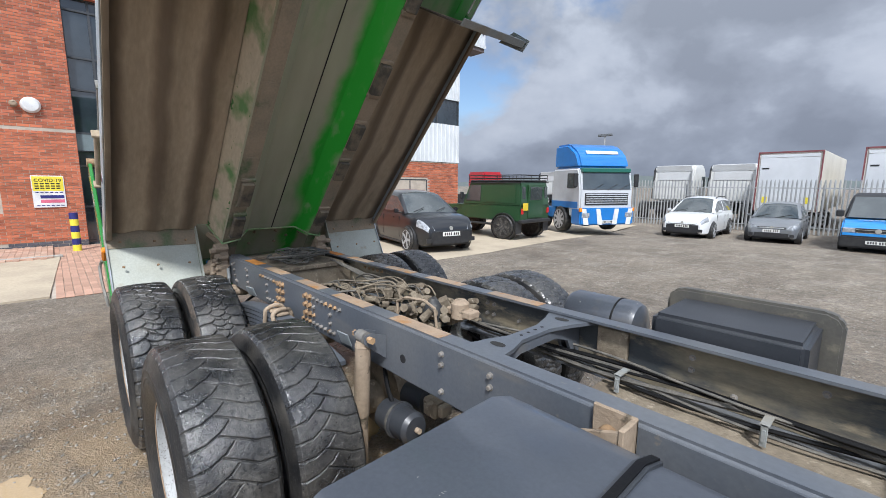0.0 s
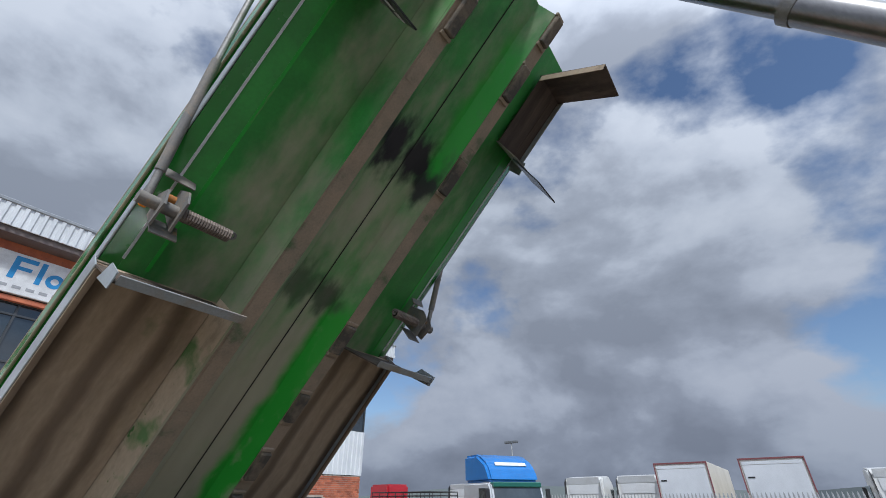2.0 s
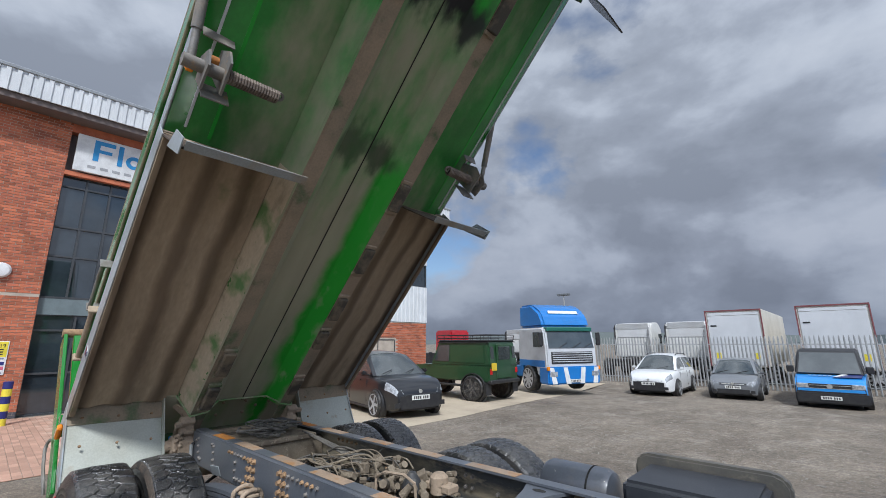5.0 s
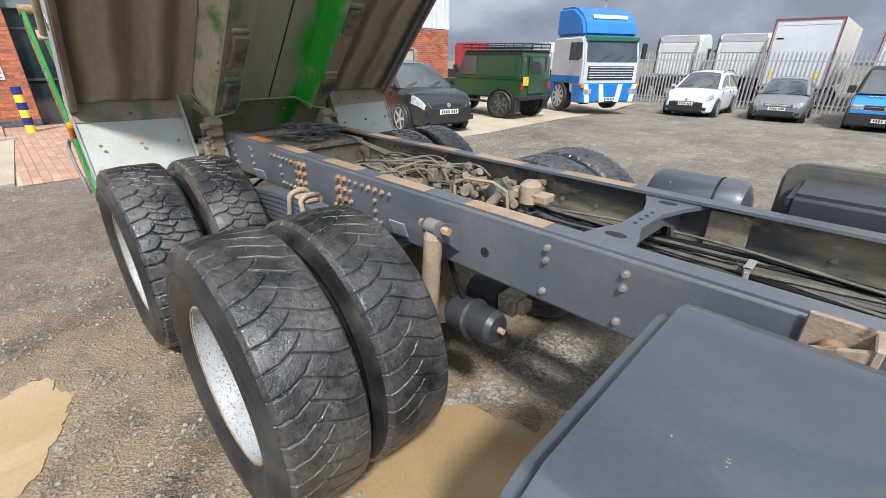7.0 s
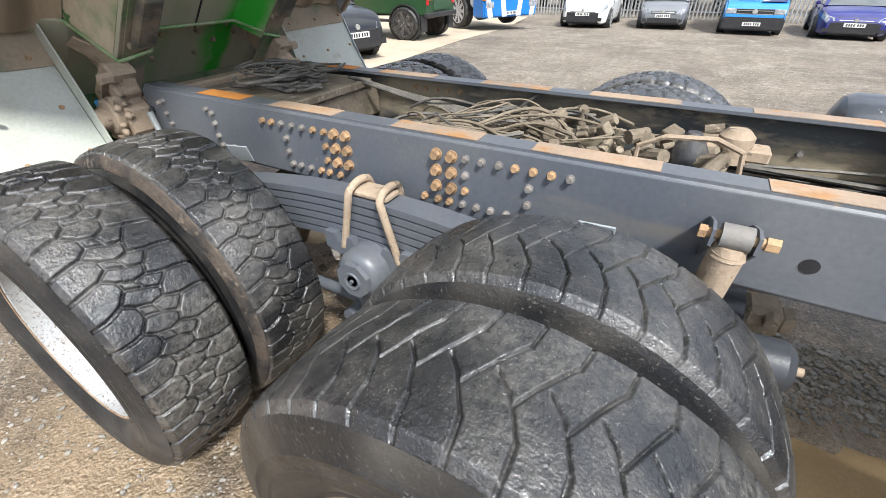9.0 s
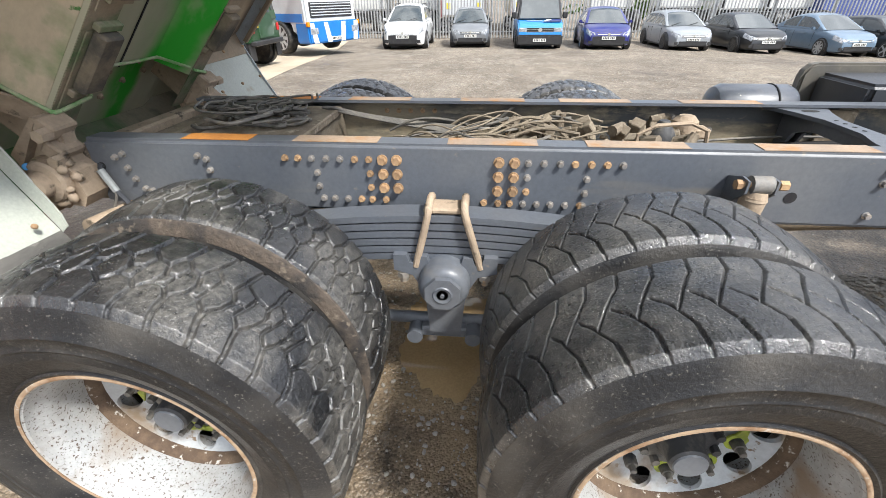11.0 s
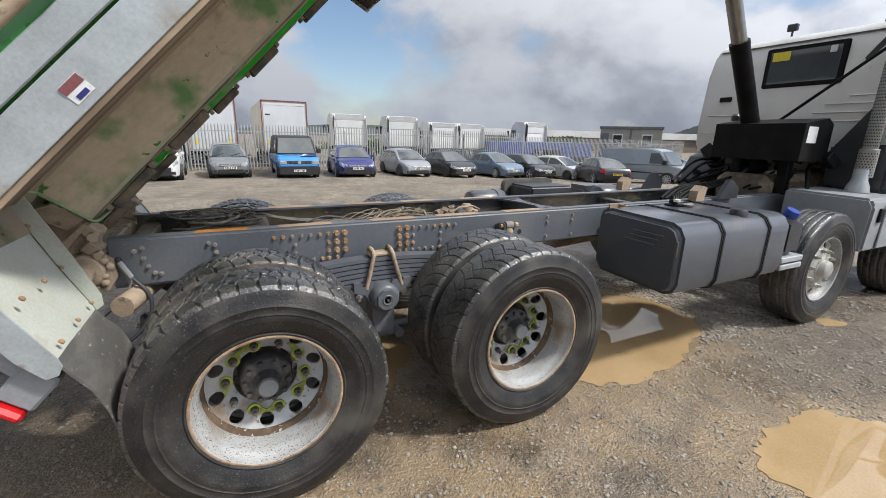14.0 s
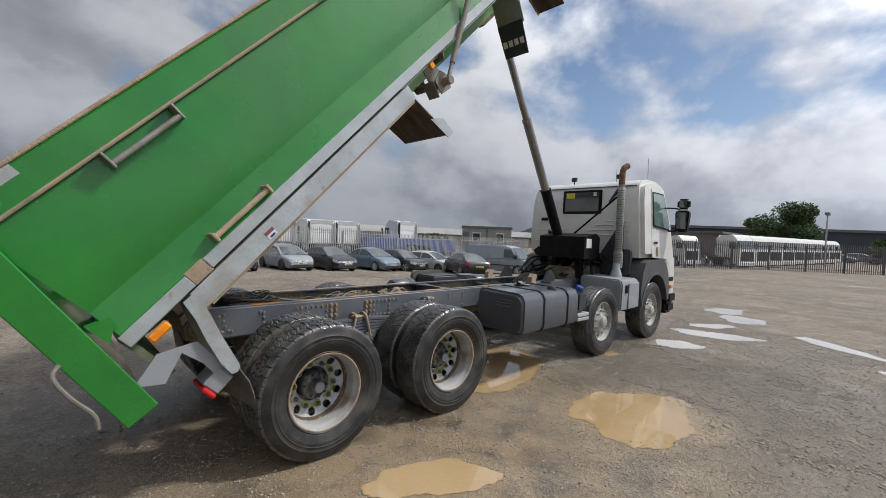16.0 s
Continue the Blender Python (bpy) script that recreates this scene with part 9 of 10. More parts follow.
def van(label, x, y, facing, colour, roof_mat, L, W, H, livery=False):
    yaw = math.degrees(math.atan2(facing[1], facing[0]))
    f = Vector((facing[0], facing[1], 0)).normalized()
    c = Vector((x, y, 0)) - f * (L * 0.31)
    t = thing("van", label, "van", pose(c.x, c.y, fall(c.y, c.x), 0, 0, yaw))
    hw = W / 2
    col = paint(*colour)
    lo = [(-0.495, 0.13), (-0.5, 0.5), (0.30, 0.56), (0.43, 0.515), (0.475, 0.45), (0.5, 0.30), (0.49, 0.12)]
    hi = [(-0.5, 0.5), (-0.485, 0.90), (-0.45, 0.985), (0.05, 1.0), (0.14, 0.975), (0.20, 0.93), (0.33, 0.555)]
    bm = fresh()
    prism(bm, [(a * L, b * H) for a, b in lo], -hw, hw, "y")
    for v in bm.verts:
        if v.co.x > 0.40 * L:
            v.co.y *= 0.93
    bmesh.ops.bevel(bm, geom=list(bm.edges), offset=0.05, segments=3, affect="EDGES")
    part("body", bm, col, t, smooth=50)
    gh = fresh()
    prism(gh, [(a * L, b * H) for a, b in hi], -hw * 0.985, hw * 0.985, "y")
    for v in gh.verts:
        v.co.y *= 1 - 0.13 * max(0, (v.co.z / H - 0.52) / 0.48)
    bmesh.ops.bevel(gh, geom=list(gh.edges), offset=0.05, segments=3, affect="EDGES")
    part("roof", gh, roof_mat or col, t, smooth=50)
    p, q = Vector((0.325 * L, 0, 0.575 * H)), Vector((0.21 * L, 0, 0.925 * H))
    n = Vector((q.z - p.z, 0, p.x - q.x)).normalized() * 0.014
    part("windscreen", slab(fresh(), [p + n + Vector((0, -hw * 0.86, 0)), p + n + Vector((0, hw * 0.86, 0)), q + n + Vector((0, hw * 0.78, 0)), q + n + Vector((0, -hw * 0.78, 0))], 0.014), M["glass"], t)
    part("bumper", box(fresh(), 0.40 * L, 0.51 * L, -hw * 0.96, hw * 0.96, 0.10 * H, 0.30 * H, 0.05, seg=2), M["trim"], t)
    part("grille", box(fresh(), 0.46 * L, 0.492 * L, -hw * 0.90, hw * 0.90, 0.30 * H, 0.425 * H, 0.01), M["trim"], t)
    for z in (0.345, 0.395):
        part("grille_bar", box(fresh(), 0.47 * L, 0.4945 * L, -hw * 0.54, hw * 0.54, z * H, (z + 0.008) * H), M["alloy"], t)
    part("badge", lathe(fresh(), [(0.075, 0.49 * L), (0.075, 0.498 * L), (0, 0.498 * L)], 18, "x", (0, 0, 0.385 * H)), M["alloy"], t)
    for s in (-1, 1):
        part("headlight", box(fresh(), 0.43 * L, 0.4955 * L, min(s * hw * 0.56, s * hw * 0.90), max(s * hw * 0.56, s * hw * 0.90), 0.345 * H, 0.425 * H, 0.02), M["lamp"], t)
        part("side_window", slab(fresh(), [(0.10 * L, s * hw * 0.985, 0.60 * H), (0.27 * L, s * hw * 0.985, 0.60 * H), (0.19 * L, s * hw * 0.90, 0.88 * H), (0.10 * L, s * hw * 0.90, 0.88 * H)], 0.012), M["glass"], t)
        part("mirror", box(fresh(), 0.25 * L, 0.30 * L, min(s * hw, s * (hw + 0.20)), max(s * hw, s * (hw + 0.20)), 0.58 * H, 0.70 * H, 0.03), M["trim"], t)
        part("rubbing_strip", box(fresh(), -0.48 * L, 0.36 * L, min(s * hw, s * (hw + 0.012)), max(s * hw, s * (hw + 0.012)), 0.32 * H, 0.35 * H), M["trim"], t)
        for ax in (0.31 * L, -0.29 * L):
            # Black ring in place of the van's shaded arch cutout.
            part("wheel_arch", lathe(fresh(), [(0.39, s * hw * 0.86), (0.39, s * (hw + 0.004)), (0.31, s * (hw + 0.004)), (0.31, s * hw * 0.86)], 28, "y", (ax, 0, 0.335), True), M["trim"], t)
            add_wheel(t, ax, s * (hw - 0.11), 0.335, s, rim_steel)
    number_plate(t, 0.5115 * L, 0.20 * H, 1)
    if livery:
        p, q = Vector((0.435 * L, 0, 0.522 * H)), Vector((0.335 * L, 0, 0.562 * H))
        bars = fresh()
        for k in range(5):
            y0 = -0.55 + 0.13 * k
            box(bars, 0.375 * L, 0.405 * L, y0 + 0.02, y0 + 0.11, 0.547 * H, 0.552 * H)
        part("logo", bars, M["sign_white"], t, "white block shapes")
        part("logo", slab(fresh(), [(0.43 * L, 0.12, 0.536 * H), (0.34 * L, 0.32, 0.567 * H), (0.34 * L, 0.48, 0.567 * H), (0.43 * L, 0.20, 0.536 * H)], 0.01), M["sign_white"], t)
        part("bonnet_panel", slab(fresh(), [(0.43 * L, 0.10, 0.529 * H), (0.33 * L, 0.30, 0.563 * H), (0.33 * L, 0.86, 0.563 * H), (0.43 * L, 0.82, 0.529 * H)], 0.01), paint("navy_livery", (0.02, 0.03, 0.16)), t)
    return t


van("bright blue van with white block shapes on its bonnet", 2.15, 18.6, (-0.02, -1), ("bright_blue_paint", (0.03, 0.24, 0.62)), M["trim"], 4.95, 1.90, 1.95, True)
van("pale silver blue panel van at the end of the car row", 21.3, 12.6, (0.25, -1), ("silver_blue_paint", (0.30, 0.34, 0.375)), None, 5.0, 1.90, 1.95)

# ---- dark green four-wheel-drive truck ----
g4 = thing("off_road_car", "dark green boxy off-road car with a black roof rack", "car", pose(-8.22, 10.82, -0.205, 0, 0, 180) @ Matrix.Diagonal((1.13, 1.06, 1.03, 1)))
gp = paint("dark_green_paint", (0.018, 0.060, 0.022), 0.4)
bm = fresh()
prism(bm, [(-1.9, 0.62), (-1.92, 1.12), (0.52, 1.12), (1.75, 1.06), (1.80, 0.98), (1.80, 0.62)], -0.80, 0.80, "y")
bmesh.ops.bevel(bm, geom=list(bm.edges), offset=0.03, segments=2, affect="EDGES")
part("body", bm, gp, g4)
bm = fresh()
prism(bm, [(-1.92, 1.12), (-1.84, 1.90), (0.18, 1.94), (0.52, 1.12)], -0.77, 0.77, "y")
for v in bm.verts:
    if v.co.z > 1.5:
        v.co.y *= 0.93
bmesh.ops.bevel(bm, geom=list(bm.edges), offset=0.03, segments=2, affect="EDGES")
part("cabin", bm, gp, g4)
part("roof", box(fresh(), -1.86, 0.2, -0.73, 0.73, 1.90, 1.97, 0.03), M["trim"], g4, "black roof")
part("windscreen", slab(fresh(), [(0.50, -0.68, 1.20), (0.50, 0.68, 1.20), (0.24, 0.66, 1.86), (0.24, -0.66, 1.86)], 0.02), M["glass"], g4)
for s in (-1, 1):
    part("side_window", slab(fresh(), [(-0.30, s * 0.776, 1.25), (0.36, s * 0.776, 1.25), (0.14, s * 0.742, 1.80), (-0.30, s * 0.742, 1.80)], 0.012), M["glass"], g4)
    part("side_panel", slab(fresh(), [(-1.72, s * 0.778, 1.22), (-0.42, s * 0.778, 1.22), (-0.42, s * 0.742, 1.80), (-1.68, s * 0.742, 1.80)], 0.012), gp, g4)
    part("roof_gutter", box(fresh(), -1.88, 0.22, min(s * 0.72, s * 0.76), max(s * 0.72, s * 0.76), 1.875, 1.905), M["trim"], g4)
    part("bonnet_mirror", box(fresh(), 0.36, 0.44, s * 0.92 - 0.07, s * 0.92 + 0.07, 1.30, 1.55, 0.02), M["trim"], g4)
    part("rear_window", box(fresh(), -1.905, -1.87, s * 0.60 - 0.07, s * 0.60 + 0.07, 1.36, 1.74), M["glass"], g4)
    part("side_step", rod(fresh(), (-0.9, s * 0.83, 0.48), (0.75, s * 0.83, 0.48), 0.04), M["trim"], g4)
    part("tail_light", box(fresh(), -1.935, -1.91, s * 0.70 - 0.06, s * 0.70 + 0.06, 0.86, 1.04, 0.01), M["red"], g4)
    part("mudflap", box(fresh(), -1.84, -1.81, s * 0.74 - 0.14, s * 0.74 + 0.14, 0.22, 0.62), M["trim"], g4)
    for ax in (-1.30, 1.25):
        part("wheel_arch", lathe(fresh(), [(0.47, s * 0.66), (0.47, s * 0.86), (0.44, s * 0.86), (0.42, s * 0.66)], 28, "y", (ax, 0, 0.42), True), M["trim"], g4)
        add_wheel(g4, ax, s * 0.74, 0.41, s, rim_black)
part("rear_door", box(fresh(), -1.935, -1.90, -0.40, 0.40, 0.72, 1.82, 0.01), gp, g4)
part("rear_window", box(fresh(), -1.946, -1.9355, -0.32, 0.32, 1.32, 1.74, 0.003), M["glass"], g4)
part("number_plate", box(fresh(), -1.95, -1.936, 0.44, 0.70, 0.98, 1.22), M["plate_yellow"], g4)
part("bumper", box(fresh(), -1.99, -1.84, -0.80, 0.80, 0.56, 0.68, 0.02), M["trim"], g4)
rack = fresh()
for s in (-1, 1):
    for z in (2.03, 2.13):
        rod(rack, (-1.85, s * 0.72, z), (0.25, s * 0.72, z), 0.014, None, 6)
for x in (-1.85, 0.25):
    for z in (2.03, 2.13):
        rod(rack, (x, -0.72, z), (x, 0.72, z), 0.014, None, 6)
for k in range(8):
    x = -1.85 + 0.3 * k
    rod(rack, (x, -0.72, 2.03), (x, 0.72, 2.03), 0.011, None, 6)
    for s in (-1, 1):
        rod(rack, (x, s * 0.72, 1.95), (x, s * 0.72, 2.13), 0.011, None, 6)
part("roof_rack", rack, M["trim"], g4, "black tubular roof rack")

# ---- blue and white tractor unit ----
dv = Vector((0.89, -0.45, 0)).normalized()
du = thing("tractor_unit", "blue and white tractor unit with a tall blue roof deflector", "lorry", pose(-6.7, 15.46, -0.275, 0, 0, math.degrees(math.atan2(dv.y, dv.x))) @ Matrix.Diagonal((1.0, 1.02, 1.065, 1)))
db, dw = paint("lorry_blue", (0.018, 0.17, 0.50)), paint("lorry_silver", (0.50, 0.52, 0.54))
bm = fresh()
prism(bm, [(-0.75, 0.95), (-0.75, 2.44), (1.10, 2.44), (1.20, 2.28), (1.34, 1.64), (1.36, 0.62), (0.62, 0.62), (0.55, 0.95)], -1.2, 1.2, "y")
bmesh.ops.bevel(bm, geom=list(bm.edges), offset=0.06, segments=3, affect="EDGES")
part("cab", bm, dw, du)
bm = fresh()
prism(bm, [(-0.75, 2.44), (-0.72, 3.38), (0.25, 3.38), (0.86, 3.05), (1.06, 2.74), (1.14, 2.44)], -1.15, 1.15, "y")
bmesh.ops.bevel(bm, geom=list(bm.edges), offset=0.10, segments=3, affect="EDGES")
part("deflector", bm, db, du, "blue roof deflector")
part("panel", slab(fresh(), [(0.925, -0.72, 2.98), (0.925, 0.72, 2.98), (0.845, 0.72, 3.09), (0.845, -0.72, 3.09)], 0.03), M["sign_white"], du)
part("sun_visor", box(fresh(), 1.05, 1.30, -1.1, 1.1, 2.28, 2.45, 0.03), paint("lorry_green", (0.02, 0.12, 0.09)), du, "green sun visor")
part("windscreen", slab(fresh(), [(1.345, -1.08, 1.66), (1.345, 1.08, 1.66), (1.215, 1.05, 2.29), (1.215, -1.05, 2.29)], 0.02), M["glass"], du)
part("grille", box(fresh(), 1.33, 1.375, -0.98, 0.98, 1.08, 1.52, 0.01), M["trim"], du, "black slatted grille")
for z in (1.14, 1.22, 1.30, 1.38, 1.46):
    part("grille_bar", box(fresh(), 1.376, 1.388, -0.94, 0.94, z, z + 0.028, 0.004), dw, du)
for y in (-0.6, 0.05, 0.6):
    part("wiper", rod(fresh(), (1.365, y, 1.66), (1.33, y + 0.42, 1.86), 0.012, None, 6), M["trim"], du)
part("bumper", box(fresh(), 0.80, 1.46, -1.22, 1.22, 0.34, 0.98, 0.05, seg=2), db, du, "blue bumper with white chevrons")
for k, y in enumerate((-0.95, -0.32, 0.32, 0.95)):
    part("chevron", slab(fresh(), [(1.463, y - 0.10, 0.36), (1.463, y + 0.12, 0.36), (1.463, y + (0.20 if y > 0 else -0.02), 0.95), (1.463, y - (0.0 if y > 0 else 0.20), 0.95)], 0.006), M["sign_white"], du)
for s in (-1, 1):
    part("indicator", box(fresh(), 1.36, 1.47, s * 1.19 - 0.05, s * 1.19 + 0.05, 0.84, 0.98, 0.01), M["amber"], du)
    part("headlight", box(fresh(), 1.45, 1.475, s * 0.98 - 0.17, s * 0.98 + 0.17, 0.62, 0.80, 0.01), M["lamp"], du)
    part("side_window", box(fresh(), 0.42, 1.06, s * 1.203 - 0.006, s * 1.203 + 0.006, 1.70, 2.26), M["glass"], du)
    part("lower_panel", box(fresh(), -0.74, 1.2, s * 1.205 - 0.008, s * 1.205 + 0.008, 0.96, 1.20), db, du)
    part("mirror", box(fresh(), 1.22, 1.34, s * 1.38 - 0.09, s * 1.38 + 0.09, 1.75, 2.25, 0.03), M["trim"], du)
    for ax in (0.0, -1.6, -3.2):
        add_wheel(du, ax, s * 1.08, 0.50, s, rim_steel)
    part("mudguard", box(fresh(), -0.72, -0.45, s * 1.0 - 0.2, s * 1.0 + 0.2, 0.55, 1.1, 0.04), db, du)
    part("chassis_rail", box(fresh(), -4.2, 0.8, s * 0.40 - 0.04, s * 0.40 + 0.04, 0.72, 0.95), M["trim"], du)
number_plate(du, 1.465, 0.46, 1)
part("side_tank", box(fresh(), -1.2, -0.5, -1.15, 1.15, 0.5, 0.95, 0.05), db, du)


# ---- lorries behind the fence ----
def cab_unit(x, y, yaw, h, label, frontal=False):
    t = thing("tractor_unit", label, "lorry", pose(x, y, -0.52, 0, 0, yaw) @ Matrix.Diagonal((1.04, 1.04, 1.20, 1)), "tractor units behind the fence")
    bm = fresh()
    prism(bm, [(-0.85, 1.0), (-0.85, h - 0.35), (-0.70, h - 0.08), (0.5, h), (0.95, h - 0.35), (1.25, 1.75), (1.28, 0.5), (0.6, 0.5), (0.5, 1.0)], -1.2, 1.2, "y")
    bmesh.ops.bevel(bm, geom=list(bm.edges), offset=0.07, segments=2, affect="EDGES")
    part("cab", bm, M["white"], t)
    part("back_panel", box(fresh(), -0.88, -0.856, -0.95, 0.95, h - 0.85, h - 0.42, 0.005), M["roof_white"], t)
    for s in (-1, 1):
        part("side_fin", slab(fresh(), [(-0.85, s * 1.17, 1.1), (-1.12, s * 1.17, 1.1), (-1.08, s * 1.13, h - 0.30), (-0.85, s * 1.13, h - 0.12)], 0.03), M["white"] if s < 0 else M["trim"], t)
        part("side_window", box(fresh(), 0.35, 0.95, s * 1.205 - 0.006, s * 1.205 + 0.006, 1.75, 2.3), M["glass"], t)
        part("mirror", box(fresh(), 1.15, 1.28, s * 1.36 - 0.08, s * 1.36 + 0.08, 1.75, 2.25, 0.03), M["trim"], t)
        for ax in (0.2, -2.4):
            add_wheel(t, ax, s * 1.05, 0.50, s, rim_steel)
    part("spoiler", slab(fresh(), [(-0.86, -1.05, h - 0.38), (-0.86, 1.05, h - 0.38), (-0.93, 1.02, h - 0.08), (-0.93, -1.02, h - 0.08)], 0.03), M["roof_white"], t)
    part("windscreen", slab(fresh(), [(1.255, -1.08, 1.80), (1.255, 1.08, 1.80), (1.04, 1.05, 2.45), (1.04, -1.05, 2.45)], 0.02), M["glass"], t)
    part("grille", box(fresh(), 1.27, 1.30, -0.85, 0.85, 0.75, 1.55, 0.01), M["trim"], t)
    part("chassis", box(fresh(), -3.6, 0.3, -0.45, 0.45, 0.6, 0.98), M["trim"], t)
    part("bumper", box(fresh(), 1.0, 1.34, -1.2, 1.2, 0.32, 0.66, 0.04), M["white"], t)
    return t


unit = cab_unit(7.36, 29.7, 90, 2.95, "white tractor unit parked behind the palisade fence")
for x, y, yaw, label in ((11.49, 29.7, 88, "white tractor unit parked behind the palisade fence"), (14.95, 29.7, 92, "white tractor unit parked behind the palisade fence"), (17.65, 30.0, 92, "white tractor unit parked behind the palisade fence"), (24.2, 29.7, 95, "white tractor unit with a dark side fin"), (-4.56, 29.7, 90, "white tractor unit parked behind the palisade fence"), (-7.84, 29.7, 88, "white tractor unit parked behind the palisade fence"), (-16.9, 35.5, 80, "white tractor unit behind the green car"), (-21.8, 36.5, 80, "white tractor unit behind the green car")):
    tagged(copy_thing(unit, pose(x, y, -0.52, 0, 0, yaw) @ Matrix.Diagonal((1, 1, 0.90 if 14 < x < 19 else 1.0, 1))), label)
for k in range(10):
    tagged(copy_thing(unit, pose(43.0 + 3.4 * k, 5.15 - 0.58 * k + 0.014 * k * k, -0.28 + 0.02 * k, 0, 0, 247) @ Matrix.Scale(0.87, 4)), "white tractor unit in a row in the far lorry park")
tagged(copy_thing(unit, pose(39.6, 8.4, -0.28, 0, 0, 243) @ Matrix.Scale(0.80, 4)), "white tractor unit standing apart from the row")
red = thing("tractor_unit", "red lorry cab behind the green car", "lorry", pose(-29.5, 34.3, -0.52, 0, 0, 80) @ Matrix.Scale(1.20, 4))
bm = box(fresh(), -1.0, 1.2, -1.2, 1.2, 0.9, 2.95, 0.15, seg=2)
part("cab", bm, paint("lorry_red", (0.42, 0.02, 0.03)), red)
part("chassis", box(fresh(), -3, 1.0, -0.45, 0.45, 0.02, 0.95), M["trim"], red)


def box_trailer(x0, x1, y, h, length, label):
    t = thing("trailer", label, "trailer", pose((x0 + x1) / 2, y, -0.52))
    w = (x1 - x0) / 2
    part("box", box(fresh(), -w, w, 0.05, length, 0.95, h, 0.02), M["trailer_side"], t)
    part("door", box(fresh(), -w + 0.12, w - 0.12, 0.012, 0.048, 1.05, h - 0.30, 0.004), M["trailer"], t, "pale grey shutter door")
    fr = fresh()
    box(fr, -w, -w + 0.055, 0.0, 0.05, 0.95, h), box(fr, w - 0.055, w, 0.0, 0.05, 0.95, h), box(fr, -w, w, -0.003, 0.05, h - 0.07, h)
    part("frame", fr, M["trailer_red"], t, "dull red door frame")
    part("header", box(fresh(), -w + 0.12, w - 0.12, 0.005, 0.047, h - 0.28, h - 0.14), M["trailer"], t)
    part("latch", box(fresh(), -w + 0.22, -w + 0.50, 0.0, 0.011, h - 0.85, h - 0.78), M["trim"], t)
    for s in (-1, 1):
        part("marker", box(fresh(), s * (w - 0.42) - 0.12, s * (w - 0.42) + 0.12, 0.002, 0.011, 1.35, 1.65), M["sign_yellow"], t)
        for yy in (2.0, 3.3):
            add_wheel(t, s * (w - 0.2), yy, 0.5, -1, rim_steel)
    part("underframe", box(fresh(), -0.5, 0.5, 0.3, length, 0.5, 0.95), M["trim"], t)
    return t


box_trailer(-2.68, -0.17, 25.1, 3.86, 10.8, "white box trailer with a dull red door frame")
box_trailer(1.17, 3.79, 25.1, 3.91, 10.8, "white box trailer with a dull red door frame")
ct = thing("trailer", "low blue curtain-sided trailer behind the fence", "trailer", pose(18.95, 28.0, -0.52) @ Matrix.Scale(1.36, 4))
part("box", box(fresh(), 0, 8.5, 0, 2.4, 0.3, 1.32, 0.03), M["blue_tarp"], ct)
part("underframe", box(fresh(), 0.2, 8.3, 0.3, 2.1, 0.0, 0.3), M["trim"], ct)

# ---- single bricks and paving blocks, last ----
def brick_piece(w):
    bm = fresh()
    d = 0.008
    vs = [bm.verts.new(p) for p in ((0, 0, 0), (0, w, 0), (0, w, 0.065), (0, 0, 0.065), (d, 0.002, 0.002), (d, w - 0.002, 0.002), (d, w - 0.002, 0.063), (d, 0.002, 0.063))]
    for f in ((4, 5, 6, 7), (0, 1, 5, 4), (1, 2, 6, 5), (2, 3, 7, 6), (3, 0, 4, 7)):
        bm.faces.new([vs[k] for k in f])
    return bm


shared = {}
for a, b, z, row in brick_cells(-2.36, -0.84, 0.01, 2.95):
    dark = row < 2 or row in (26, 27) and False
    key = (round(b - a, 3), dark)
    if key not in shared:
        shared[key] = mesh_of("brick", brick_piece(b - a), M["brick_dark"] if dark else M["brick"], 0)
    part("brick", shared[key], None, wall_pier, m=pose(0, a, z))
joined_bricks("brickwork", list(brick_cells(-9.0, -2.36, 0.01, 0.15)) + list(brick_cells(2.4, 13.1, 0.01, 0.15)), office, M["brick_dark"])

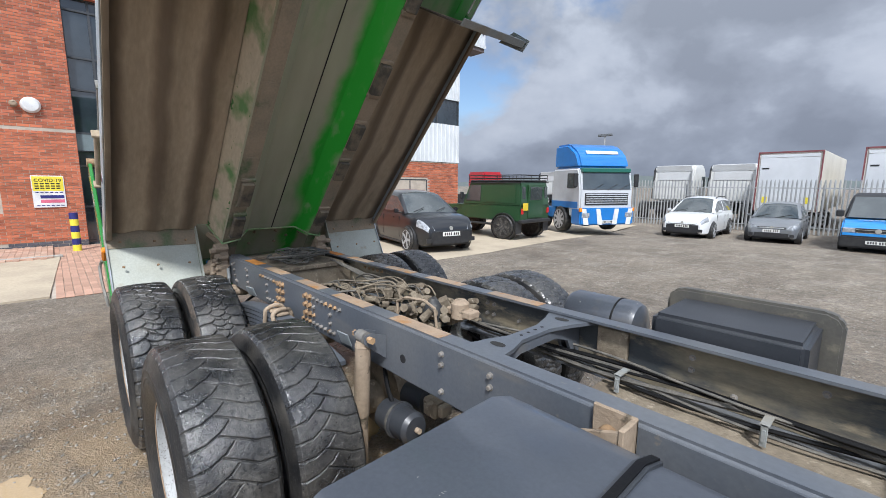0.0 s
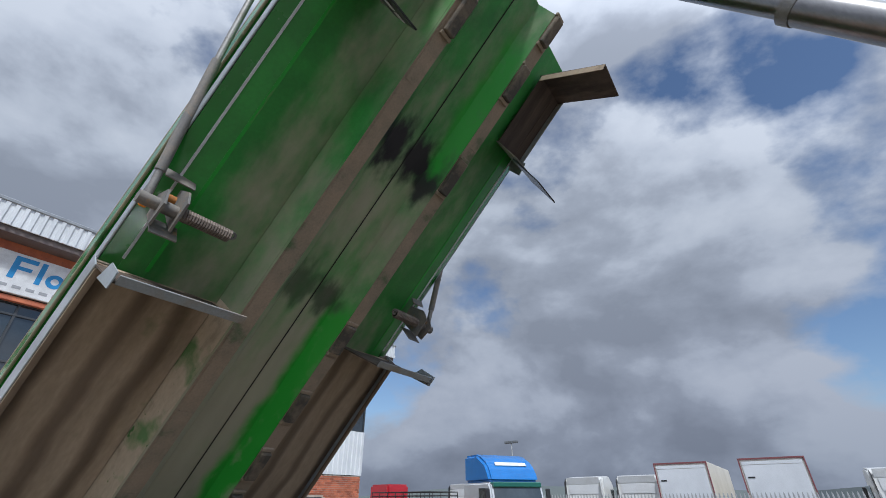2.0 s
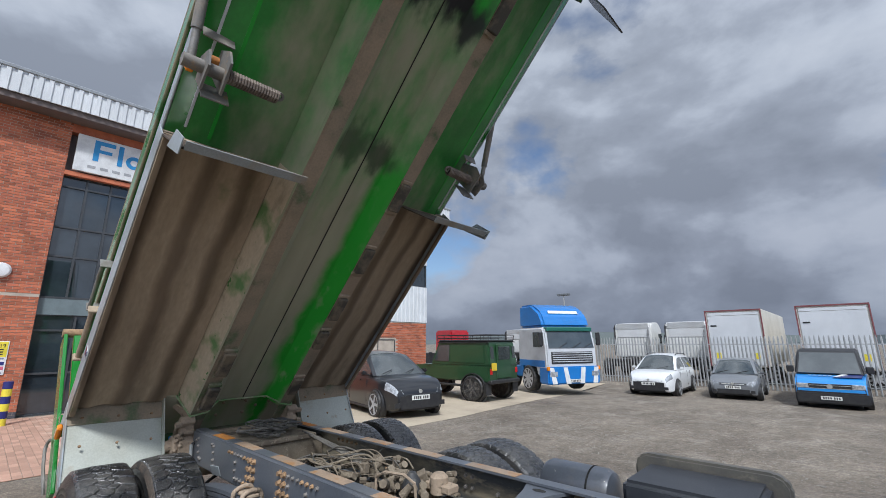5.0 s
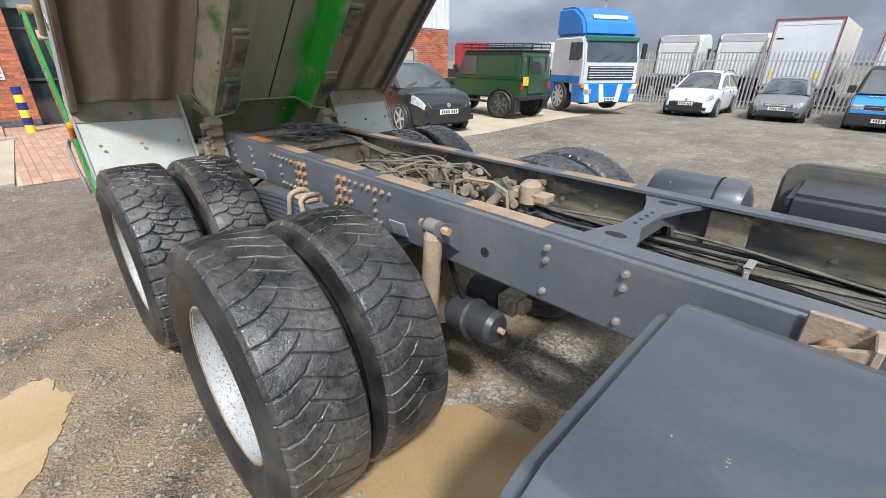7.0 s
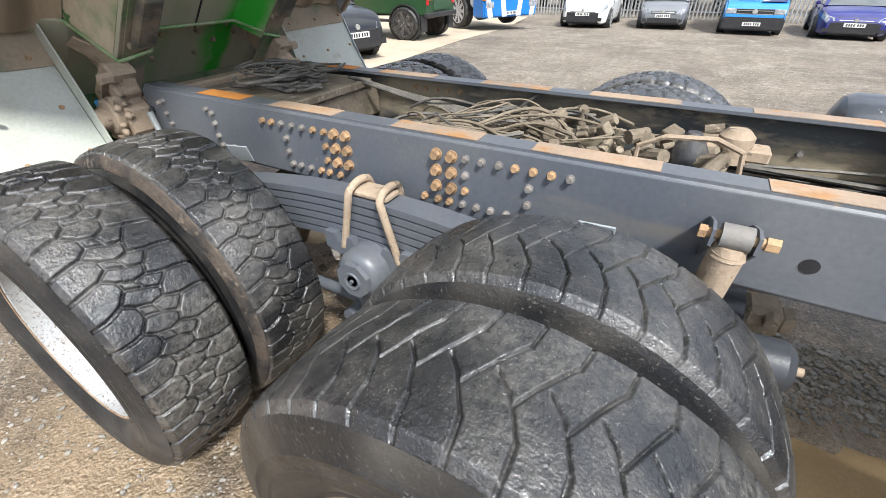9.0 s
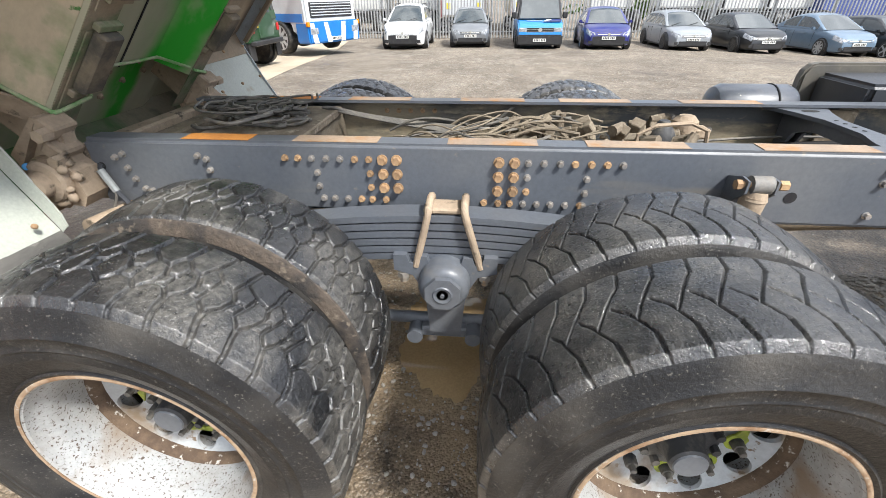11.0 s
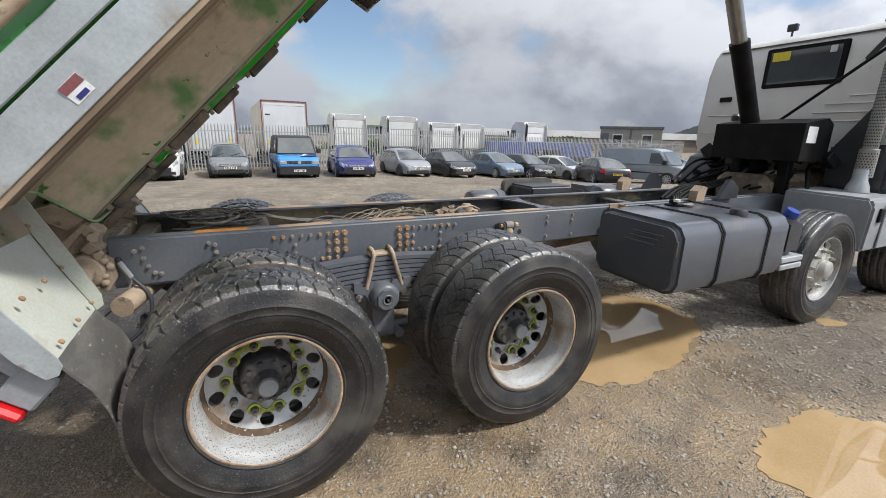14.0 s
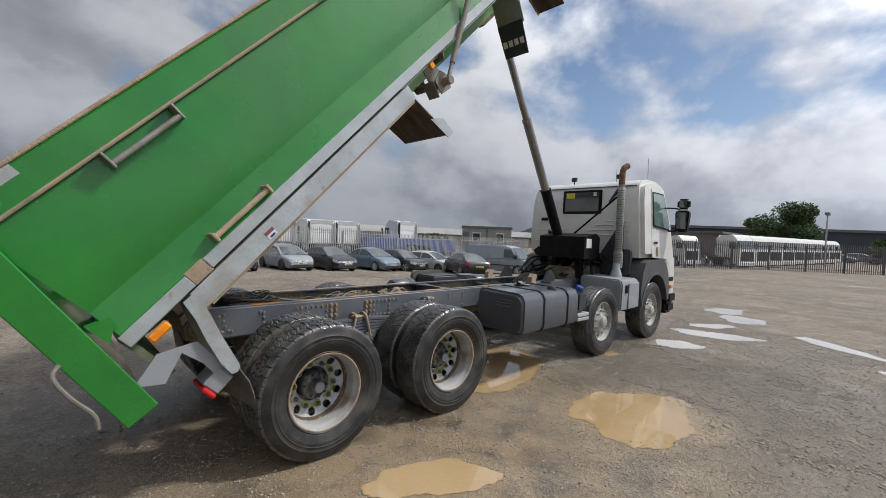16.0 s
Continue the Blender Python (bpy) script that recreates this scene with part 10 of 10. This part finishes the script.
paving = solid("block_paving", box(fresh(), -12.15, -5.62, -1.60, 1.9, 0, 0.004), M["mortar"], "red block paving up to the office door", "pavement", kind="structure")
block = mesh_of("paver", box(fresh(), 0, 0.2, 0, 0.1, 0.0, 0.012, 0.003), M["paver"], 0)
count = 0
for i in range(32):
    for j in range(9):
        part("paver", block, None, paving, m=pose(-12.1 + 0.205 * i, -1.55 + 0.105 * j, 0.004))
vs, fs = [], []
for i in range(32):
    for j in range(9, 33):
        x, y, k = -12.1 + 0.205 * i + (0.1 if j % 2 else 0), -1.55 + 0.105 * j, len(vs)
        vs += [(x, y, 0.016), (x + 0.2, y, 0.016), (x + 0.2, y + 0.1, 0.016), (x, y + 0.1, 0.016), (x, y, 0.004), (x + 0.2, y, 0.004), (x + 0.2, y + 0.1, 0.004), (x, y + 0.1, 0.004)]
        fs += [(k, k + 1, k + 2, k + 3), (k + 4, k + 5, k + 1, k), (k + 5, k + 6, k + 2, k + 1), (k + 6, k + 7, k + 3, k + 2), (k + 7, k + 4, k, k + 3)]
for i in range(11):
    for j in range(70):
        x, y, k = -12.1 + 0.205 * i + (0.1 if j % 2 else 0), -1.66 - 0.105 * j, len(vs)
        vs += [(x, y, 0.06), (x + 0.2, y, 0.06), (x + 0.2, y + 0.1, 0.06), (x, y + 0.1, 0.06), (x, y, 0.0), (x + 0.2, y, 0.0), (x + 0.2, y + 0.1, 0.0), (x, y + 0.1, 0.0)]
        fs += [(k, k + 1, k + 2, k + 3), (k + 4, k + 5, k + 1, k), (k + 5, k + 6, k + 2, k + 1), (k + 6, k + 7, k + 3, k + 2), (k + 7, k + 4, k, k + 3)]
me = bpy.data.meshes.new("pavers")
me.from_pydata(vs, [], fs)
M["paver_rest"] = mat("red_block_paving", (0.40, 0.24, 0.17), (0.46, 0.33, 0.25), 3, c3=(0.30, 0.20, 0.15), scale3=15, rough=0.85)
island_tint(M["paver_rest"], 0.18)
me.materials.append(M["paver_rest"])
tagged(part("pavers", me, None, paving), kind="stuff")
